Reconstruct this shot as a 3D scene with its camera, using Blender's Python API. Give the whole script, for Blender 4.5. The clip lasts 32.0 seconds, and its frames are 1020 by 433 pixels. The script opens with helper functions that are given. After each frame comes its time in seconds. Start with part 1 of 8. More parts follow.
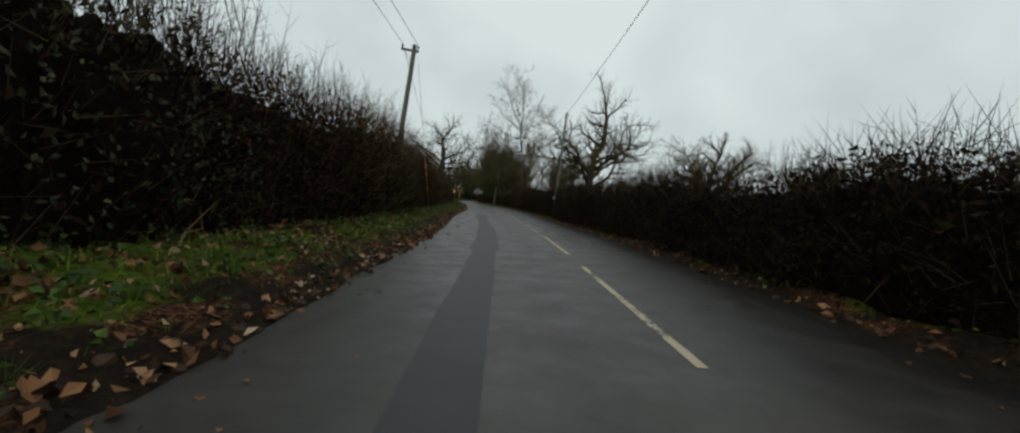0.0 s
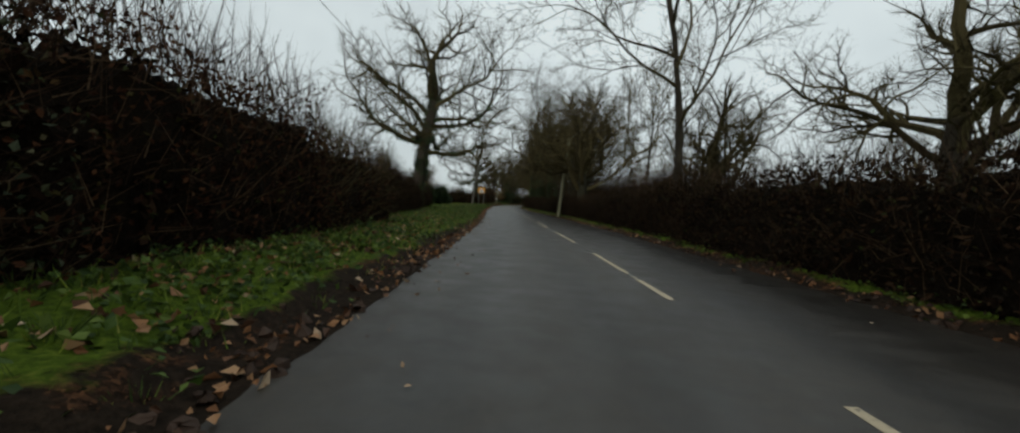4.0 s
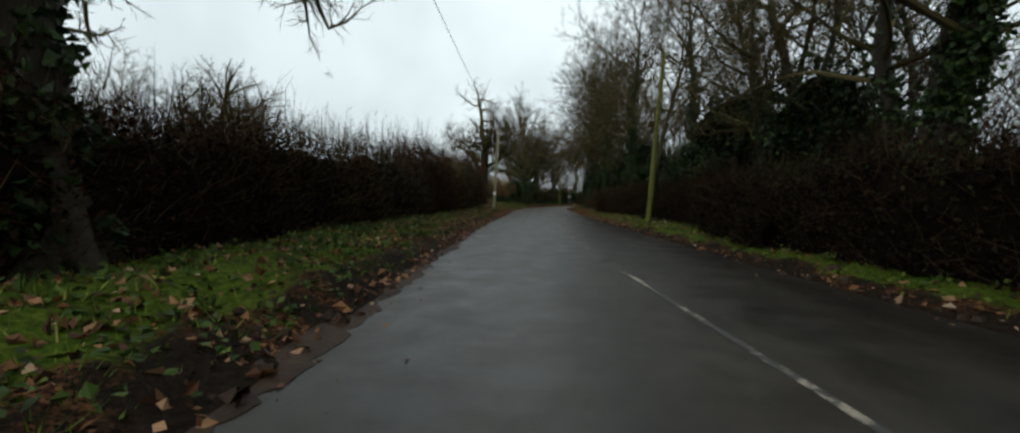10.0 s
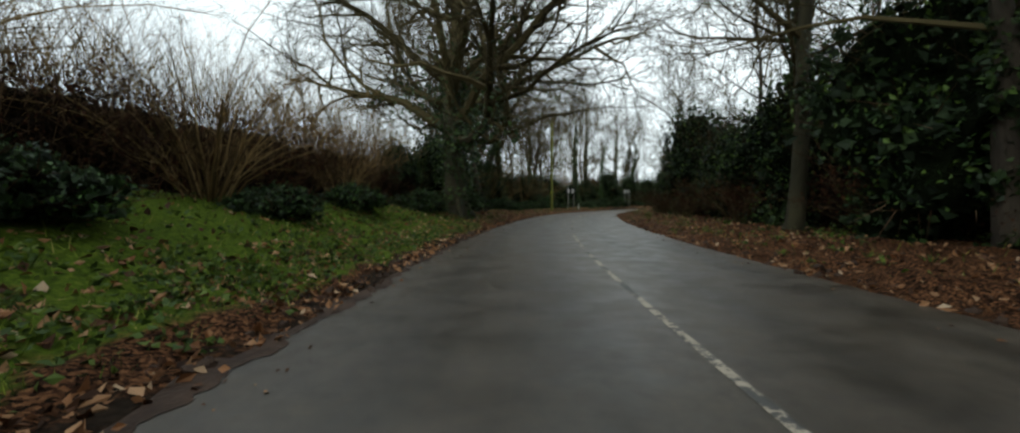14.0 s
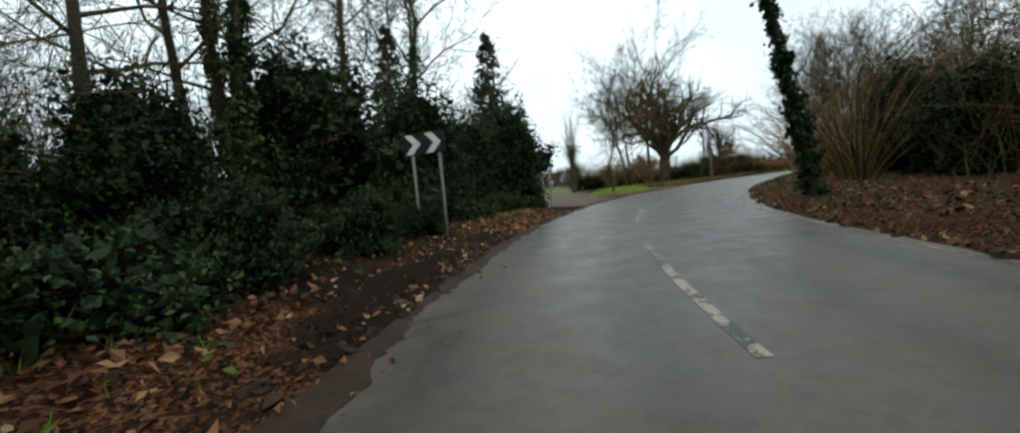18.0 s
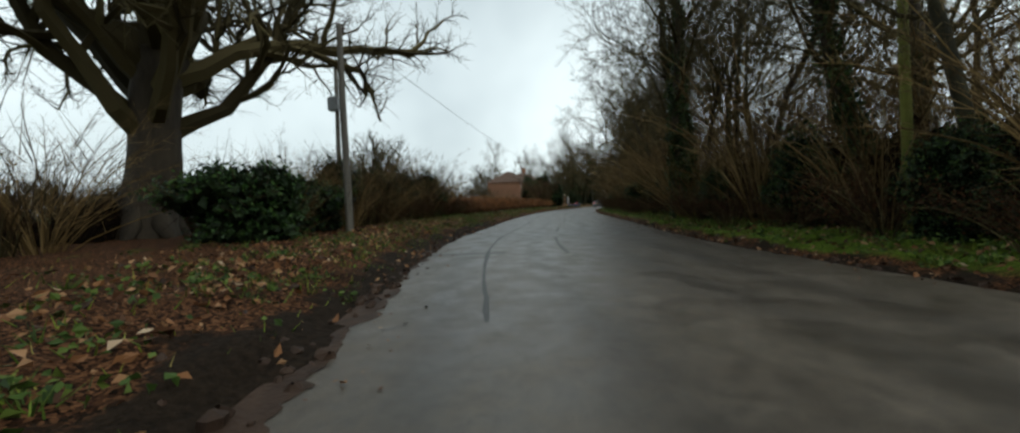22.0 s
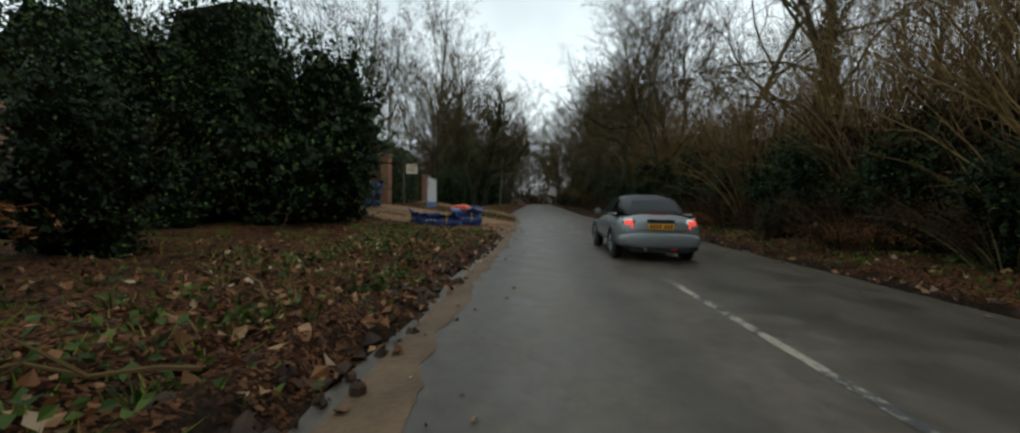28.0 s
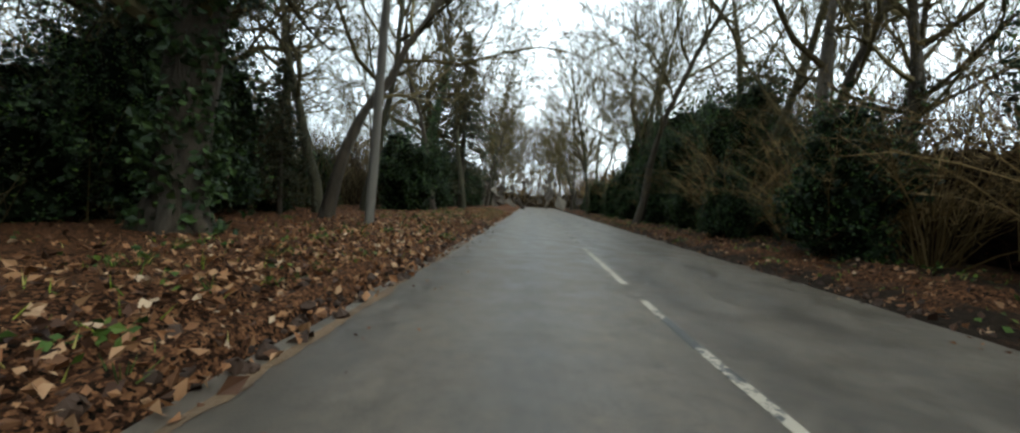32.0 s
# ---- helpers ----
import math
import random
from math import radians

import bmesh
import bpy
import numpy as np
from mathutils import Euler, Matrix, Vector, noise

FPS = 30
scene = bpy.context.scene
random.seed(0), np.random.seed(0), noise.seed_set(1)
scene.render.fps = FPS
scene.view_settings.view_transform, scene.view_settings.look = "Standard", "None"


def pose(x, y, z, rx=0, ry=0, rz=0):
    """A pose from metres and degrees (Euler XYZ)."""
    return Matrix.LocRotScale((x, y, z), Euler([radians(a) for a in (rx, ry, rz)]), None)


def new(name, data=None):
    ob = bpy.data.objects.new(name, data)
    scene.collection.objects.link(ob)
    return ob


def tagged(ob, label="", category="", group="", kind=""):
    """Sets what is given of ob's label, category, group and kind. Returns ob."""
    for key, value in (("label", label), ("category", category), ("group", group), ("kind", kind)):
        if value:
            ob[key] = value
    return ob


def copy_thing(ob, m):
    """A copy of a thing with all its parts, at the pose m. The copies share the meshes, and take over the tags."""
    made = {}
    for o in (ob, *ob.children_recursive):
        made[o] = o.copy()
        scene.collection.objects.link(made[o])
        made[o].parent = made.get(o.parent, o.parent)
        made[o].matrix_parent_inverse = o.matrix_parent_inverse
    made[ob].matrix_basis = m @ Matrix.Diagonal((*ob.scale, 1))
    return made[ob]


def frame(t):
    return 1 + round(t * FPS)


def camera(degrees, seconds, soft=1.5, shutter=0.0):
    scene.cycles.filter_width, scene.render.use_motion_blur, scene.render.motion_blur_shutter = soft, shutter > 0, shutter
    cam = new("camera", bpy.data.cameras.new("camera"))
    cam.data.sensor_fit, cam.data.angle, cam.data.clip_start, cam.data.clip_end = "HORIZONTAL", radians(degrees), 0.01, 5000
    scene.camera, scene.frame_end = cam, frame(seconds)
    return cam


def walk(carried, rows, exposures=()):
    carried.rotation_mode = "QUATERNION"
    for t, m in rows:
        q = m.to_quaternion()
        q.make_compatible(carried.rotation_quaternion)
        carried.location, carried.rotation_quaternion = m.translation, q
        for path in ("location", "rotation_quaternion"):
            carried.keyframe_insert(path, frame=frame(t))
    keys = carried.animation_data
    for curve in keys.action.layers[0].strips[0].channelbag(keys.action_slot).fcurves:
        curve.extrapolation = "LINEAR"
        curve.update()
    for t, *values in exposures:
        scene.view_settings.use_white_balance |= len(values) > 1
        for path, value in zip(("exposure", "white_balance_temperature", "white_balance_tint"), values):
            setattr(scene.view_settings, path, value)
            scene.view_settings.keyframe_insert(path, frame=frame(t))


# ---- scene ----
# ---- camera and its walk ----
cam = camera(101.0, 32.0, soft=2.2)
PATH = [
    (0, 19.24, 1.27, 1.22, 4.21, -2.08, 4.18),
    (0.5, 18.52, 8.36, 1.22, 5.92, -2.05, 4.12),
    (1, 17.69, 15.41, 1.22, 7.46, -1.88, 2.25),
    (1.5, 16.60, 22.22, 1.22, 8.24, -1.97, 1.62),
    (2, 15.36, 28.78, 1.22, 8.39, -1.98, 2.29),
    (2.5, 14.38, 35.22, 1.23, 9.25, -1.77, 2.17),
    (3, 13.48, 41.55, 1.22, 9.79, -1.79, 2.87),
    (3.5, 12.43, 47.94, 1.22, 10.09, -1.78, 3.78),
    (4, 11.25, 54.47, 1.22, 10.46, -1.96, 2.98),
    (4.5, 9.99, 61.13, 1.22, 10.89, -2.00, 2.56),
    (5, 8.66, 67.89, 1.22, 11.40, -2.01, 2.45),
    (5.5, 7.24, 74.76, 1.22, 11.97, -2.09, 2.66),
    (6, 5.72, 81.73, 1.22, 12.60, -2.19, 1.92),
    (6.5, 4.05, 88.76, 1.22, 12.80, -2.14, 2.44),
    (7, 2.33, 95.91, 1.22, 12.71, -2.15, 2.44),
    (7.5, 0.60, 103.16, 1.22, 12.66, -2.16, 1.89),
    (8, -1.13, 110.52, 1.22, 12.58, -2.28, 0.97),
    (8.5, -2.76, 118.05, 1.22, 12.26, -2.31, 0.83),
    (9, -4.13, 125.84, 1.20, 12.14, -2.27, 0.54),
    (9.5, -5.63, 133.50, 1.22, 11.90, -2.14, -1.02),
    (10, -7.15, 141.06, 1.22, 11.00, -2.15, 0.60),
    (10.5, -8.73, 148.56, 1.22, 9.98, -2.20, 2.36),
    (11, -9.56, 156.08, 1.22, 9.68, -2.11, 1.10),
    (11.5, -10.26, 163.51, 1.22, 9.62, -2.11, 0.89),
    (12, -11.09, 170.84, 1.22, 9.21, -2.17, 0.00),
    (12.5, -12.06, 178.01, 1.22, 8.92, -2.10, 0.37),
    (13, -13.11, 185.07, 1.22, 8.12, -2.03, -0.05),
    (13.5, -14.06, 192.06, 1.22, 7.15, -1.90, -0.35),
    (14, -14.84, 199.01, 1.22, 5.58, -1.99, -0.70),
    (14.5, -15.39, 205.92, 1.22, 3.42, -2.02, -1.13),
    (15, -15.64, 212.78, 1.22, 0.71, -2.13, -1.70),
    (15.5, -15.55, 219.57, 1.22, -2.46, -2.74, -2.49),
    (16, -14.97, 226.26, 1.22, -5.96, -2.92, -4.02),
    (16.5, -13.86, 232.74, 1.22, -9.98, -3.28, -5.22),
    (17, -12.53, 238.99, 1.20, -15.77, -3.67, -4.73),
    (17.5, -10.04, 245.03, 1.23, -21.19, -3.60, -5.63),
    (18, -7.13, 251.03, 1.24, -28.40, -3.67, -5.32),
    (18.5, -3.02, 256.23, 1.18, -34.21, -2.06, -6.70),
    (19, 1.38, 261.44, 1.22, -40.52, -2.38, -7.30),
    (19.5, 6.66, 266.06, 1.22, -47.34, -2.26, -7.03),
    (20, 12.44, 270.09, 1.22, -53.21, -1.83, -5.75),
    (20.5, 18.32, 273.54, 1.22, -57.77, -1.30, -5.37),
    (21, 24.35, 276.30, 1.23, -62.73, -1.26, -3.45),
    (21.5, 30.29, 278.89, 1.22, -67.80, -1.10, -3.53),
    (22, 36.02, 281.18, 1.22, -72.84, -1.76, -1.53),
    (22.5, 41.68, 283.37, 1.23, -75.19, -2.51, -0.07),
    (23, 47.26, 285.73, 1.20, -77.08, -2.19, -1.71),
    (23.5, 53.31, 286.63, 1.22, -77.40, -2.13, -0.45),
    (24, 59.22, 287.80, 1.22, -78.62, -1.91, 1.10),
    (24.5, 65.15, 288.93, 1.22, -79.81, -1.57, 1.45),
    (25, 71.33, 289.97, 1.22, -81.16, -1.93, 0.58),
    (25.5, 77.73, 290.88, 1.22, -82.58, -2.00, -0.22),
    (26, 84.32, 291.65, 1.22, -84.03, -2.04, -1.05),
    (26.5, 91.06, 292.27, 1.22, -85.47, -2.28, -2.01),
    (27, 97.97, 292.44, 1.22, -86.86, -2.23, -0.36),
    (27.5, 105.00, 292.24, 1.22, -87.67, -2.11, 1.04),
    (28, 112.02, 292.01, 1.22, -88.09, -2.22, 1.08),
    (28.5, 118.89, 291.86, 1.22, -88.48, -2.03, 2.18),
    (29, 125.42, 291.72, 1.22, -87.84, -1.92, 1.64),
    (29.5, 131.35, 291.52, 1.21, -87.34, -2.01, 1.24),
    (30, 136.86, 291.55, 1.22, -87.22, -2.44, 0.41),
    (30.5, 142.67, 291.42, 1.22, -86.29, -2.48, -0.08),
    (31, 148.57, 291.85, 1.22, -86.88, -2.10, 2.65),
    (31.5, 154.64, 291.23, 1.22, -88.33, -2.28, 3.72),
    (32, 160.65, 291.28, 1.22, -88.84, -2.10, 2.87),
]
STOPS = [(0, -0.5), (3, -0.55), (5, -0.25), (7, -0.12), (9, -0.2), (10, -0.06), (11, -0.36), (12, -0.62), (13, -0.1), (16, 0.55), (17.5, 0.4), (19, 0.4), (20, 0.3), (21, -0.25), (22, 0.0), (24.5, -0.15), (27, -0.2), (28, 0.1), (28.6, 0.62), (29, 0.9), (30, 0.95), (31, 1.05), (32, 1.5)]
EXPOSURES = [(t, e, 6170 if 8 < t < 10.5 else 6280 if t < 15 else 5990 if t < 19 else 6050 if t < 22 else 6130 if t < 28.5 else 5970, 2 if t < 15 or 24 < t < 30 else 0) for t, e in STOPS]
walk(cam, [(t, pose(x, y, z, 90 + p, 0, w) @ pose(0, 0, 0, 0, 0, r)) for t, x, y, z, w, p, r in PATH], EXPOSURES)

# ---- world and sun ----
SUN_UP, SUN_ROUND = 38.0, 200.0
world = bpy.data.worlds.new("sky")
scene.world = world
world.use_nodes = True
wn, wl = world.node_tree.nodes, world.node_tree.links
sky = wn.new("ShaderNodeTexSky")
sky.sky_type, sky.sun_disc = "NISHITA", False
sky.sun_elevation, sky.sun_rotation = radians(SUN_UP), radians(SUN_ROUND)
sky.air_density, sky.dust_density, sky.ozone_density = 1.0, 6.0, 1.0
coord = wn.new("ShaderNodeTexCoord")
cloud = wn.new("ShaderNodeTexNoise")
cloud.inputs["Scale"].default_value, cloud.inputs["Detail"].default_value, cloud.inputs["Roughness"].default_value = 1.6, 4.0, 0.5
wl.new(coord.outputs["Generated"], cloud.inputs["Vector"])
ramp = wn.new("ShaderNodeValToRGB")
ramp.color_ramp.elements[0].position, ramp.color_ramp.elements[0].color = 0.34, (7.2, 7.6, 7.9, 1)
ramp.color_ramp.elements[1].position, ramp.color_ramp.elements[1].color = 0.66, (11.6, 11.9, 12.0, 1)
wl.new(cloud.outputs["Fac"], ramp.inputs["Fac"])
overcast = wn.new("ShaderNodeMix")
overcast.data_type = "RGBA"
overcast.inputs[0].default_value = 0.86
wl.new(sky.outputs[0], overcast.inputs[6])
wl.new(ramp.outputs[0], overcast.inputs[7])
wl.new(overcast.outputs[2], wn["Background"].inputs["Color"])
wn["Background"].inputs["Strength"].default_value = 0.10
sun_lamp = bpy.data.lights.new("sun", "SUN")
sun_lamp.energy, sun_lamp.angle, sun_lamp.color = 0.6, radians(35), (1.0, 0.96, 0.9)
sun = new("sun", sun_lamp)
sun.rotation_euler = (radians(90 - SUN_UP), 0, radians(180 - SUN_ROUND))

# ---- the road's line ----
# centre line, then how far each edge lies from it along the road
ROAD = [(24.2, -26.3), (22.6, -12.4), (21.0, 1.5), (19.5, 15.6), (17.4, 29.1), (15.5, 41.9), (13.3, 54.9), (10.8, 68.4), (7.9, 82.2), (4.5, 96.5), (1.1, 111.0), (-2.1, 126.2), (-5.3, 141.4), (-7.9, 156.3), (-9.8, 171.0), (-11.7, 185.2), (-13.3, 199.1), (-14.0, 212.8), (-13.3, 226.0), (-11.1, 238.6), (-5.8, 250.2), (2.6, 260.2), (13.6, 268.2), (25.2, 274.3), (36.8, 279.1), (48.0, 283.2), (59.7, 285.3), (71.8, 287.4), (84.6, 289.1), (98.0, 290.0), (111.9, 289.9), (125.2, 289.8), (136.9, 290.0), (148.6, 290.5), (160.6, 290.2), (180.6, 289.6), (220.6, 288.4), (280.6, 286.6)]


def spline(points, n=10):
    p = [Vector(q) for q in points]
    out = []
    for i in range(len(p) - 1):
        a, b, c, d = p[max(i - 1, 0)], p[i], p[i + 1], p[min(i + 2, len(p) - 1)]
        for k in range(n):
            u = k / n
            out.append(0.5 * (2 * b + (c - a) * u + (2 * a - 5 * b + 4 * c - d) * u * u + (3 * b - a - 3 * c + d) * u ** 3))
    return out + [p[-1]]


LINE = np.array(spline(ROAD))
RUN = np.concatenate([[0], np.cumsum(np.linalg.norm(np.diff(LINE, axis=0), axis=1))])
LENGTH = float(RUN[-1])
HEAD = np.gradient(LINE, axis=0)
HEAD /= np.linalg.norm(HEAD, axis=1)[:, None]
LEFT_S, LEFT_W = (0, 40, 52, 72, 112, 150, 180, 196, 208, 220, 232, 262, 285, 310, 340, 360, 395, 420, 436, 465, 600), (3.4, 3.6, 3.8, 3.5, 3.5, 3.3, 3.45, 3.75, 3.75, 4.0, 3.65, 3.45, 3.2, 3.7, 3.4, 3.85, 3.5, 2.9, 2.4, 2.8, 2.9)
RIGHT_S, RIGHT_W = (0, 30, 50, 75, 115, 150, 185, 205, 222, 255, 270, 290, 312, 330, 340, 360, 396, 425, 440, 466, 600), (2.3, 2.45, 2.7, 2.95, 3.2, 2.6, 2.75, 2.65, 2.95, 2.8, 2.5, 3.2, 3.7, 4.2, 4.0, 3.7, 2.8, 3.5, 3.5, 3.7, 3.8)


def along(s, lat=0.0):
    """The place on the plan at s metres along the road and lat metres to the right of its centre line."""
    x, y = np.interp(s, RUN, LINE[:, 0]), np.interp(s, RUN, LINE[:, 1])
    hx, hy = np.interp(s, RUN, HEAD[:, 0]), np.interp(s, RUN, HEAD[:, 1])
    return x + lat * hy, y - lat * hx


def bearing(s):
    """The road's heading at s, in degrees from +y to the left."""
    return math.degrees(math.atan2(-np.interp(s, RUN, HEAD[:, 0]), np.interp(s, RUN, HEAD[:, 1])))


def edge_left(s):
    return -np.interp(s, LEFT_S, LEFT_W)


def edge_right(s):
    return np.interp(s, RIGHT_S, RIGHT_W)


BANK_S, BANK_L, BANK_R = (0, 60, 110, 150, 200, 217, 236, 262, 290, 310, 335, 360, 400, 425, 440, 600), (0.4, 0.4, 0.3, 0.3, 0.5, 1.5, 1.6, 0.4, 0.3, 0.12, 0.3, 0.35, 0.35, 0.15, 0.3, 0.4), (0.3, 0.25, 0.25, 0.3, 0.3, 0.3, 0.3, 0.3, 0.35, 0.35, 0.3, 0.3, 0.25, 0.25, 0.25, 0.3)


def rise(s, d, left):
    """Height of the verge d metres out from the road's edge."""
    b = np.interp(s, BANK_S, BANK_L if left else BANK_R)
    u = np.clip((d - 0.15) / (1.9 + 4.0 * np.clip(b - 0.5, 0, 1)), 0, 1)
    return b * u * u * (3 - 2 * u) + 0.02 * np.clip(d / 0.3, 0, 1)


def hill(s, lat):
    """The pasture that climbs away west of the first half of the lane."""
    u, v = np.clip((-lat - 26) / 85, 0, 1), np.clip((-lat - 140) / 60, 0, 1)
    return 1.8 * u * u * (3 - 2 * u) * (1 - v) * np.clip((s - 90) / 50, 0, 1) * np.clip((245 - s) / 25, 0, 1)


def ground_at(x, y):
    i = int(np.argmin((LINE[:, 0] - x) ** 2 + (LINE[:, 1] - y) ** 2))
    ox, oy = x - LINE[i, 0], y - LINE[i, 1]
    lat = ox * HEAD[i, 1] - oy * HEAD[i, 0]
    s = RUN[i] + ox * HEAD[i, 0] + oy * HEAD[i, 1]
    if lat < 0:
        return float(rise(s, max(edge_left(s) - lat, 0), True) + hill(s, lat))
    return float(rise(s, max(lat - edge_right(s), 0), False))


# ---- materials ----
def nodes_of(name):
    m = bpy.data.materials.new(name)
    m.use_nodes = True
    return m, m.node_tree.nodes, m.node_tree.links, m.node_tree.nodes["Principled BSDF"]


def noise_node(n, l, scale, detail=4.0, rough=0.55, vector=None, stretch=None):
    t = n.new("ShaderNodeTexNoise")
    t.inputs["Scale"].default_value, t.inputs["Detail"].default_value, t.inputs["Roughness"].default_value = scale, detail, rough
    if vector is None:
        c = n.new("ShaderNodeTexCoord")
        vector = c.outputs["Object"]
    if stretch:
        mp = n.new("ShaderNodeMapping")
        mp.inputs["Scale"].default_value = stretch
        l.new(vector, mp.inputs["Vector"])
        vector = mp.outputs["Vector"]
    l.new(vector, t.inputs["Vector"])
    return t


def ramp_node(n, l, fac, stops):
    r = n.new("ShaderNodeValToRGB")
    el = r.color_ramp.elements
    while len(el) < len(stops):
        el.new(0.5)
    for e, (p, c) in zip(el, stops):
        e.position, e.color = p, (*c, 1)
    l.new(fac, r.inputs["Fac"])
    return r


def mix_node(n, l, fac, a, b, mode="MIX"):
    x = n.new("ShaderNodeMix")
    x.data_type, x.blend_type = "RGBA", mode
    for sock, v in ((x.inputs[0], fac), (x.inputs[6], a), (x.inputs[7], b)):
        if isinstance(v, (int, float)):
            sock.default_value = v
        elif isinstance(v, tuple):
            sock.default_value = (*v, 1)
        else:
            l.new(v, sock)
    return x.outputs[2]


def bump_node(n, l, height, strength, distance, p):
    b = n.new("ShaderNodeBump")
    b.inputs["Strength"].default_value, b.inputs["Distance"].default_value = strength, distance
    l.new(height, b.inputs["Height"])
    l.new(b.outputs[0], p.inputs["Normal"])


def surface(name, dark, light, scale=6.0, fine=60.0, rough=0.8, metal=0.0, bump=0.3, depth=0.01, stretch=None, spec=0.4):
    """A surface with grain and stains at two sizes."""
    m, n, l, p = nodes_of(name)
    a, b = noise_node(n, l, scale, stretch=stretch), noise_node(n, l, fine, 3.0, stretch=stretch)
    c = ramp_node(n, l, a.outputs["Fac"], ((0.32, dark), (0.68, light)))
    mid = tuple(0.5 * (u + v) for u, v in zip(dark, light))
    d = ramp_node(n, l, b.outputs["Fac"], ((0.3, tuple(0.72 * v for v in mid)), (0.7, tuple(min(1, 1.25 * v) for v in mid))))
    l.new(mix_node(n, l, 0.4, c.outputs[0], d.outputs[0]), p.inputs["Base Color"])
    p.inputs["Roughness"].default_value, p.inputs["Metallic"].default_value = rough, metal
    p.inputs["Specular IOR Level"].default_value = spec
    bump_node(n, l, b.outputs["Fac"], bump, depth, p)
    return m


def leafy(name, stops, rough=0.6, spec=0.3, through=0.0):
    """Leaves or twigs: every loose piece has a shade of its own."""
    m, n, l, p = nodes_of(name)
    g = n.new("ShaderNodeNewGeometry")
    r = ramp_node(n, l, g.outputs["Random Per Island"], stops)
    o = n.new("ShaderNodeObjectInfo")
    v = ramp_node(n, l, o.outputs["Random"], ((0.0, (0.75, 0.75, 0.75)), (1.0, (1.15, 1.12, 1.05))))
    l.new(mix_node(n, l, 1.0, r.outputs[0], v.outputs[0], "MULTIPLY"), p.inputs["Base Color"])
    p.inputs["Roughness"].default_value, p.inputs["Specular IOR Level"].default_value = rough, spec
    return m


def plain(name, colour, rough=0.5, metal=0.0, spec=0.5):
    return surface(name, tuple(0.86 * c for c in colour), tuple(min(1, 1.1 * c) for c in colour), 5.0, 80.0, rough, metal, 0.05, 0.003, None, spec)


BARK = surface("bark", (0.012, 0.009, 0.006), (0.065, 0.05, 0.032), 5.0, 30.0, 0.9, 0, 0.9, 0.03, (1, 1, 0.25))
BARK_MOSS = surface("mossy_bark", (0.012, 0.011, 0.006), (0.062, 0.056, 0.026), 3.0, 30.0, 0.9, 0, 0.9, 0.03, (1, 1, 0.3))
BRANCH = leafy("branch", ((0.0, (0.024, 0.019, 0.009)), (0.5, (0.06, 0.048, 0.022)), (1.0, (0.14, 0.115, 0.055))), 0.9, 0.1)
TWIG = leafy("twig", ((0.0, (0.014, 0.008, 0.005)), (0.6, (0.042, 0.024, 0.014)), (1.0, (0.115, 0.075, 0.045))), 0.9, 0.08)
TWIG_TAN = leafy("tan_twig", ((0.0, (0.045, 0.03, 0.011)), (0.6, (0.145, 0.093, 0.034)), (1.0, (0.31, 0.22, 0.10))), 0.85, 0.2)
WOOD_TWIG = leafy("wood_twig", ((0.0, (0.02, 0.016, 0.008)), (0.6, (0.065, 0.05, 0.024)), (1.0, (0.16, 0.125, 0.06))), 0.9, 0.1)
# paler and greyer than near twigs: distance haze put into the colour
HAZE_TWIG = leafy("hazed_distant_twig", ((0.0, (0.07, 0.06, 0.05)), (0.5, (0.11, 0.095, 0.08)), (1.0, (0.16, 0.14, 0.115))), 1.0, 0.1)
# shade between hedge twigs, put into a near-black clump colour
SHADE_CLUMP = leafy("shade_twig_clump", ((0.0, (0.006, 0.004, 0.0025)), (0.6, (0.016, 0.009, 0.006)), (1.0, (0.036, 0.021, 0.012))), 1.0, 0.03)
# evergreen clumps, darkened so their colour stands for shade among leaves
EVER_SHADE_CLUMP = leafy("shade_leaf_clump", ((0.0, (0.004, 0.009, 0.003)), (0.6, (0.012, 0.024, 0.008)), (1.0, (0.025, 0.045, 0.014))), 0.7, 0.25)
BRACKEN_CORE = surface("bracken_inner", (0.03, 0.014, 0.007), (0.09, 0.04, 0.018), 3.0, 22.0, 1.0, 0, 1.0, 0.08)
# hedge core: its near-black colour is painted inner shade
HEDGE_SHADE_CORE = surface("hedge_inner_shade", (0.004, 0.003, 0.002), (0.016, 0.011, 0.007), 3.0, 22.0, 1.0, 0, 1.0, 0.08, None, 0.03)
# evergreen core: inner shade painted as an almost black green
EVER_SHADE_CORE = surface("inner_foliage_shade", (0.003, 0.005, 0.002), (0.010, 0.014, 0.006), 3.0, 22.0, 1.0, 0, 1.0, 0.08, None, 0.03)
LEAF_HEDGE = leafy("hedge_leaf", ((0.0, (0.012, 0.005, 0.003)), (0.45, (0.036, 0.014, 0.007)), (0.8, (0.08, 0.034, 0.016)), (1.0, (0.022, 0.032, 0.008))), 0.85, 0.08)
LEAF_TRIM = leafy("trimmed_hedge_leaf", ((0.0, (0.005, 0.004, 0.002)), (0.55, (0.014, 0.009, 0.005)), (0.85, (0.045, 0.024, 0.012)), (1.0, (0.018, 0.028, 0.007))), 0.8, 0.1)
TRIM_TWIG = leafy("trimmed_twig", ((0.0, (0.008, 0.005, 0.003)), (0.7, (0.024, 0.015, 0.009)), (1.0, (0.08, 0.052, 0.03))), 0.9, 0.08)
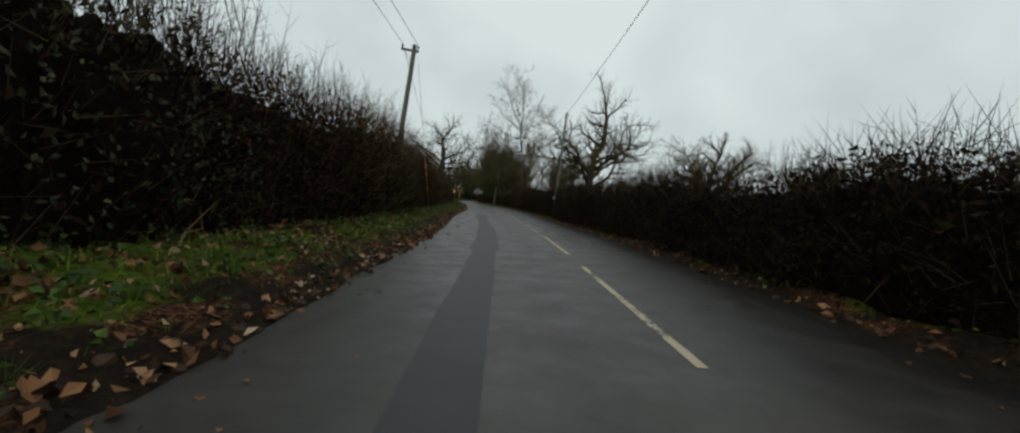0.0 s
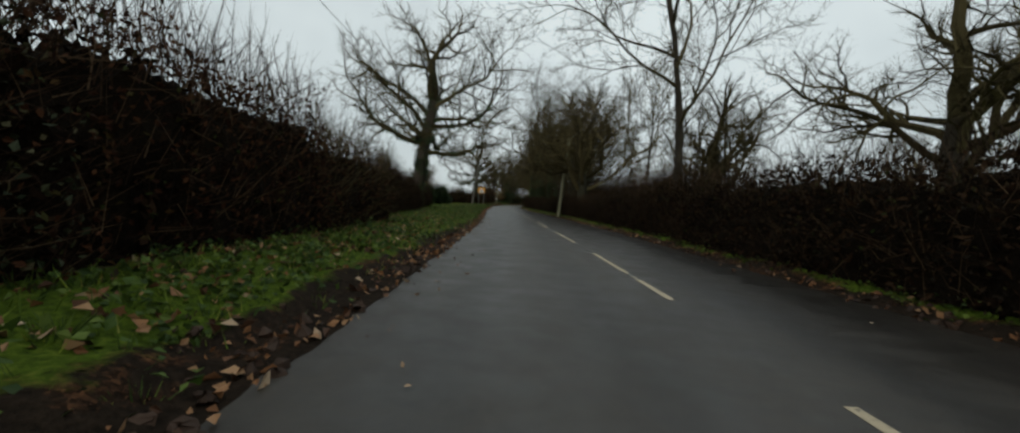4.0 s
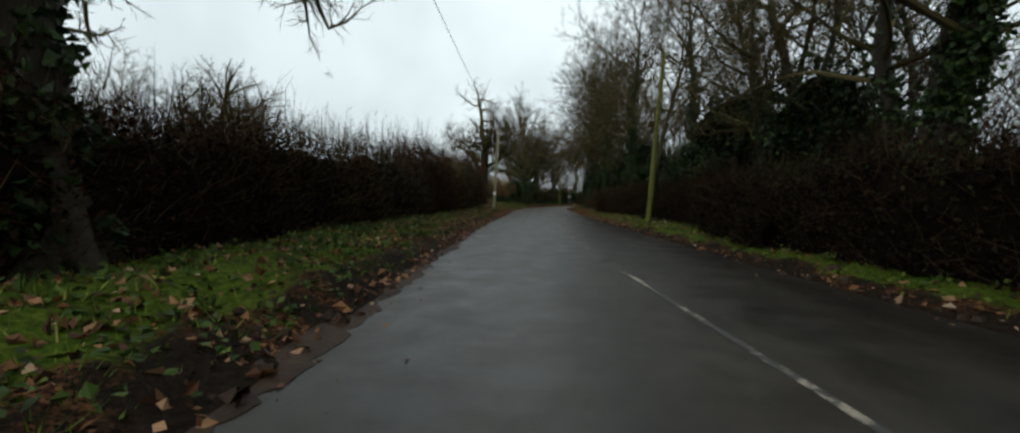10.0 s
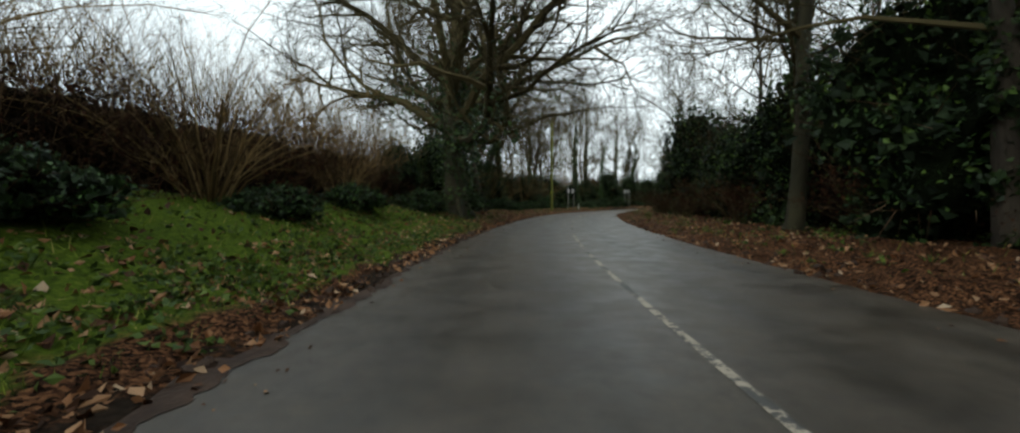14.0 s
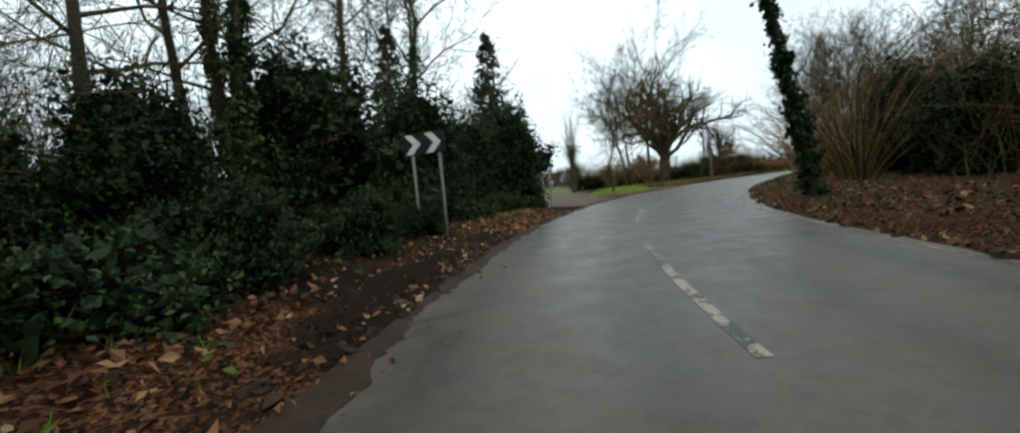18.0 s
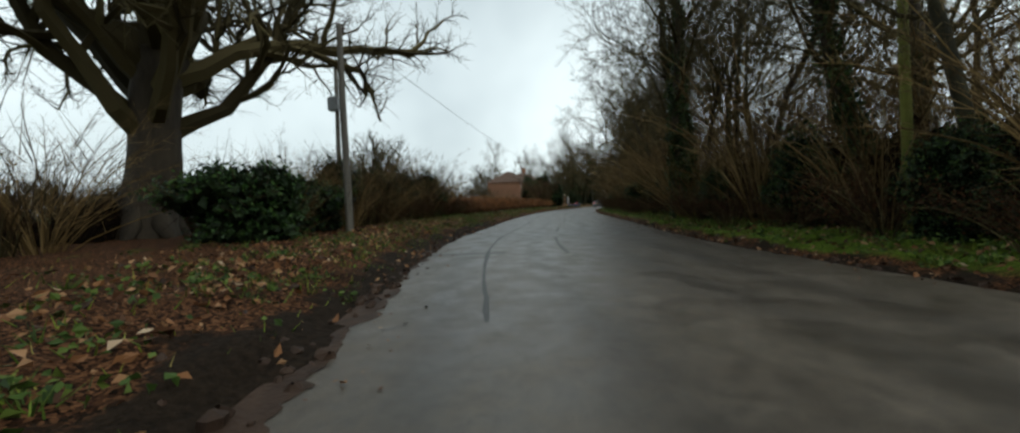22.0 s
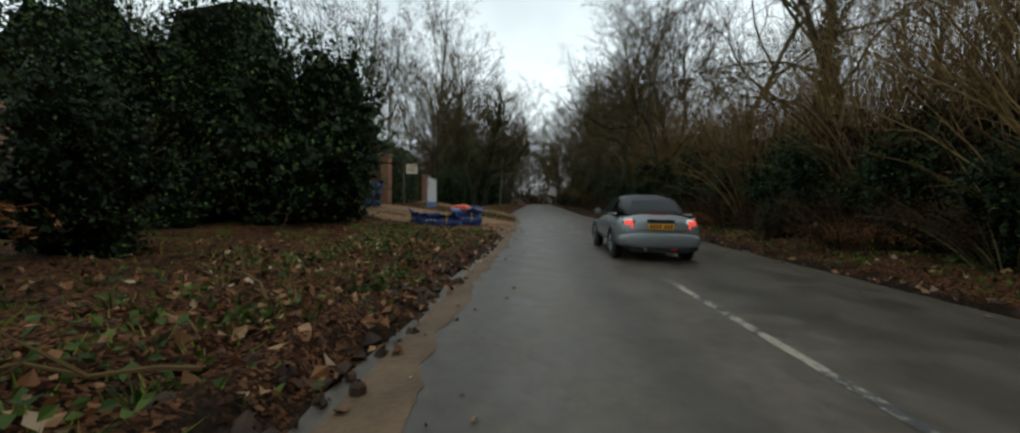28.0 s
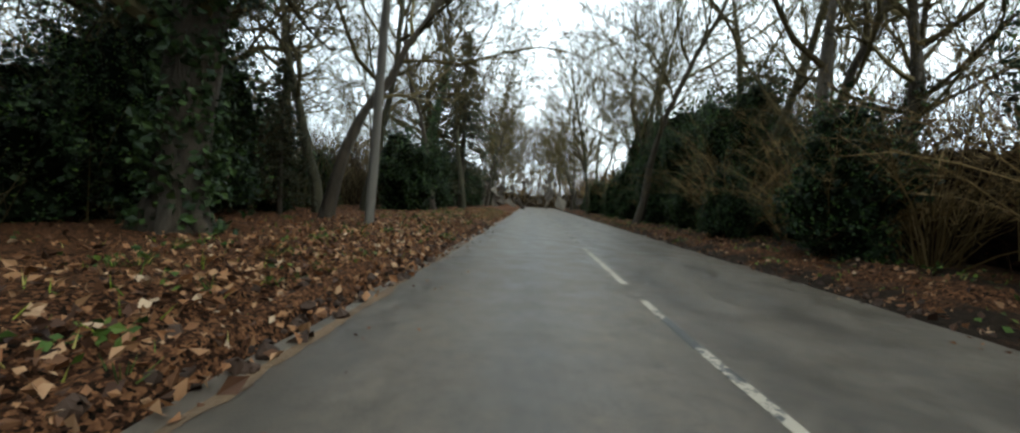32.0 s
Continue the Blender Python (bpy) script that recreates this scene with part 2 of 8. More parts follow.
LEAF_IVY = leafy("ivy_leaf", ((0.0, (0.009, 0.02, 0.006)), (0.6, (0.026, 0.05, 0.013)), (1.0, (0.06, 0.10, 0.025))), 0.5, 0.22)
LEAF_HOLLY = leafy("evergreen_leaf", ((0.0, (0.005, 0.013, 0.003)), (0.6, (0.018, 0.042, 0.009)), (1.0, (0.075, 0.125, 0.022))), 0.5, 0.22)
LEAF_LAUREL = leafy("laurel_leaf", ((0.0, (0.007, 0.02, 0.005)), (0.6, (0.025, 0.062, 0.012)), (1.0, (0.075, 0.145, 0.03))), 0.45, 0.25)
LEAF_CONIFER = leafy("conifer_needles", ((0.0, (0.012, 0.02, 0.008)), (0.6, (0.035, 0.042, 0.016)), (1.0, (0.075, 0.06, 0.026))), 0.7)
LEAF_COPPER = leafy("copper_leaf", ((0.0, (0.09, 0.035, 0.015)), (0.6, (0.17, 0.07, 0.028)), (1.0, (0.26, 0.13, 0.055))), 0.7)
BRACKEN = leafy("bracken_frond", ((0.0, (0.06, 0.025, 0.012)), (0.5, (0.15, 0.062, 0.024)), (1.0, (0.34, 0.16, 0.05))), 0.8)
LITTER = leafy("fallen_leaf", ((0.0, (0.02, 0.009, 0.005)), (0.3, (0.085, 0.038, 0.018)), (0.62, (0.26, 0.12, 0.05)), (0.92, (0.40, 0.235, 0.125)), (1.0, (0.50, 0.38, 0.26))), 0.6, 0.2)
GRASS = leafy("grass_blade", ((0.0, (0.035, 0.065, 0.006)), (0.5, (0.125, 0.19, 0.012)), (0.85, (0.23, 0.28, 0.028)), (1.0, (0.36, 0.29, 0.10))), 0.6)
WEED = leafy("verge_weed", ((0.0, (0.022, 0.042, 0.008)), (0.6, (0.055, 0.095, 0.014)), (1.0, (0.12, 0.165, 0.03))), 0.6, 0.2)


def asphalt_material():
    """Damp asphalt: dark and newer at first, paler and dusty further on; age also carries the right lane's painted
    shade.
    """
    m, n, l, p = nodes_of("asphalt")
    c = n.new("ShaderNodeTexCoord").outputs["Object"]
    big, patch, grain = noise_node(n, l, 0.22, 3, 0.5, c), noise_node(n, l, 1.7, 5, 0.6, c), noise_node(n, l, 130.0, 2, 0.5, c)
    a = ramp_node(n, l, big.outputs["Fac"], ((0.3, (0.040, 0.036, 0.030)), (0.7, (0.080, 0.070, 0.057))))
    b = ramp_node(n, l, patch.outputs["Fac"], ((0.3, (0.034, 0.030, 0.026)), (0.7, (0.082, 0.071, 0.058))))
    g = ramp_node(n, l, grain.outputs["Fac"], ((0.35, (0.55, 0.55, 0.55)), (0.65, (1.5, 1.48, 1.45))))
    base = mix_node(n, l, 0.5, a.outputs[0], b.outputs[0])
    track, age = n.new("ShaderNodeAttribute"), n.new("ShaderNodeAttribute")
    track.attribute_name, age.attribute_name = "wheel", "age"
    mottle = noise_node(n, l, 5.5, 9, 0.72, c)
    spots_ = ramp_node(n, l, mottle.outputs["Fac"], ((0.34, (0.70, 0.69, 0.68)), (0.5, (1.0, 1.0, 1.0)), (0.68, (1.28, 1.26, 1.22))))
    worn = mix_node(n, l, 1.0, mix_node(n, l, track.outputs["Fac"], (1.0, 1.0, 1.0), (0.70, 0.70, 0.71)), spots_.outputs[0], "MULTIPLY")
    col = mix_node(n, l, 1.0, mix_node(n, l, 0.75, base, mix_node(n, l, 1.0, base, g.outputs[0], "MULTIPLY")), worn, "MULTIPLY")
    col = mix_node(n, l, 1.0, col, mix_node(n, l, age.outputs["Fac"], (0.36, 0.36, 0.37), (1.8, 1.66, 1.48)), "MULTIPLY")
    l.new(col, p.inputs["Base Color"])
    wet = ramp_node(n, l, patch.outputs["Fac"], ((0.3, (0.30, 0.30, 0.30)), (0.62, (0.50, 0.50, 0.50))))
    l.new(wet.outputs[0], p.inputs["Roughness"])
    # damp holds the gloss, lowered on the right lane along with its painted shade
    damp = n.new("ShaderNodeAttribute")
    damp.attribute_name = "damp"
    l.new(damp.outputs["Fac"], p.inputs["Specular IOR Level"])
    bump_node(n, l, grain.outputs["Fac"], 0.4, 0.005, p)
    return m


def paint_material(name, colour, worn):
    """Road paint, broken up where it has worn through to the asphalt."""
    m, n, l, p = nodes_of(name)
    c = n.new("ShaderNodeTexCoord").outputs["Object"]
    a, b = noise_node(n, l, 9.0, 6, 0.7, c), noise_node(n, l, 1.1, 2, 0.5, c)
    mixed = n.new("ShaderNodeMath")
    mixed.operation = "ADD"
    l.new(a.outputs["Fac"], mixed.inputs[0])
    l.new(b.outputs["Fac"], mixed.inputs[1])
    half = n.new("ShaderNodeMath")
    half.operation = "MULTIPLY"
    half.inputs[1].default_value = 0.5
    l.new(mixed.outputs[0], half.inputs[0])
    r = ramp_node(n, l, half.outputs[0], ((max(0.0, worn / 2 - 0.02), (0.06, 0.057, 0.053)), (min(1.0, worn / 2 + 0.03), colour)))
    l.new(r.outputs[0], p.inputs["Base Color"])
    p.inputs["Roughness"].default_value = 0.6
    return m


def verge_material():
    """Turf, fallen leaves and mud, by how much of each lies where."""
    m, n, l, p = nodes_of("verge_ground")
    c = n.new("ShaderNodeTexCoord").outputs["Object"]
    at = n.new("ShaderNodeAttribute")
    at.attribute_name = "cover"
    sep = n.new("ShaderNodeSeparateColor")
    l.new(at.outputs["Color"], sep.inputs[0])
    n1, n2, n3 = noise_node(n, l, 1.3, 5, 0.65, c), noise_node(n, l, 14.0, 5, 0.7, c), noise_node(n, l, 45.0, 3, 0.6, c)
    vor = n.new("ShaderNodeTexVoronoi")
    vor.inputs["Scale"].default_value = 38.0
    bend_ = n.new("ShaderNodeMix")
    bend_.data_type = "VECTOR"
    bend_.inputs[0].default_value = 0.06
    l.new(c, bend_.inputs[4])
    l.new(noise_node(n, l, 11.0, 3, 0.6, c).outputs["Color"], bend_.inputs[5])
    l.new(bend_.outputs[1], vor.inputs["Vector"])
    leafcol = ramp_node(n, l, vor.outputs["Color"], ((0.15, (0.005, 0.003, 0.0015)), (0.5, (0.042, 0.018, 0.009)), (0.85, (0.19, 0.088, 0.040))))
    mudcol = ramp_node(n, l, n2.outputs["Fac"], ((0.3, (0.007, 0.005, 0.0035)), (0.7, (0.034, 0.023, 0.015))))
    grasscol = ramp_node(n, l, n2.outputs["Fac"], ((0.3, (0.016, 0.026, 0.005)), (0.52, (0.07, 0.108, 0.010)), (0.75, (0.155, 0.185, 0.026))))

    def spread(amount, texture):
        s = n.new("ShaderNodeMath")
        s.operation = "ADD"
        l.new(amount, s.inputs[0])
        l.new(texture, s.inputs[1])
        return ramp_node(n, l, s.outputs[0], ((0.88, (0, 0, 0)), (1.0, (1, 1, 1)))).outputs[0]

    col = mix_node(n, l, spread(sep.outputs[1], n1.outputs["Fac"]), mudcol.outputs[0], leafcol.outputs[0])
    col = mix_node(n, l, spread(sep.outputs[0], n1.outputs["Color"]), col, grasscol.outputs[0])
    wide = noise_node(n, l, 0.55, 6, 0.72, c)
    dry = ramp_node(n, l, n2.outputs["Fac"], ((0.3, (0.155, 0.094, 0.052)), (0.7, (0.34, 0.215, 0.122))))
    damp = ramp_node(n, l, n3.outputs["Fac"], ((0.3, (0.035, 0.020, 0.010)), (0.7, (0.13, 0.075, 0.036))))
    sand_mix = ramp_node(n, l, wide.outputs["Fac"], ((0.36, (0, 0, 0)), (0.52, (1, 1, 1))))
    sand = n.new("ShaderNodeMix")
    sand.data_type = "RGBA"
    l.new(sand_mix.outputs[0], sand.inputs[0])
    l.new(damp.outputs[0], sand.inputs[6])
    l.new(dry.outputs[0], sand.inputs[7])
    col = mix_node(n, l, spread(sep.outputs[2], n1.outputs["Fac"]), col, sand.outputs[2])
    l.new(col, p.inputs["Base Color"])
    p.inputs["Roughness"].default_value, p.inputs["Specular IOR Level"].default_value = 0.9, 0.06
    bump_node(n, l, n2.outputs["Fac"], 1.0, 0.05, p)
    return m


ASPHALT, VERGE = asphalt_material(), verge_material()
PAINT, PAINT_WORN = paint_material("road_paint", (0.44, 0.36, 0.24), 0.86), paint_material("worn_road_paint", (0.36, 0.31, 0.24), 0.98)
PAINT_THIN = paint_material("patchy_road_paint", (0.36, 0.31, 0.24), 1.045)
PAINT_GONE = paint_material("flaked_road_paint", (0.34, 0.31, 0.25), 1.13)
PAINT_SLOW = paint_material("lettering_paint", (0.60, 0.50, 0.34), 0.80)
TAR = surface("tar_patch", (0.022, 0.022, 0.021), (0.038, 0.037, 0.035), 2.0, 90.0, 0.55, 0, 0.4, 0.006)
FIELD = surface("pasture", (0.06, 0.085, 0.02), (0.125, 0.14, 0.04), 0.12, 3.0, 0.9, 0, 0.6, 0.05)
TRACK = surface("muddy_track", (0.028, 0.018, 0.012), (0.16, 0.115, 0.086), 1.1, 16.0, 0.75, 0, 0.9, 0.03, None, 0.25)
EDGE_MUD = surface("edge_mud", (0.012, 0.007, 0.005), (0.075, 0.044, 0.028), 2.4, 19.0, 0.7, 0, 0.6, 0.02, None, 0.2)
SANDY = surface("sandy_mud", (0.05, 0.031, 0.016), (0.20, 0.126, 0.066), 2.1, 21.0, 0.75, 0, 0.8, 0.02)
STEEL = surface("galvanised_steel", (0.20, 0.21, 0.215), (0.33, 0.34, 0.345), 3.0, 60.0, 0.45, 0.6, 0.05, 0.003)
POST_GREY = surface("weathered_post", (0.14, 0.135, 0.125), (0.27, 0.26, 0.24), 4.0, 60.0, 0.7, 0, 0.3, 0.005, (1, 1, 0.2))
POLE_WOOD = surface("pole_timber", (0.075, 0.068, 0.058), (0.17, 0.155, 0.13), 4.0, 40.0, 0.85, 0, 0.6, 0.01, (1, 1, 0.08))
POLE_MOSS = surface("algae_timber", (0.075, 0.08, 0.012), (0.19, 0.195, 0.032), 3.0, 40.0, 0.85, 0, 0.6, 0.01, (1, 1, 0.1))
POLE_TAN = surface("lichen_timber", (0.13, 0.125, 0.07), (0.25, 0.24, 0.15), 3.0, 40.0, 0.85, 0, 0.6, 0.01, (1, 1, 0.1))
OLD_WOOD = surface("old_timber", (0.045, 0.036, 0.026), (0.12, 0.10, 0.075), 3.0, 40.0, 0.85, 0, 0.7, 0.01, (1, 1, 0.15))
WIRE = plain("dark_cable", (0.03, 0.03, 0.03), 0.6)


# ---- mesh helpers ----
class Soup:
    """Triangles gathered from many small shapes, then turned into one mesh."""

    def __init__(self):
        self.v, self.f, self.m, self.n, self.runs = [], [], [], 0, []

    def add(self, v, f, m=0):
        f = np.asarray(f, np.int64)
        self.v.append(np.asarray(v, float))
        self.f.append(f + self.n)
        self.m.append(np.full(len(f), m))
        self.n += len(v)

    def tube(self, pts, radii, sides=5, m=0):
        pts = np.asarray(pts, float)
        self.runs.append((pts, np.asarray(radii, float)))
        k = len(pts)
        tan = np.gradient(pts, axis=0)
        tan /= np.linalg.norm(tan, axis=1)[:, None] + 1e-9
        ref = np.array((0.0, 0.0, 1.0)) if abs(tan[0, 2]) < 0.8 else np.array((1.0, 0.0, 0.0))
        a = np.cross(tan, ref)
        a /= np.linalg.norm(a, axis=1)[:, None] + 1e-9
        b = np.cross(tan, a)
        ang = np.arange(sides) * 2 * np.pi / sides
        ring = np.cos(ang)[None, :, None] * a[:, None] + np.sin(ang)[None, :, None] * b[:, None]
        v = (pts[:, None] + ring * np.asarray(radii, float)[:, None, None]).reshape(-1, 3)
        j = np.arange(sides)
        jn = (j + 1) % sides
        f = []
        for i in range(k - 1):
            f.append(np.stack([i * sides + j, i * sides + jn, (i + 1) * sides + jn], 1))
            if not (i == k - 2 and radii[-1] < 1e-4):
                f.append(np.stack([i * sides + j, (i + 1) * sides + jn, (i + 1) * sides + j], 1))
        self.add(v, np.concatenate(f), m)

    def leaves(self, at, size, rng, m=0, slim=0.6, flat=0.0):
        """Folded leaves round the places given; flat near 1 lays them level."""
        at = np.asarray(at, float)
        k = len(at)
        size = np.broadcast_to(np.asarray(size, float), (k,))[:, None] * rng.uniform(0.7, 1.3, (k, 1))
        u, w = rng.normal(size=(k, 3)), rng.normal(size=(k, 3))
        u[:, 2] *= 1 - flat
        w[:, 2] *= 1 - flat
        u /= np.linalg.norm(u, axis=1)[:, None]
        w -= u * (u * w).sum(1)[:, None]
        w /= np.linalg.norm(w, axis=1)[:, None] + 1e-9
        nrm = np.cross(u, w)
        lift = nrm * size * rng.uniform(0.05, 0.25, (k, 1))
        v = np.stack([at - u * size * 0.5, at + w * size * slim * 0.5 + lift, at + u * size * 0.5, at - w * size * slim * 0.5 + lift], 1).reshape(-1, 3)
        b = np.arange(k) * 4
        self.add(v, np.concatenate([np.stack([b, b + 1, b + 2], 1), np.stack([b, b + 2, b + 3], 1)]), m)

    def sticks(self, at, way, length, radius, rng, m=0):
        """Short straight twigs, three-sided and pointed."""
        at, way = np.asarray(at, float), np.asarray(way, float)
        k = len(at)
        way = way / (np.linalg.norm(way, axis=1)[:, None] + 1e-9)
        side = np.cross(way, rng.normal(size=(k, 3)))
        side /= np.linalg.norm(side, axis=1)[:, None] + 1e-9
        third = np.cross(way, side)
        radius, length = np.broadcast_to(radius, (k,))[:, None], np.broadcast_to(length, (k,))[:, None]
        c = [side, -0.5 * side + 0.87 * third, -0.5 * side - 0.87 * third]
        v = np.stack([at + c[0] * radius, at + c[1] * radius, at + c[2] * radius, at + way * length], 1).reshape(-1, 3)
        b = np.arange(k) * 4
        self.add(v, np.concatenate([np.stack([b, b + 1, b + 3], 1), np.stack([b + 1, b + 2, b + 3], 1), np.stack([b + 2, b, b + 3], 1)]), m)

    def mesh(self, name, materials, smooth=False):
        me = bpy.data.meshes.new(name)
        v, f, mi = np.concatenate(self.v), np.concatenate(self.f), np.concatenate(self.m)
        me.vertices.add(len(v))
        me.vertices.foreach_set("co", v.ravel())
        me.loops.add(len(f) * 3)
        me.loops.foreach_set("vertex_index", f.ravel())
        me.polygons.add(len(f))
        me.polygons.foreach_set("loop_start", np.arange(len(f)) * 3)
        me.polygons.foreach_set("loop_total", np.full(len(f), 3))
        me.polygons.foreach_set("material_index", mi)
        me.polygons.foreach_set("use_smooth", np.full(len(f), smooth))
        me.update(calc_edges=True)
        for x in materials if isinstance(materials, (list, tuple)) else [materials]:
            me.materials.append(x)
        return me


def thing(name, label, category, m=None, group="", kind=""):
    """An Empty that carries the parts of one thing."""
    ob = new(name)
    ob.empty_display_size = 0.2
    if m is not None:
        ob.matrix_world = m
    return tagged(ob, label, category, group, kind)


def part(name, source, material, parent, label=""):
    """Links a bmesh, a Soup or a mesh as one part under a thing."""
    if isinstance(source, Soup):
        source = source.mesh(name, material)
    elif isinstance(source, bmesh.types.BMesh):
        bm, source = source, bpy.data.meshes.new(name)
        bm.to_mesh(source)
        bm.free()
    if not source.materials:
        for x in material if isinstance(material, (list, tuple)) else [material]:
            source.materials.append(x)
    ob = new(name, source)
    ob.parent = parent
    if label:
        tagged(ob, label)
    return ob


def lone(name, source, material, label, category, m=None, group="", kind=""):
    """A thing that is a single mesh."""
    ob = part(name, source, material, None)
    if m is not None:
        ob.matrix_world = m
    return tagged(ob, label, category, group, kind)


def box(size, at=(0, 0, 0), bevel=0.0, turn=None):
    bm = bmesh.new()
    bmesh.ops.create_cube(bm, size=1, matrix=Matrix.Diagonal((*size, 1)))
    if bevel:
        bmesh.ops.bevel(bm, geom=bm.edges[:], offset=bevel, segments=2, affect="EDGES")
    bmesh.ops.transform(bm, matrix=Matrix.Translation(at) @ (turn or Matrix()), verts=bm.verts)
    return bm


def rod(a, b, r0, r1=None, sides=10):
    """A round bar from a to b with closed ends."""
    a, b = Vector(a), Vector(b)
    bm = bmesh.new()
    bmesh.ops.create_cone(bm, cap_ends=True, segments=sides, radius1=r0, radius2=r0 if r1 is None else r1, depth=(b - a).length)
    q = (b - a).to_track_quat("Z", "Y").to_matrix().to_4x4()
    bmesh.ops.transform(bm, matrix=Matrix.Translation((a + b) / 2) @ q, verts=bm.verts)
    for f in bm.faces:
        f.smooth = len(f.verts) == 4
    return bm


def joined(*bms):
    out = bmesh.new()
    for bm in bms:
        me = bpy.data.meshes.new("tmp")
        bm.to_mesh(me)
        out.from_mesh(me)
        bm.free()
        bpy.data.meshes.remove(me)
    return out


def stand(s, lat, turn=0.0, dz=0.0, scale=1.0, lean=(0, 0)):
    """The pose of a thing that stands on the ground beside the road; its y axis runs along the road."""
    x, y = along(s, lat)
    return pose(x, y, ground_at(x, y) + dz, lean[0], lean[1], bearing(s) + turn) @ Matrix.Diagonal((scale, scale, scale, 1))


# ---- ground, road and markings ----
rng = np.random.default_rng(5)


def road_strip(name, lat0, lat1, z, s0, s1, step, material, across=1):
    ss = np.arange(s0, s1 + 1e-6, step)
    so = Soup()
    v = np.array([(*along(s, a0 + (a1 - a0) * k / across), z) for s in ss for a0, a1 in ((lat0(s), lat1(s)),) for k in range(across + 1)])
    w = across + 1
    i = np.arange(len(ss) - 1)[:, None] * w + np.arange(across)[None]
    i = i.ravel()
    so.add(v, np.concatenate([np.stack([i, i + 1, i + w + 1], 1), np.stack([i, i + w + 1, i + w], 1)]))
    return so.mesh(name, material)


def wobble(s, k, size):
    return size * noise.noise(Vector((s * 0.45, k, 0.0))) + 0.5 * size * noise.noise(Vector((s * 1.7, k + 7, 0.0)))


road = new("road", road_strip("road", lambda s: edge_left(s) - 0.25 + wobble(s, 1, 0.14), lambda s: edge_right(s) + 0.25 + wobble(s, 2, 0.12), 0.0, 0, LENGTH, 0.5, ASPHALT, 40))
wheel = np.zeros(len(road.data.vertices))
co = np.empty(len(wheel) * 3)
road.data.vertices.foreach_get("co", co)
w_lat = np.tile(np.linspace(0, 1, 41), len(wheel) // 41)
w_s = np.repeat(np.arange(len(wheel) // 41) * 0.5, 41)
w_lat = (edge_left(w_s) - 0.25) + w_lat * (edge_right(w_s) - edge_left(w_s) + 0.5)
for mid in (-2.55, -1.0, 0.95, 2.3):
    drift = np.array([0.16 * noise.noise(Vector((s * 0.05, mid, 2))) for s in w_s])
    wheel += np.exp(-((w_lat - mid - drift) / 0.3) ** 2)
road.data.attributes.new("wheel", "FLOAT", "POINT").data.foreach_set("value", np.clip(wheel, 0, 1))
# right lane at first: duller gloss, and hedge shade put into the asphalt's colour
shade_side = np.clip((w_lat - 0.2) / 2.2, 0, 1) * np.clip((218 - w_s) / 12, 0, 1)
road.data.attributes.new("age", "FLOAT", "POINT").data.foreach_set("value", np.interp(w_s, (0, 205, 262, 330, 350, 395, 415, 600), (0.11, 0.2, 0.78, 0.82, 0.42, 0.47, 0.82, 1.0)) - 0.12 * shade_side)
road.data.attributes.new("damp", "FLOAT", "POINT").data.foreach_set("value", 0.5 - 0.38 * shade_side)
tagged(road, "damp grey asphalt country lane with frayed edges", "road", kind="structure")


def near_line(x, y):
    """Distance along and beside the road for arrays of places."""
    s, lat = np.empty(len(x)), np.empty(len(x))
    for k in range(0, len(x), 4000):
        d = (x[k:k + 4000, None] - LINE[None, :, 0]) ** 2 + (y[k:k + 4000, None] - LINE[None, :, 1]) ** 2
        i = d.argmin(1)
        ox, oy = x[k:k + 4000] - LINE[i, 0], y[k:k + 4000] - LINE[i, 1]
        s[k:k + 4000] = RUN[i] + ox * HEAD[i, 0] + oy * HEAD[i, 1]
        lat[k:k + 4000] = ox * HEAD[i, 1] - oy * HEAD[i, 0]
    return s, lat


# the land: one sheet to the horizon, a little under the verges beside the road
gx = np.concatenate([[-2500, -1200, -600, -330], np.arange(-220, 420, 4.0), [560, 800, 1400, 2700]])
gy = np.concatenate([[-2500, -1200, -500, -180], np.arange(-80, 440, 4.0), [560, 800, 1400, 2700]])
mx, my = np.meshgrid(gx, gy)
gs, gl = near_line(mx.ravel(), my.ravel())
off = np.where(gl < 0, edge_left(gs) - gl, gl - edge_right(gs))
gz = np.where(gl < 0, rise(gs, np.clip(off, 0, None), True), rise(gs, np.clip(off, 0, None), False)) - np.where(off < 11.0, 0.22, 0.0)
gz = np.where(off < 3.5, -0.25, gz) + np.where(gl < 0, hill(gs, gl), 0.0)
gz = np.where((gs > 294) & (gs < 334) & (gl < -3) & (gl > -33), -0.2, gz)
land = Soup()
nx = len(gx)
ii = (np.arange(len(gy) - 1)[:, None] * nx + np.arange(nx - 1)[None]).ravel()
land.add(np.stack([mx.ravel(), my.ravel(), gz], 1), np.concatenate([np.stack([ii, ii + 1, ii + nx + 1], 1), np.stack([ii, ii + nx + 1, ii + nx], 1)]))
tagged(new("ground", land.mesh("ground", FIELD, True)), "wide green winter pasture around the lane", "ground", kind="structure")

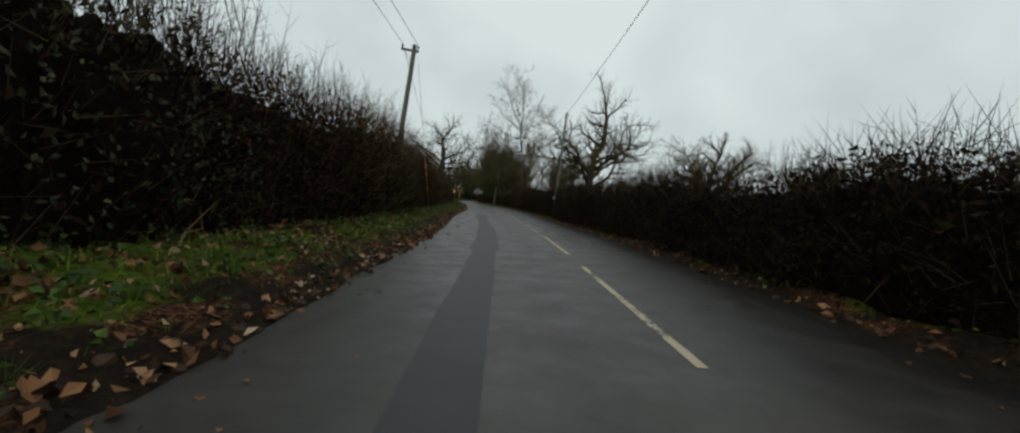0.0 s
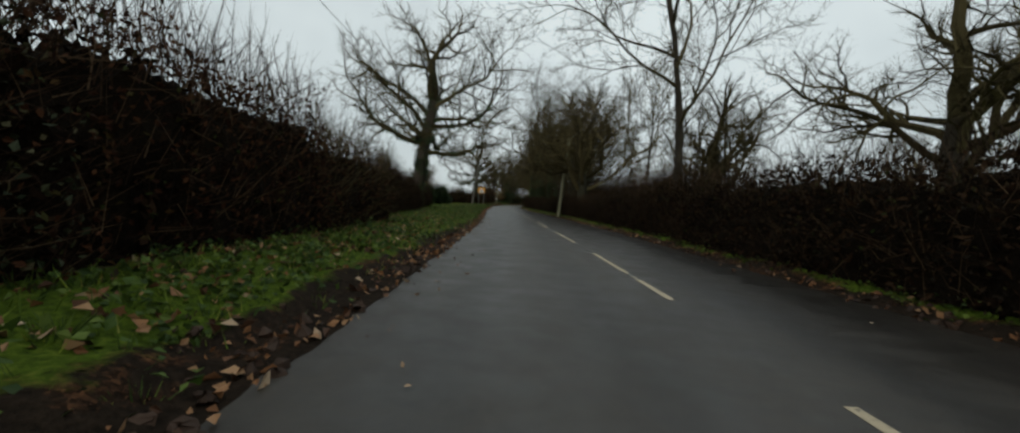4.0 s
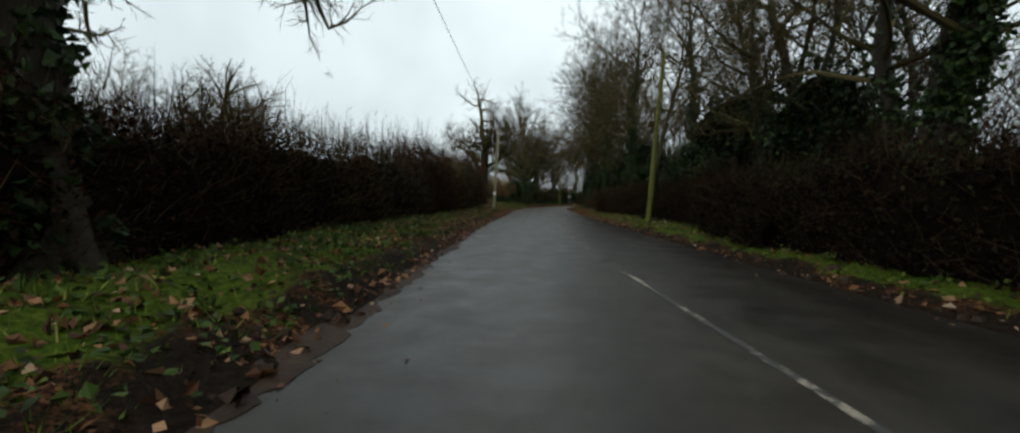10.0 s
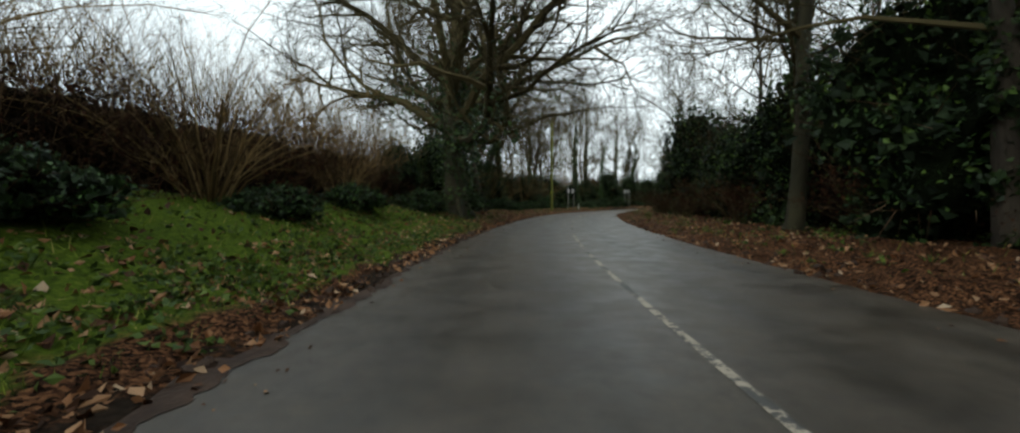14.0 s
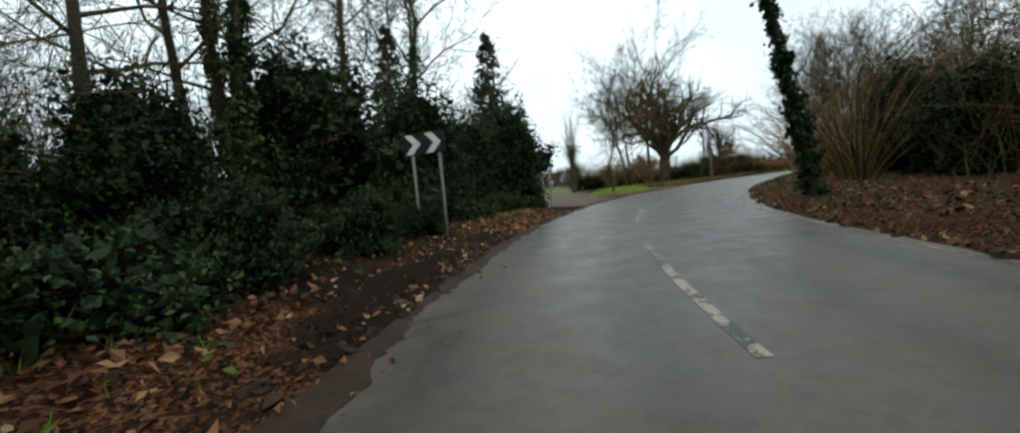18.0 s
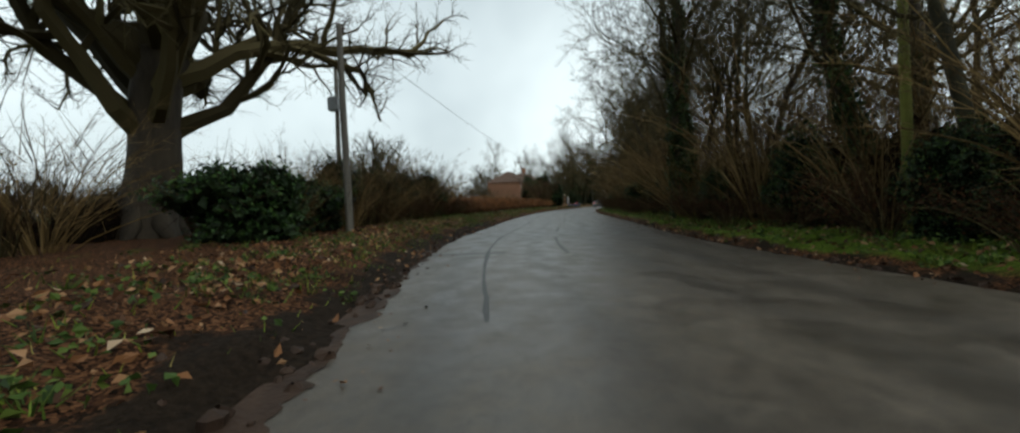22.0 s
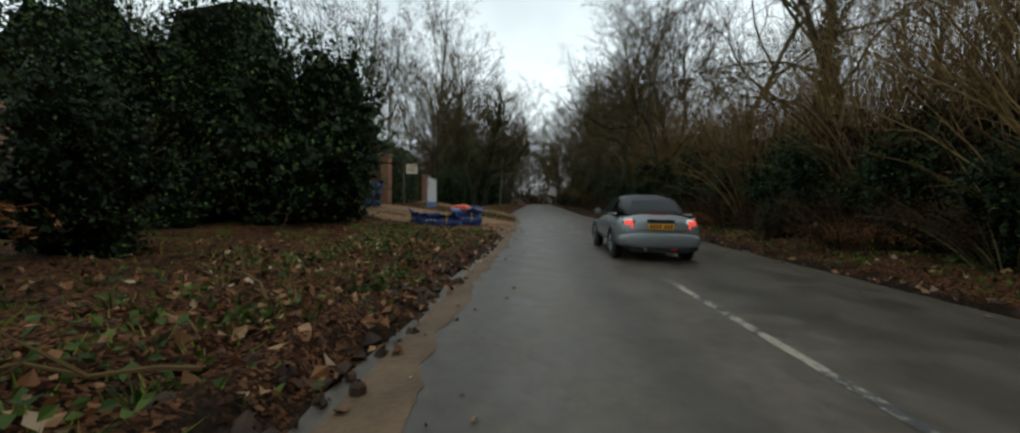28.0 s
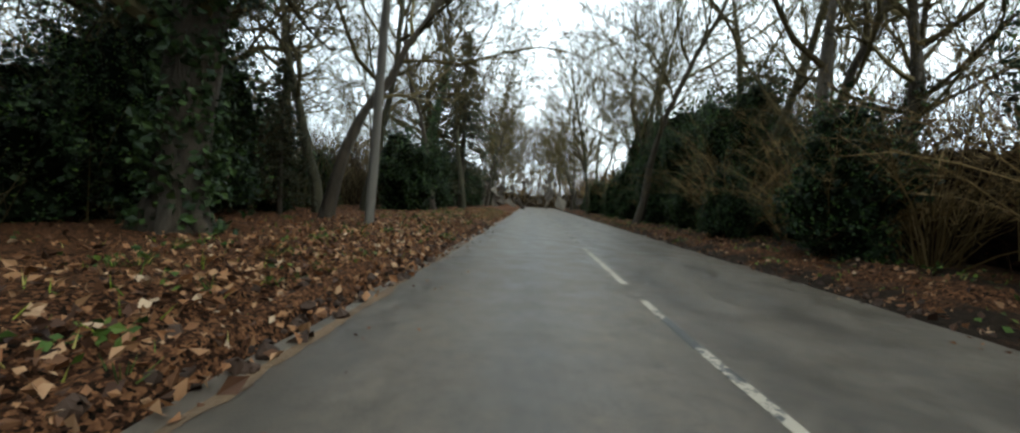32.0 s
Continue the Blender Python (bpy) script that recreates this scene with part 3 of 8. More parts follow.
# what covers the verges along the road: grass, fallen leaves, sand
COVER_S = (0, 40, 60, 90, 112, 140, 146, 151, 156, 161, 165, 176, 200, 208, 216, 226, 237, 245, 254, 262, 270, 282, 286, 291, 294, 298, 303, 330, 336, 352, 362, 385, 396, 404, 410, 424, 426, 433, 434, 439.8, 440.6, 446, 447, 470, 600)
GRASS_L = (0.35, 0.5, 0.65, 0.6, 0.85, 0.8, 0.7, 0.8, 0.45, 0.4, 0.6, 0.5, 0.32, 0.28, 0.25, 0.3, 0.75, 0.6, 0.3, 0.2, 0.2, 0.2, 0.05, 0.05, 0.2, 0.2, 0.1, 0.42, 0.3, 0.3, 0.5, 0.5, 0.5, 0.4, 0.3, 0.38, 0, 0, 0.35, 0.3, 0, 0, 0.1, 0.15, 0.2)
LEAF_L = (0.5, 0.4, 0.4, 0.35, 0.25, 0.3, 0.45, 0.4, 0.75, 0.75, 0.5, 0.4, 0.45, 0.75, 0.9, 0.88, 0.4, 0.55, 0.8, 0.85, 0.8, 0.82, 0.22, 0.3, 0.84, 0.85, 0.2, 0.3, 0.85, 0.95, 0.9, 0.85, 0.8, 0.6, 0.55, 0.55, 0.1, 0.1, 0.6, 0.6, 0.1, 0.1, 0.85, 0.9, 0.85)
GRASS_R = (0.4, 0.4, 0.5, 0.55, 0.6, 0.65, 0.65, 0.65, 0.6, 0.6, 0.6, 0.55, 0.45, 0.35, 0.25, 0.23, 0.21, 0.2, 0.2, 0.2, 0.25, 0.25, 0.25, 0.25, 0.25, 0.25, 0.25, 0.45, 0.5, 0.55, 0.5, 0.5, 0.45, 0.4, 0.4, 0.35, 0.3, 0.25, 0.25, 0.2, 0.2, 0.2, 0.2, 0.15, 0.2)
LEAF_R = (0.4, 0.4, 0.4, 0.4, 0.45, 0.4, 0.4, 0.4, 0.4, 0.4, 0.4, 0.45, 0.5, 0.6, 0.75, 0.77, 0.79, 0.8, 0.77, 0.75, 0.7, 0.72, 0.73, 0.74, 0.74, 0.75, 0.75, 0.55, 0.5, 0.5, 0.5, 0.5, 0.5, 0.5, 0.5, 0.45, 0.45, 0.45, 0.45, 0.45, 0.45, 0.4, 0.4, 0.4, 0.4)
SAND_L = tuple(0.9 if 425 < s < 433.5 or 440 < s < 446.5 else 0.0 for s in COVER_S)


def drive(s, lat):
    """Rise of the two sandy drives towards the gates."""
    u = np.clip((-lat - 4.0) / 6.0, 0, 1)
    w = np.clip((s - 420) / 5, 0, 1) * np.clip((450 - s) / 4, 0, 1)
    return 0.62 * u * u * (3 - 2 * u) * w


def roughness(a, b):
    """Lumps of the bank at three sizes."""
    return noise.noise(Vector((a * 0.8, b * 0.8, 0))) * 0.09 + noise.noise(Vector((a * 2.6, b * 2.6, 3))) * 0.075 + noise.noise(Vector((a * 6.1, b * 6.1, 5))) * 0.035


def verge(name, left, label):
    out = np.concatenate([np.arange(0, 2.63, 0.15), np.arange(2.7, 5.9, 0.45), [6.0, 7.5, 9.5, 12.0]])
    ss = np.arange(0, LENGTH, 0.3)
    w = len(out)
    sg, og = np.repeat(ss, w), np.tile(out, len(ss))
    e = edge_left(sg) if left else edge_right(sg)
    lat = e - og if left else e + og
    x, y = along(sg, lat)
    z = rise(sg, og, left)
    fine = np.array([roughness(a, b) for a, b in zip(x, y)])
    fine += 0.13 * np.exp(-((og - 0.75) / 0.3) ** 2) * np.array([max(0.0, 0.55 + 0.9 * noise.noise(Vector((a * 0.9, b * 0.9, 8)))) for a, b in zip(x, y)])
    fine = np.where((sg > 299) & (sg < 330) & left | (sg > 423.5) & (sg < 434) & left, 0.25 * fine, fine)
    z = z + fine * np.clip(og / 0.5, 0, 1)
    if left:
        z = z + drive(sg, lat)
        rut = np.exp(-((og - 1.1) / 0.22) ** 2) + np.exp(-((og - 0.35) / 0.18) ** 2)
        z -= 0.10 * rut * np.clip((sg - 398) / 6, 0, 1) * np.clip((426 - sg) / 3, 0, 1)
        z -= 0.2 * rut * np.clip((sg - 446) / 3, 0, 1)
        z -= np.where((sg > 299) & (sg < 330) & (og > 0.1), rise(sg, og, True) + 0.05, 0)
    z[og == 0] = -0.03
    g = np.interp(sg, COVER_S, GRASS_L if left else GRASS_R)
    f = np.interp(sg, COVER_S, LEAF_L if left else LEAF_R)
    near = np.clip(1.15 - og / ((1.0 if left else 0.7) + (0.5 + 1.2 * np.clip((360 - sg) / 6, 0, 1)) * np.clip((sg - 330) / 6, 0, 1) * left + 0.6 * np.clip((sg - 446) / 3, 0, 1) * left), 0, 1)
    g, f = g * (1 - 0.85 * near), f * (1 - (0.3 + 0.45 * np.clip((sg - 331) / 4, 0, 1) * np.clip((364 - sg) / 6, 0, 1) * left) * near) + 0.12 * np.clip(1 - abs(og - 1.2) / 1.0, 0, 1)
    sand = np.interp(sg, COVER_S, SAND_L) if left else np.zeros(len(sg))
    so = Soup()
    i = (np.arange(len(ss) - 1)[:, None] * w + np.arange(w - 1)[None]).ravel()
    tri = np.concatenate([np.stack([i, i + 1, i + w + 1], 1), np.stack([i, i + w + 1, i + w], 1)])
    so.add(np.stack([x, y, z], 1), tri[:, ::-1] if not left else tri)
    me = so.mesh(name, VERGE, True)
    col = np.stack([g, f, sand, np.ones(len(g))], 1)
    me.attributes.new("cover", "FLOAT_COLOR", "POINT").data.foreach_set("color", col.ravel())
    return tagged(new(name, me), label, "verge", kind="structure")


verge("verge_left", True, "grassy roadside bank with fallen leaves and mud")
verge("verge_right", False, "narrow grassy roadside bank with leaf litter")


MID_S = (31, 46, 59, 73, 113, 128, 151, 160, 182, 204, 219, 254, 266, 272, 279, 286, 298, 305, 312, 355, 361, 392, 400, 413, 421, 428, 436, 445, 451, 457, 463, 500)
MID_L = (-0.05, 0.12, 0.35, 0.25, -0.05, 0.25, 0.25, 0.3, 0.0, -0.1, -0.12, 0.0, -0.1, -0.2, -0.26, -0.28, -0.35, -0.45, -0.25, -0.2, 0.1, 0.0, 0.1, 0.1, 0.15, 0.1, 0.3, 0.36, 0.3, 0.6, 0.45, 0.4)


def dashes(starts, length, width, material, label):
    """Broken centre line: each painted dash is a piece of its own."""
    for k, s in enumerate(starts):
        mid = lambda q: float(np.interp(q, MID_S, MID_L))
        me = road_strip("dash", lambda q: mid(q) - width / 2 + wobble(q * 6, 31, 0.012), lambda q: mid(q) + width / 2 + wobble(q * 6, 32, 0.012), 0.005, s, s + length, length / 14, material)
        lone("centre_line_dash", me, material, label, "road marking", group="centre line dashes")


dashes([23.4, 31.2, 38.3, 45.3, 52.1, 58.6, 65.4, 72.2, 79.4, 87.6, 95.6, 103.6] + [111.5 + 7.4 * k for k in range(5)], 5.2, 0.10, PAINT, "cream painted centre dash on grey asphalt")
dashes([149.6, 155.3, 164.0, 172.4, 179.6, 187.2, 194.6, 203.2, 210.2], 5.3, 0.085, PAINT_THIN, "patchy thin cream centre dash")
dashes([217.3, 222.7, 228.1, 233.5, 239.5, 246.4, 253.7], 5.3, 0.09, PAINT_WORN, "worn cream centre dash with flaking paint")
dashes([261.2, 268.4], 5.1, 0.12, PAINT, "bold cream painted dash on the bend")
dashes([276.3, 284.0, 292.8], 5.0, 0.12, PAINT_WORN, "faded cream painted dash past the bend")
dashes([302.0, 309.4] + [343.3 + 7.5 * k for k in range(7)] + [396.8, 404.2], 5.1, 0.10, PAINT_GONE, "almost worn away white centre dash")
dashes([411.6, 419.0, 426.5, 433.0, 439.6, 446.6, 452.8, 459.2, 465.4] + [472 + 7.5 * k for k in range(10)], 5.1, 0.11, PAINT_WORN, "badly worn white centre dash with flaking paint")
lone("edge_line", road_strip("edge_line", lambda q: edge_right(q) - 0.10, lambda q: edge_right(q) - 0.04, 0.006, 272, 300, 1.0, PAINT_WORN), PAINT_WORN, "thin white painted line along the bend's edge", "road marking")
tar = thing("tar_patch", "long dark tarmac repair strip in the lane", "road patch")
for k, (s0, s1, w0, w1) in enumerate(((16, 27, -2.38, -1.74), (27.01, 38, -2.33, -1.78), (38.01, 47, -2.40, -1.70), (47.01, 55, -2.34, -1.77), (55.01, 61.5, -2.52, -1.68))):
    part("patch_section", road_strip("patch_section", lambda q: w0 + wobble(q, 5, 0.04), lambda q: w1 + wobble(q, 6, 0.04), 0.004, s0, s1, (s1 - s0) / 18, TAR), TAR, tar)
for s0, s1, lat in ((192, 226, -1.95), (338, 402, -2.15)):
    lone("tar_seam", road_strip("tar_seam", lambda q: lat - 0.035 + wobble(q, 8, 0.07), lambda q: lat + 0.035 + wobble(q, 9, 0.07), 0.004, s0, s1, 0.25, TAR), TAR, "thin dark tar seam running along the lane", "road seam")
for s0, lat, w in ((186.4, -2.9, 0.5), (343.8, -2.6, 0.9), (356.5, -2.4, 0.7)):
    lone("road_crack", road_strip("road_crack", lambda q: lat - w + wobble(q * 9, 3, 0.1), lambda q: lat + w + wobble(q * 9, 4, 0.1), 0.005, s0, s0 + 0.22, 0.04, TAR), TAR, "ragged dark crack across the asphalt", "road crack")

# mud and sand washed along the left edge
for s0, s1, wide, material, label in ((100, 128, 0.3, EDGE_MUD, "dark wet mud along the road's edge"), (144, 262, 0.28, EDGE_MUD, "dark wet mud and leaf mould along the edge"), (262, 302, 0.4, EDGE_MUD, "reddish brown mud spread on the road's edge"), (302, 331, 0.2, EDGE_MUD, "reddish brown mud at the track's mouth"), (331, 345, 0.2, EDGE_MUD, "reddish brown mud along the edge"), (345, 404, 0.15, EDGE_MUD, "dark wet mud along the road's edge"), (404, 448, 0.42, SANDY, "pale sandy mud washed onto the road's edge"), (448, 520, 0.22, SANDY, "thin sandy mud along the leafy verge")):
    lift = 0.013 if s0 == 302 else 0.007
    inner = (lambda q: float(np.interp(q, (302, 309, 312.5, 316, 321, 326, 331), (0.6, 0.9, 2.6, 3.4, 2.2, 1.1, 0.5)))) if s0 == 302 else (lambda q: 0.12 if s0 >= 404 else 0.32)
    me = road_strip("edge_mud", lambda q: edge_left(q) - inner(q) + (wobble(q, 17, 0.5) + wobble(q * 6, 18, 0.15) if s0 == 302 else 0), lambda q: edge_left(q) + wide * (0.55 + 0.5 * math.sin(math.pi * min(1, (q - s0) / 4, (s1 - q) / 4) / 2)) + wobble(q, 12, 0.2) + (wobble(q * 5, 14, 0.14) + wobble(q * 11, 15, 0.05)) * (0.35 if s0 >= 404 else 1.0) - 0.25, lift, s0, s1, 0.05, material)
    lone("edge_mud", me, material, label, "mud", kind="stuff")
OCHRE = surface("ochre_sand", (0.20, 0.11, 0.035), (0.40, 0.235, 0.085), 4.0, 40.0, 0.85, 0, 0.5, 0.01)
for k, (s, lat, r) in enumerate(((266.3, -2.87, 0.16), (267.1, -2.64, 0.19), (268.6, -2.49, 0.17), (265.7, -2.95, 0.12), (270.8, -2.43, 0.18))):
    bm = bmesh.new()
    ring = [bm.verts.new((r * (1 + 0.2 * rng.normal()) * math.cos(a), 1.5 * r * (1 + 0.16 * rng.normal()) * math.sin(a), 0)) for a in np.linspace(0, 6.283, 23)[:-1]]
    bm.faces.new(ring)
    lone("sand_patch", bm, OCHRE, "bright patch of ochre sand on the asphalt", "sand", pose(*along(s, lat), 0.009 + 0.0004 * k, 0, 0, bearing(s)), group="sand patches")

# SLOW, painted across the lane
LETTERS = {
    "S": [(0.86, 0.80), (0.70, 0.96), (0.40, 1.0), (0.12, 0.92), (0.10, 0.72), (0.40, 0.55), (0.78, 0.42), (0.90, 0.24), (0.74, 0.06), (0.42, 0.0), (0.10, 0.08)],
    "L": [(0.12, 1.0), (0.12, 0.05), (0.88, 0.05)],
    "O": [(0.5, 1.0), (0.2, 0.9), (0.08, 0.6), (0.08, 0.4), (0.2, 0.1), (0.5, 0.0), (0.8, 0.1), (0.92, 0.4), (0.92, 0.6), (0.8, 0.9), (0.5, 1.0)],
    "W": [(0.0, 1.0), (0.24, 0.0), (0.5, 0.9), (0.76, 0.0), (1.0, 1.0)],
}
slow = thing("road_lettering", "worn cream painted word SLOW on asphalt", "road marking", stand(159.7, 0, 0, 0))
slow.matrix_world = pose(*along(159.75, 0), 0.006, 0, 0, bearing(160.5))
for name, x0, x1 in (("S", -3.1, -2.42), ("L", -2.3, -1.72), ("O", -1.55, -0.85), ("W", -0.82, 0.14)):
    so = Soup()
    line = np.array(LETTERS[name]) * ((x1 - x0), 1.95) + (x0, 0)
    for a, b in zip(line[:-1], line[1:]):
        d = (b - a) / np.linalg.norm(b - a)
        across = np.array((d[1], -d[0])) * (0.065, 0.13)
        a2, b2 = a - d * 0.06, b + d * 0.06
        lift = 0.0005 * so.n / 4
        so.add([(*(a2 + across), lift), (*(b2 + across), lift), (*(b2 - across), lift), (*(a2 - across), lift)], [(0, 1, 2), (0, 2, 3)])
    part("letter", so, PAINT_SLOW, slow, "letter " + name)


# ---- trees, hedges and undergrowth ----
UP = np.array((0.0, 0.0, 1.0))


def unit(v):
    return v / (np.linalg.norm(v) + 1e-9)


def splay(d, angle, spin):
    """A way that leaves d by an angle, turned round it by spin."""
    a = unit(np.cross(d, UP if abs(d[2]) < 0.9 else np.array((1.0, 0, 0))))
    b = np.cross(d, a)
    return unit(d * math.cos(angle) + (a * math.cos(spin) + b * math.sin(spin)) * math.sin(angle))


def limb(out, g, p, d, length, r, level, spec):
    """One branch with its own branches: the trunk into out[0], the rest into out[1]."""
    n = spec["segs"][level]
    if level and "crown" in spec:
        mid, wide, high = spec["crown"]
        e = p + d * length
        over = math.sqrt((e[0] ** 2 + e[1] ** 2) / wide ** 2 + (e[2] - mid) ** 2 / high ** 2)
        length *= 1.0 if over < 1 else max(0.25, 1 - 1.4 * (over - 1))
    pts, ways = [p], [d]
    for i in range(n):
        d = unit(d + g.normal(0, spec["crook"][level], 3) + UP * spec["lift"][level])
        if level and p[2] < spec["low"]:
            d = unit(d * (1, 1, 0.3) + UP * (abs(d[2]) * 0.5 + 0.35))
        p = p + d * (length / n)
        pts.append(p)
        ways.append(d)
    last = level == spec["levels"] - 1
    end = 0.003 if last else r * spec["taper"][level]
    radii = r + (end - r) * (np.arange(n + 1) / n) ** 0.8
    if level == 0:
        radii[0] *= 1.22
    out[0 if level == 0 else 1].tube(pts, radii, spec["sides"][level], 0)
    if last:
        k = spec["spray"]
        at, way = np.array(pts), np.array(ways)
        x = g.uniform(0.1, n - 0.01, k)
        i = x.astype(int)
        q = at[i] + (at[i + 1] - at[i]) * (x - i)[:, None]
        w = way[i] + g.normal(0, 0.55, (k, 3)) + (0, 0, 0.12)
        ln = length * g.uniform(0.25, 0.6, k)
        out[1].sticks(q, w, ln, spec["fine"], g)
        w /= np.linalg.norm(w, axis=1)[:, None]
        for u in (0.35, 0.65):
            out[1].sticks(q + w * (ln * u)[:, None], w + g.normal(0, 0.5, (k, 3)), ln * 0.5, spec["fine"] * 0.7, g)
        return
    kids = spec["kids"][level]
    spin = g.uniform(0, 6.28)
    for k in range(kids):
        u = spec["from"][level] + (1 - spec["from"][level]) * (k + g.uniform(0.2, 0.9)) / kids
        x = min(u * n, n - 1e-3)
        i = int(x)
        q = pts[i] + (pts[i + 1] - pts[i]) * (x - i)
        spin += 2.4 + g.normal(0, 0.4)
        a = g.normal(spec["angle"][level] * ((1.55 - 0.85 * u) if level == 0 else 1.0), 0.18)
        kid_length = length * spec["ratio"][level] * (1.15 - 0.55 * u * spec["cone"]) * g.uniform(0.75, 1.2)
        kid_r = min(radii[i] * 0.8, max(r * spec["thin"][level] * g.uniform(0.8, 1.15), 0.006))
        limb(out, g, q, splay(ways[i], a, spin), kid_length, kid_r, level + 1, spec)
    if level > 0 or spec["leader"]:
        limb(out, g, pts[-1], ways[-1], length * spec["ratio"][level] * 0.9, end, level + 1, spec)


OAK = dict(levels=4, segs=(9, 8, 6, 4), crook=(0.05, 0.21, 0.27, 0.26), lift=(0.04, 0.035, 0.04, 0.05), sides=(18, 6, 4, 3), taper=(0.72, 0.3, 0.3), kids=(12, 9, 7), angle=(1.2, 0.8, 0.8), ratio=(1.7, 0.48, 0.48), thin=(0.42, 0.40, 0.40), cone=0.75, leader=True, spray=9, fine=0.008, low=4.2, dome=(1.4, 1.8, 1.2))
OAK["from"] = (0.5, 0.22, 0.15)
TALL = dict(levels=4, segs=(10, 6, 5, 3), crook=(0.085, 0.19, 0.24, 0.25), lift=(0.05, 0.08, 0.06, 0.06), sides=(9, 5, 3, 3), taper=(0.22, 0.3, 0.3), kids=(12, 7, 6), angle=(0.85, 0.7, 0.7), ratio=(0.44, 0.5, 0.5), thin=(0.34, 0.40, 0.40), cone=0.7, leader=True, spray=6, fine=0.008, low=2.5)
TALL["from"] = (0.30, 0.2, 0.15)
FAR = dict(OAK, levels=3, segs=(4, 5, 4), sides=(6, 4, 3), kids=(12, 11), taper=(0.7, 0.3), spray=14, fine=0.02)


def ivy_on(g, pts_soup, count, spread, size, low, high):
    """Ivy leaves round the woody shapes of a soup, between two heights."""
    at, weight = [], []
    for pts, radii in pts_soup:
        u = g.uniform(0, len(pts) - 1.001, 60)
        i = u.astype(int)
        q = pts[i] + (pts[i + 1] - pts[i]) * (u - i)[:, None]
        r = radii[i] + (radii[i + 1] - radii[i]) * (u - i)
        out = g.normal(size=(60, 3))
        out /= np.linalg.norm(out, axis=1)[:, None]
        at.append(q + out * (r * 1.05)[:, None])
        weight.append((0.06 + r) * np.linalg.norm(pts[-1] - pts[0]) * np.clip((high - q[:, 2]) / high + 0.15, 0, 1) * (q[:, 2] > low))
    at, weight = np.concatenate(at), np.concatenate(weight)
    pick = g.choice(len(at), count, p=weight / weight.sum())
    so = Soup()
    so.leaves(at[pick] + g.normal(0, spread, (count, 3)), size, g, 0, 0.8)
    return so


def tree(name, label, seed, spec, trunk_height, trunk_r, bark=BARK, ivy=0, ivy_to=5.0, ivy_spread=0.22, lean=0.04, stems=1):
    g = np.random.default_rng(seed)
    out = [Soup(), Soup()]
    if "dome" in spec:
        spec = dict(spec, crown=[trunk_height * q for q in spec["dome"]])
    for k in range(stems):
        a, k_out = g.uniform(0, 1.2) + 6.283 * k / stems, (0.0 if stems == 1 else 1.0)
        foot = np.array((math.cos(a), math.sin(a), 0)) * trunk_r * 0.7 * k_out
        limb(out, g, foot - UP * 0.15, unit(np.array((g.normal(0, lean), g.normal(0, lean), 1.0)) + foot / trunk_r * g.uniform(0.15, 0.5)), trunk_height * (g.uniform(0.8, 1.05) if stems > 1 else 1.0), trunk_r * (0.75 if stems > 1 else 1.0), 0, spec)
    # root flare
    for k in range(5):
        a = k * 1.26 + g.uniform(0, 0.5)
        w = np.array((math.cos(a), math.sin(a), 0))
        out[0].tube([w * trunk_r * 0.5 + UP * trunk_r * 1.6, w * trunk_r * 0.95 + UP * trunk_r * 0.5, w * trunk_r * 1.6 - UP * 0.12], [trunk_r * 0.4, trunk_r * 0.36, trunk_r * 0.15], 5)
    for v in out[0].v:
        for i, p in enumerate(v):
            a = math.atan2(p[1], p[0])
            v[i, :2] *= 1 + 0.16 * noise.noise(Vector((1.3 * math.cos(a), 1.3 * math.sin(a), 0.5 * p[2] + seed))) + 0.09 * noise.noise(Vector((4 * math.cos(a), 4 * math.sin(a), 0.8 * p[2] + seed)))
    top = thing(name, label, "tree", pose(0, 0, -60))
    part("trunk", out[0].mesh("trunk", bark, True), bark, top)
    part("crown", out[1], BRANCH, top, "bare winter branches and twigs")
    if ivy:
        woody = out[0].runs[:stems] * 3 + [x for x in out[1].runs if x[1][0] > 0.10]
        part("ivy", ivy_on(g, woody, ivy, ivy_spread, 0.15, 0.1, ivy_to), LEAF_IVY, top, "dark green climbing ivy")
    return top


def set_out(model, places, label="", group=""):
    """Copies of a model at rows of s, lat, scale, turn (and lean)."""
    made = []
    for s, lat, scale, turn, *more in places:
        ob = copy_thing(model, stand(s, lat, turn, -0.05, scale, more[0] if more else (0, 0)))
        if label:
            tagged(ob, label)
        if group:
            tagged(ob, group=group)
        made.append(ob)
    return made


def drop(*models):
    for ob in models:
        for o in (*ob.children_recursive, ob):
            bpy.data.objects.remove(o)


wide_oak = tree("oak_tree", "great spreading bare oak with a stout trunk", 17, dict(OAK, angle=(1.15, 0.8, 0.8), kids=(14, 10, 7), ratio=(2.0, 0.48, 0.48)), 4.6, 0.62, BARK)
bole_oak = tree("oak_tree", "tall bare oak with sinuous limbs above a clear trunk", 19, dict(OAK, angle=(1.2, 0.85, 0.8), kids=(9, 8, 7), ratio=(1.35, 0.5, 0.48), crook=(0.07, 0.26, 0.3, 0.28), dome=(1.5, 1.4, 1.05)), 6.4, 0.6, BARK, 1500, 3.0, 0.1)
oaks = [tree("oak_tree", "broad bare oak with crooked mossy limbs", 11 + k, OAK, 4.2 + 0.3 * k, 0.52, BARK_MOSS) for k in range(3)]
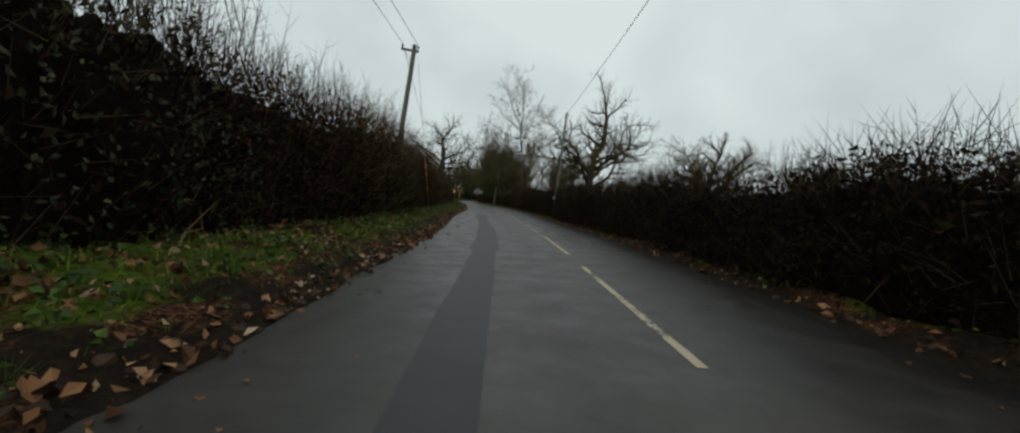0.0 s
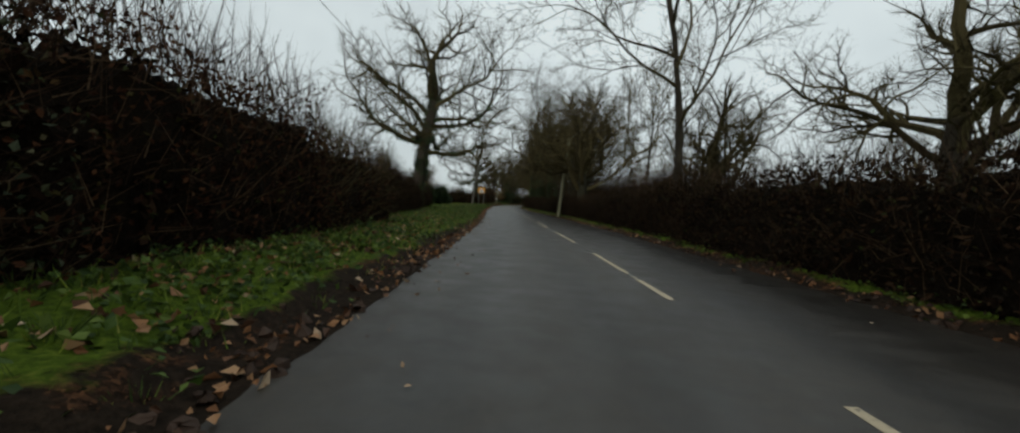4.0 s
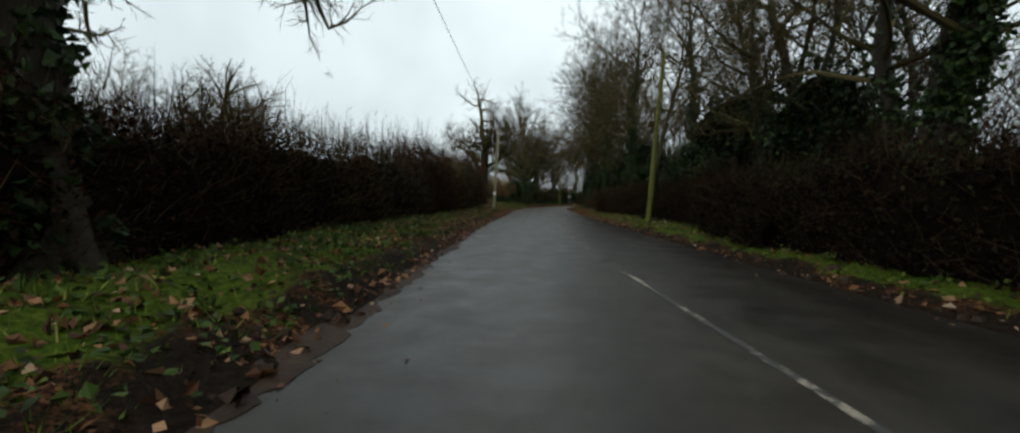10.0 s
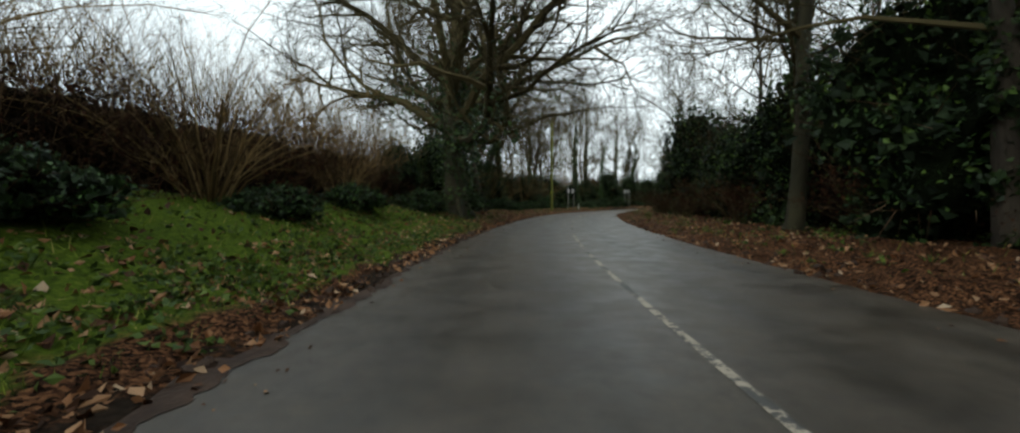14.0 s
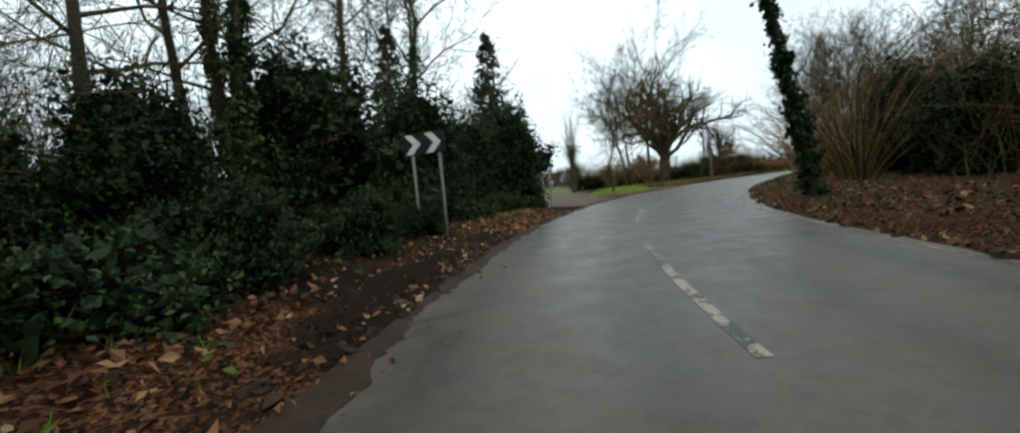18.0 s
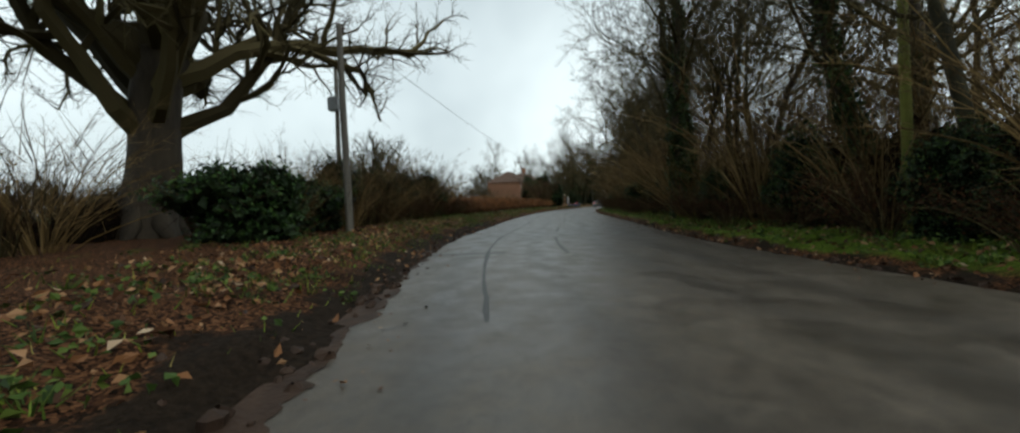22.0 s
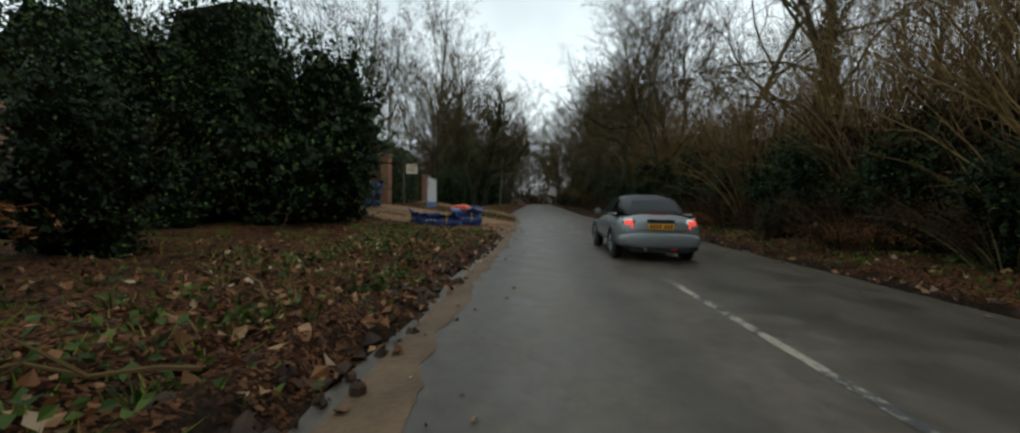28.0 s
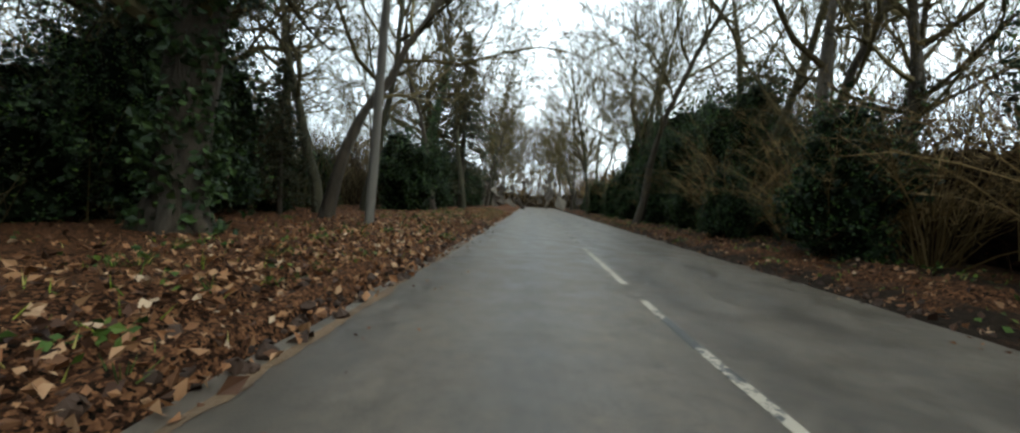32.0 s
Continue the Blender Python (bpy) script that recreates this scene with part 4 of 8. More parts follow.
ivy_oak = tree("oak_tree", "broad bare oak with an ivy-clad trunk", 21, dict(OAK, angle=(1.25, 0.8, 0.8), ratio=(0.95, 0.5, 0.48), lift=(0.05, 0.03, 0.05, 0.06), dome=(1.3, 0.98, 0.85)), 8.5, 0.5, BARK, 8500, 10.0, 0.12)
ivy_oak_two = tree("oak_tree", "tall bare oak smothered in dark ivy", 24, dict(OAK, ratio=(1.25, 0.52, 0.5), dome=(1.4, 1.35, 1.1)), 6.5, 0.46, BARK, 9000, 12.5, 0.17)
low_oak = tree("oak_tree", "wide bare oak with low limbs above an ivied foot", 29, dict(OAK, angle=(1.12, 0.75, 0.75), kids=(13, 10, 7), ratio=(1.9, 0.5, 0.48), crook=(0.05, 0.16, 0.24, 0.25), low=2.6, dome=(1.55, 1.95, 1.5)), 5.6, 0.5, BARK_MOSS, 6000, 6.5, 0.3)
bank_oak = tree("oak_tree", "brown-barked oak with crooked low limbs on the bank", 63, dict(OAK, angle=(1.25, 0.85, 0.8), kids=(8, 7, 6), ratio=(0.75, 0.5, 0.48), crook=(0.04, 0.26, 0.3, 0.28), taper=(0.6, 0.3, 0.3), dome=(1.2, 0.9, 0.8)), 8.0, 0.27, BARK_MOSS)
ivy_column = tree("ivy_column", "slim dead trunk thickly clad in ivy", 49, {**TALL, "levels": 3, "kids": (5, 5), "from": (0.7, 0.2), "crook": (0.03, 0.2, 0.2)}, 9.0, 0.19, BARK, 6000, 10.0, 0.09)
talls = [tree("woodland_tree", "slender bare roadside tree with fine twigs", 31 + k, TALL, 13.0 + k, 0.22, BARK_MOSS if k % 2 else BARK) for k in range(4)]
forked = [tree("woodland_tree", "many-stemmed bare tree with spreading crooked limbs", 36 + k, dict(TALL, kids=(9, 7, 6), angle=(0.95, 0.75, 0.7), ratio=(0.5, 0.5, 0.5)), 11.0 + k, 0.3, BARK if k else BARK_MOSS, 2500, 5.0, 0.12, 0.05, 3) for k in range(2)]
ivy_tall = [tree("woodland_tree", "tall bare tree thickly wrapped in ivy", 41 + k, TALL, 14.0, 0.24, BARK, 6500, 11.0, 0.15) for k in range(2)]
deep = [tree("woodland_tree", "bare tree standing back in the wood", 46 + k, dict(TALL, levels=3, kids=(14, 8), spray=9, fine=0.02, sides=(6, 4, 3)), 14.0, 0.2) for k in range(2)]
fars = [tree("distant_tree", "bare field tree beyond the hedges", 51 + k, FAR, 4.0, 0.45) for k in range(2)]


def coppice(name, label, seed, stems, height, spread, twig, leaf=None, leaf_count=0, curve=0.5, thick=0.035):
    """Many stems from one stool, arching outward, with side twigs."""
    g = np.random.default_rng(seed)
    wood, fine, foliage = Soup(), Soup(), Soup()
    tips = []
    for k in range(stems):
        a = g.uniform(0, 6.28)
        out_way = np.array((math.cos(a), math.sin(a), 0))
        p = out_way * g.uniform(0.05, 0.5)
        d = unit(UP + out_way * g.uniform(0.05, spread))
        length, n = height * g.uniform(0.65, 1.15), 6
        pts = [p - UP * 0.1]
        for i in range(n):
            d = unit(d + g.normal(0, 0.08, 3) + out_way * curve * 0.10 - UP * 0.04 * curve * i)
            p = p + d * length / n
            pts.append(p)
        r = thick * g.uniform(0.6, 1.4)
        wood.tube(pts, np.linspace(r, 0.004, n + 1), 4)
        for j in range(11):
            x = g.uniform(1.0, n - 0.01)
            i = int(x)
            q = pts[i] + (pts[i + 1] - pts[i]) * (x - i)
            w = unit(splay(unit(pts[i + 1] - pts[i]), g.uniform(0.3, 0.9), g.uniform(0, 6.28)) + UP * 0.15)
            ln = g.uniform(0.4, 1.3) * (1.15 - x / n)
            mid, end = q + w * ln * 0.5, q + unit(w + g.normal(0, 0.25, 3)) * ln
            fine.sticks([q], [end - q], ln, 0.009, g)
            tips += [mid, end]
            h = 3
            sub = np.repeat([mid], h, 0) + g.normal(0, 0.06, (h, 3))
            fine.sticks(sub, np.repeat([w], h, 0) + g.normal(0, 0.5, (h, 3)), g.uniform(0.15, 0.5, h), 0.004, g)
    top = thing(name, label, "shrub", pose(0, 0, -60))
    tagged(part("stem_growth", wood, twig if twig is TWIG_TAN else BRANCH, top), kind="stuff")
    tagged(part("twig_layer", fine, twig, top), kind="stuff")
    if leaf:
        t = np.array(tips)
        t = t[t[:, 2] < 0.62 * height]
        foliage.leaves(t[g.integers(0, len(t), leaf_count)] + g.normal(0, 0.16, (leaf_count, 3)), 0.075, g, 0, 0.65)
        tagged(part("leaf_layer", foliage, leaf, top), kind="stuff")
    return top


hazel = [coppice("hazel_coppice", "arching bare hazel coppice with tan twigs", 61 + k, 52, 6.0, 0.85, TWIG_TAN, None, 0, 0.9, 0.022) for k in range(3)]
scrub = [coppice("scrub_bush", "dense bare brown scrub of upright stems", 71 + k, 34, 3.6, 0.6, TWIG, None, 0, 0.4, 0.022) for k in range(2)]
thorn = [coppice("thorn_bush", "tangled brown thorn bush with withered leaves", 81 + k, 30, 3.0, 0.95, TWIG, LEAF_HEDGE, 1500, 1.0, 0.022) for k in range(2)]
copper = coppice("beech_bush", "tall beech bush holding copper dead leaves", 91, 60, 5.4, 0.65, TWIG, LEAF_COPPER, 2600, 0.5, 0.03)


def lumpy(g, size, detail=3, rough=0.22, seed=0.0):
    """A core with an uneven outline, as verts and faces."""
    bm = bmesh.new()
    bmesh.ops.create_icosphere(bm, subdivisions=detail, radius=0.5)
    for v in bm.verts:
        k = 1 + rough * noise.noise(v.co * 3.1 + Vector((seed, 0, 0))) + 0.6 * rough * noise.noise(v.co * 7.3 + Vector((0, seed, 0)))
        v.co = Vector((v.co.x * size[0], v.co.y * size[1], max(v.co.z, -0.46) * size[2])) * k
        v.co.z += size[2] * 0.46
    return bm


def evergreen(name, label, category, seed, size, leaf, count, leaf_size=0.11, core=EVER_SHADE_CORE):
    """A leafy evergreen mass: an inside coloured near-black for shade and a loose coat of leaves."""
    g = np.random.default_rng(seed)
    bm = lumpy(g, [0.92 * x for x in size], 3, 0.75, seed)
    tri = np.array([[v.co[:] for v in f.verts] for f in bm.faces])
    top = thing(name, label, category, pose(0, 0, -60))
    for v in bm.verts:
        v.co = Vector((v.co.x * 0.8, v.co.y * 0.8, v.co.z * 0.86))
    me = bpy.data.meshes.new("inner_growth")
    bm.to_mesh(me)
    bm.free()
    area = np.linalg.norm(np.cross(tri[:, 1] - tri[:, 0], tri[:, 2] - tri[:, 0]), axis=1)
    pick = g.choice(len(tri), count, p=area / area.sum())
    b = g.dirichlet((1, 1, 1), count)
    at = (tri[pick] * b[:, :, None]).sum(1)
    mid = np.array((0, 0, size[2] * 0.45))
    at = at + (at - mid) * np.clip(g.normal(-0.04, 0.085, (count, 1)), -0.25, 0.13) + g.normal(0, 0.06, (count, 3))
    at[:, 2] = np.maximum(at[:, 2], 0.02)
    # core and inner clumps carry the bush's shade in their colour
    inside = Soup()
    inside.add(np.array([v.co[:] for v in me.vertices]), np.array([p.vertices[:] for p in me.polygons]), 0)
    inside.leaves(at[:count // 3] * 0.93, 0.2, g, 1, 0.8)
    tagged(part("inner_growth", inside, [core, EVER_SHADE_CLUMP], top, "near-black core painting the shade between leaves"), kind="stuff")
    so = Soup()
    so.leaves(at, leaf_size, g, 0, 0.6)
    tagged(part("foliage", so, leaf, top), kind="stuff")
    tw = Soup()
    k = count // 14
    idx = g.integers(0, count, k)
    tw.sticks(at[idx] - unit(np.array((0, 0, 1.0))) * 0.1, (at[idx] - mid) + g.normal(0, 0.6, (k, 3)) + (0, 0, 0.6), g.uniform(0.3, 0.8, k), 0.007, g)
    tagged(part("twig_layer", tw, TWIG, top), kind="stuff")
    return top


holly = [evergreen("holly_bush", "dense dark evergreen holly bush", "bush", 101 + k, (3.2, 3.4, 4.2), LEAF_HOLLY, 4600, 0.10) for k in range(2)]
laurel = evergreen("laurel_bush", "low glossy green laurel bush", "bush", 105, (2.4, 2.6, 1.7), LEAF_LAUREL, 4500, 0.09)
tall_holly = [evergreen("holly_tree", "tall dark evergreen holly tree by the lane", "tree", 103 + k, (5.2, 5.4, 8.0), LEAF_HOLLY, 10000, 0.11) for k in range(2)]
yew = evergreen("dark_bush", "low rounded dark evergreen bush", "bush", 107, (3.0, 3.0, 2.5), LEAF_HOLLY, 4200, 0.09)
bramble = evergreen("bramble_patch", "low tangle of green brambles and ferns", "bramble", 109, (2.2, 2.6, 0.9), LEAF_LAUREL, 2600, 0.08, HEDGE_SHADE_CORE)


def hedge_piece(name, label, seed, length, height, depth, leaf, leaves, sticks, upright, shoot=1.2, twig=TWIG, core_size=0.8, leaf_size=0.083):
    """A stretch of hedge: an inner mass in painted shade colours, a deep coat of leaves and twigs, and shoots on top.
    """
    g = np.random.default_rng(seed)
    nu, nv = int(length / 0.25) + 1, 18
    prof, u = np.linspace(0, 1, nv), np.linspace(-length / 2, length / 2, nu)

    def shell(k0, jag):
        v = []
        for a in u:
            tall = height * max(0.22, min(1.0, (length / 2 - abs(a)) / 0.7)) ** 0.5 * (1 + 0.14 * noise.noise(Vector((seed, a * 0.55, 0))) + 0.10 * noise.noise(Vector((seed, a * 1.9, 5))))
            for t in prof:
                wx = math.cos(math.pi * t)
                x = depth * 0.5 * math.copysign(abs(wx) ** 0.6, wx)
                z = tall * math.sin(math.pi * t) ** 0.55 if 0 < t < 1 else 0
                k = k0 * (1 + jag * noise.noise(Vector((x * 0.9 + seed, a * 1.1, z * 1.2))) + jag * noise.noise(Vector((x * 2.9 + seed, a * 4.1, z * 3.7))))
                v.append((x * k, a, z * (0.4 * k0 + 0.6 * k)))
        return np.array(v)

    i = (np.arange(nu - 1)[:, None] * nv + np.arange(nv - 1)[None]).ravel()
    tri = np.concatenate([np.stack([i, i + nv, i + nv + 1], 1), np.stack([i, i + nv + 1, i + 1], 1)])
    top = thing(name, label, "hedge", pose(0, 0, -60))
    flat = shell(1.0, 0.3)[tri]
    area = np.linalg.norm(np.cross(flat[:, 1] - flat[:, 0], flat[:, 2] - flat[:, 0]), axis=1)

    def spots(count, deep):
        pick = g.choice(len(flat), count, p=area / area.sum())
        at = (flat[pick] * g.dirichlet((1, 1, 1), count)[:, :, None]).sum(1)
        shrink = 1 - np.abs(g.normal(0, deep, (count, 1)))
        return at * np.concatenate([shrink, np.ones((count, 1)), 0.35 + 0.65 * shrink], 1)

    # solid core and clumps whose dark colours paint the hedge's inner shade
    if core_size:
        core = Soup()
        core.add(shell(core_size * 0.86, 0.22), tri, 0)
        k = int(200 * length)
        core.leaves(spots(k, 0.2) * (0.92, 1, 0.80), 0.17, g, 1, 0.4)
        tagged(part("inner_growth", core, [HEDGE_SHADE_CORE, SHADE_CLUMP], top, "near-black core painting the shade between twigs"), kind="stuff")
    at = spots(leaves, 0.16) * (1, 1, 0.90) + g.normal(0, 0.04, (leaves, 3))
    at[:, 2] = np.maximum(at[:, 2], 0.03)
    so = Soup()
    so.leaves(at, leaf_size, g, 0, 0.6)
    tagged(part("leaf_layer", so, leaf, top), kind="stuff")
    at = spots(sticks, 0.2)
    tw = Soup()
    way = at * (1.2, 0.0, 0.15) + g.normal(0, 0.8, (sticks, 3)) + (0, 0, 0.9)
    tw.sticks(at - (0, 0, 0.15), way, g.uniform(0.25, 0.85, sticks), 0.006, g)
    k = upright
    p = np.stack([g.uniform(-depth * 0.4, depth * 0.4, k), g.uniform(-length / 2, length / 2, k), height * g.uniform(0.5, 0.9, k)], 1)
    loose = 0.2 if shoot < 2 else 0.42
    w = np.stack([g.normal(0, loose, k), g.normal(0, loose, k), np.ones(k)], 1)
    ln = shoot * g.uniform(0.3, 1.1, k)
    tw.sticks(p, w, ln, 0.009, g)
    for q in (0.3, 0.5, 0.7):
        tw.sticks(p + w * (ln * q)[:, None], w + g.normal(0, 0.5, (k, 3)), ln * 0.34, 0.005, g)
    tagged(part("twig_layer", tw, twig, top), kind="stuff")
    return top


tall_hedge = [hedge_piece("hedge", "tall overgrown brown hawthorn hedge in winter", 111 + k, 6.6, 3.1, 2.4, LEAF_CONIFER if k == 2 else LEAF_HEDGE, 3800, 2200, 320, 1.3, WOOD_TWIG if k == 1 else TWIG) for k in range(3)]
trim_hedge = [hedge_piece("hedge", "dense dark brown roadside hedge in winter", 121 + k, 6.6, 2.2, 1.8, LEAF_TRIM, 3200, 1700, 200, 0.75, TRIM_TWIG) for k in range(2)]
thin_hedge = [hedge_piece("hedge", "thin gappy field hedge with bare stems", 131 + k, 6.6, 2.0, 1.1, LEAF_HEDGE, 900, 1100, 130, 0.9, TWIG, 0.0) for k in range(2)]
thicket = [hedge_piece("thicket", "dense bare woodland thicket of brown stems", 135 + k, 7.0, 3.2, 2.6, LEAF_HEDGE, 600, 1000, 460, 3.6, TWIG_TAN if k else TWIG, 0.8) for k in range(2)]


def run_hedge(models, rows, step=5.6, scale=1.0, seed=3):
    """Hedge pieces end to end along rows of s, lat, height scale."""
    g = np.random.default_rng(seed)
    ss, ll, hh = zip(*rows)
    s, k = ss[0], 0
    while s < ss[-1]:
        lat, h = np.interp(s, ss, ll), np.interp(s, ss, hh)
        lat2 = np.interp(s + 1, ss, ll)
        skew = -math.degrees(math.atan2(lat2 - lat, 1))
        m = stand(s, lat + g.normal(0, 0.1), skew + (180 if g.random() < 0.5 else 0), -0.08)
        copy_thing(models[k % len(models)], m @ Matrix.Diagonal((h ** 0.5, 1.0, h * g.uniform(0.93, 1.08), 1)))
        s, k = s + step, k + 1


# left of the lane, from the start onwards
run_hedge(tall_hedge, ((4, -7.2, 1.2), (30, -7.1, 1.2), (44, -6.75, 1.2), (60, -6.7, 1.12), (76, -6.9, 1.0), (88, -7.0, 1.0), (99, -7.3, 0.8)), 5.6)
run_hedge(trim_hedge, ((103, -8.4, 1.15), (112, -9.0, 1.0), (120, -9.8, 0.7), (136, -11.6, 0.9), (146, -13.4, 1.2), (156, -14.2, 1.2)), 5.0, seed=4)
run_hedge(thin_hedge, ((112, -12.5, 1.2), (136, -13.5, 1.2)), 5.6, seed=18)
run_hedge(tall_hedge, ((169.5, -15.5, 1.25), (173, -11.5, 1.15), (179, -9.2, 0.9)), 4.2, seed=5)
run_hedge(thicket, ((186, -34, 1.3), (205, -24, 1.4)), 5.6, seed=21)
run_hedge(tall_hedge, ((176, -7.6, 0.8), (190, -7.3, 1.15), (210, -7.4, 1.25)), 5.4, seed=6)
run_hedge(thicket[1:], ((219, -12.0, 0.9), (236, -10.6, 0.85), (250, -9.8, 0.9)), 5.0, seed=7)
run_hedge(thin_hedge, ((219, -10.4, 1.2), (236, -9.0, 1.1), (250, -8.6, 1.1)), 5.0, seed=22)
run_hedge(trim_hedge, ((333, -17.5, 0.85), (345, -15.5, 0.9), (358, -16.5, 0.9)), 5.0, seed=8)
run_hedge(thicket, ((322, 13.0, 0.9), (338, 11.5, 0.95)), 5.2, seed=19)
# right of the lane
run_hedge(trim_hedge, ((4, 3.9, 1.0), (40, 3.95, 1.05), (64, 4.3, 1.15), (104, 4.75, 1.15)), 5.6, seed=9)
run_hedge(trim_hedge, ((104.5, 4.75, 0.95), (130, 4.85, 0.78), (150, 4.4, 0.8), (182, 4.6, 0.95), (187, 5.5, 0.95), (198, 5.5, 0.95), (209, 4.9, 0.9)), 5.6, seed=10)

run_hedge(thicket[1:], ((384, 8.2, 1.3), (406, 7.6, 1.4), (434, 8.0, 1.35), (458, 10.0, 1.3)), 4.2, seed=23)

# thickets that close the woods behind
run_hedge(thicket[:1], ((112, 8.6, 0.8), (150, 8.2, 0.85), (190, 8.4, 0.9), (262, 8.4, 1.0)), 6.6, seed=13)
run_hedge(thicket[1:], ((264, 9.5, 0.7), (276, 11.0, 0.6), (292, 12.5, 0.65), (336, 12.0, 1.1)), 6.6, seed=24)
run_hedge(thicket, ((338, 9.0, 1.0), (360, 8.6, 1.1), (430, 9.2, 1.1), (480, 10.5, 1.2), (560, 10, 1.2)), 6.6, seed=14)
run_hedge(thicket, ((254, -14.5, 1.0), (262, -13.5, 1.0), (298, -13.5, 1.0)), 6.6, seed=15)
run_hedge(thicket, ((450, -13.5, 1.0), (470, -16.0, 1.1), (560, -12, 1.2)), 6.6, seed=16)

# single trees
set_out(wide_oak, ((347.4, -14.9, 1.5, 200),))
leaf_bank_oak = set_out(bole_oak, ((221.0, -7.8, 0.9, 30, (0, 7)), (70, 8.6, 0.85, 100), (97, 14, 0.8, 10), (318.5, -22.8, 1.0, 200)))[0]
reach = [Soup(), Soup()]
bough = [leaf_bank_oak.matrix_world.inverted() @ Vector((*along(s, lat), z)) for s, lat, z in ((221.1, -7.6, 3.8), (224.6, -4.3, 5.35))]
limb(reach, np.random.default_rng(5), np.array(bough[0]), unit(np.array(bough[1] - bough[0])), 6.2, 0.17, 1, {**OAK, "crook": (0.05, 0.07, 0.3, 0.3), "lift": (0, 0.0, -0.04, 0.0), "kids": (9, 6, 5)})
part("low_limb", reach[1], BARK, leaf_bank_oak, "long low bough reaching over the bank")
set_out(oaks[0], ((345, 22, 1.0, 60),))
set_out(oaks[1], ((118, 16, 1.0, 0), (392, -30, 1.0, 0)))
set_out(oaks[2], ((121.5, 5.5, 0.95, 150), (148, -46, 1.0, 20), (192, -58, 0.9, 0), (150, -72, 0.9, 70), (440, -30.0, 0.9, 200), (84, 30, 1.0, 60)))
set_out(ivy_oak, ((117.2, -9.5, 1.1, 30, (0, 6)), (175.0, -7.1, 1.0, 250), (500, -12, 1.0, 0)))
set_out(forked[0], ((144.5, 6.9, 1.15, 20), (164.0, 7.0, 0.95, 200), (129, 7.6, 0.95, 100), (186, 7.6, 0.9, 150), (294, 9.5, 0.9, 20), (357, 9.0, 1.0, 80), (388, 8.6, 1.0, 210), (409, 9.0, 1.05, 330), (455, 8.8, 0.95, 120)))
set_out(forked[1], ((135, 7.2, 1.0, 80), (151.5, 7.4, 0.95, 10), (180, 6.9, 1.0, 230), (210, 7.2, 1.0, 40), (236, 7.0, 1.0, 260), (345.5, 9.2, 1.0, 10), (372, 9.2, 1.0, 150), (399, 9.4, 1.0, 70), (440, 9.4, 1.0, 190), (471, 8.8, 0.95, 20), (266, -12.0, 0.95, 30), (281, -12.6, 0.9, 120)))
set_out(forked[0], ((426.5, -9.0, 0.6, 40), (451.5, -10.5, 0.85, 100)))
set_out(low_oak, ((249.6, -5.9, 1.25, 60),))
set_out(bank_oak, ((444.6, 6.3, 1.0, 20),))
set_out(ivy_oak_two, ((466.4, -7.8, 1.1, 200), (472, -13, 1.0, 150)))
g = np.random.default_rng(77)
WOOD_RIGHT = [(105, 7.3, 1.25), (110, 9, 1.0), (128, 7, 0.9), (134, 6.2, 0.95), (139, 8.5, 1.1), (145.3, 5.2, 1.05), (150, 7.5, 1.0), (153, 5.9, 1.1), (157, 8.2, 1.0), (164, 6.2, 1.1), (173, 7.2, 1.0), (179, 5.8, 1.0), (185, 8.4, 1.1), (199, 6.0, 1.0), (206, 7.8, 1.05), (213, 6.0, 0.95), (220, 8.8, 1.1), (227, 6.2, 1.0), (234, 7.9, 0.95), (241, 5.9, 1.0), (248, 8.2, 1.05), (255, 6.4, 0.9), (261, 9.2, 0.95), (268, 8.8, 0.9), (279, 7.6, 0.8)]
WOOD_RIGHT += [(341, 7.4, 0.85), (353, 8.6, 1.0), (364, 7.8, 0.95), (372, 10.5, 1.1), (383, 8.0, 1.0), (394, 10.5, 1.0), (405, 8.4, 1.05), (417, 9.8, 1.1), (427, 8.4, 1.0), (436, 10.0, 1.1), (452, 8.6, 1.0), (459, 11.0, 1.05), (464.5, 11.3, 0.9), (473, 8.0, 1.0), (482, 10, 1.1), (492, 8, 1.0), (505, 10, 1.1), (518, 8, 1.0)]
WOOD_LEFT = [(240, -13, 0.9), (252, -12, 1.0), (256, -17, 1.0), (268, -13, 1.0), (273, -19, 1.1), (279, -12.5, 0.95), (283, -17, 1.05), (288, -12, 1.0), (293, -16, 1.0), (297, -11, 0.9), (335, -13.2, 0.9), (339, -11.8, 1.0), (457, -11.5, 1.1), (461, -15, 1.0), (476, -10, 1.0), (489.7, -10.2, 1.05), (484, -16, 1.1), (498, -9, 0.9), (436, -24, 0.9), (452, -13, 0.9)]
for row, (s, lat, k) in enumerate(WOOD_RIGHT + WOOD_LEFT):
    if row in (1, 2, 3, 4, 5, 6, 8, 10, 14, 18, 21, 22, 23, 24, 43, 44, 45):
        continue
    model = ivy_tall[row % 2] if row in (7, 9, 11, 15, 23, 33, 47, 49, 52, 58) else talls[row % 4]
    set_out(model, ((s, lat, k * g.uniform(0.92, 1.08), g.uniform(0, 360), (g.normal(0, 2), g.normal(0, 2))),))
set_out(ivy_tall[0], ((354.3, 5.5, 1.0, 80), (355.6, 6.6, 0.9, 20), (454.5, 7.6, 1.0, 120), (159.5, 6.4, 1.3, 20), (168.5, 4.8, 1.0, 90), (263, -8.6, 1.0, 200), (455.5, -7.4, 0.95, 40)))
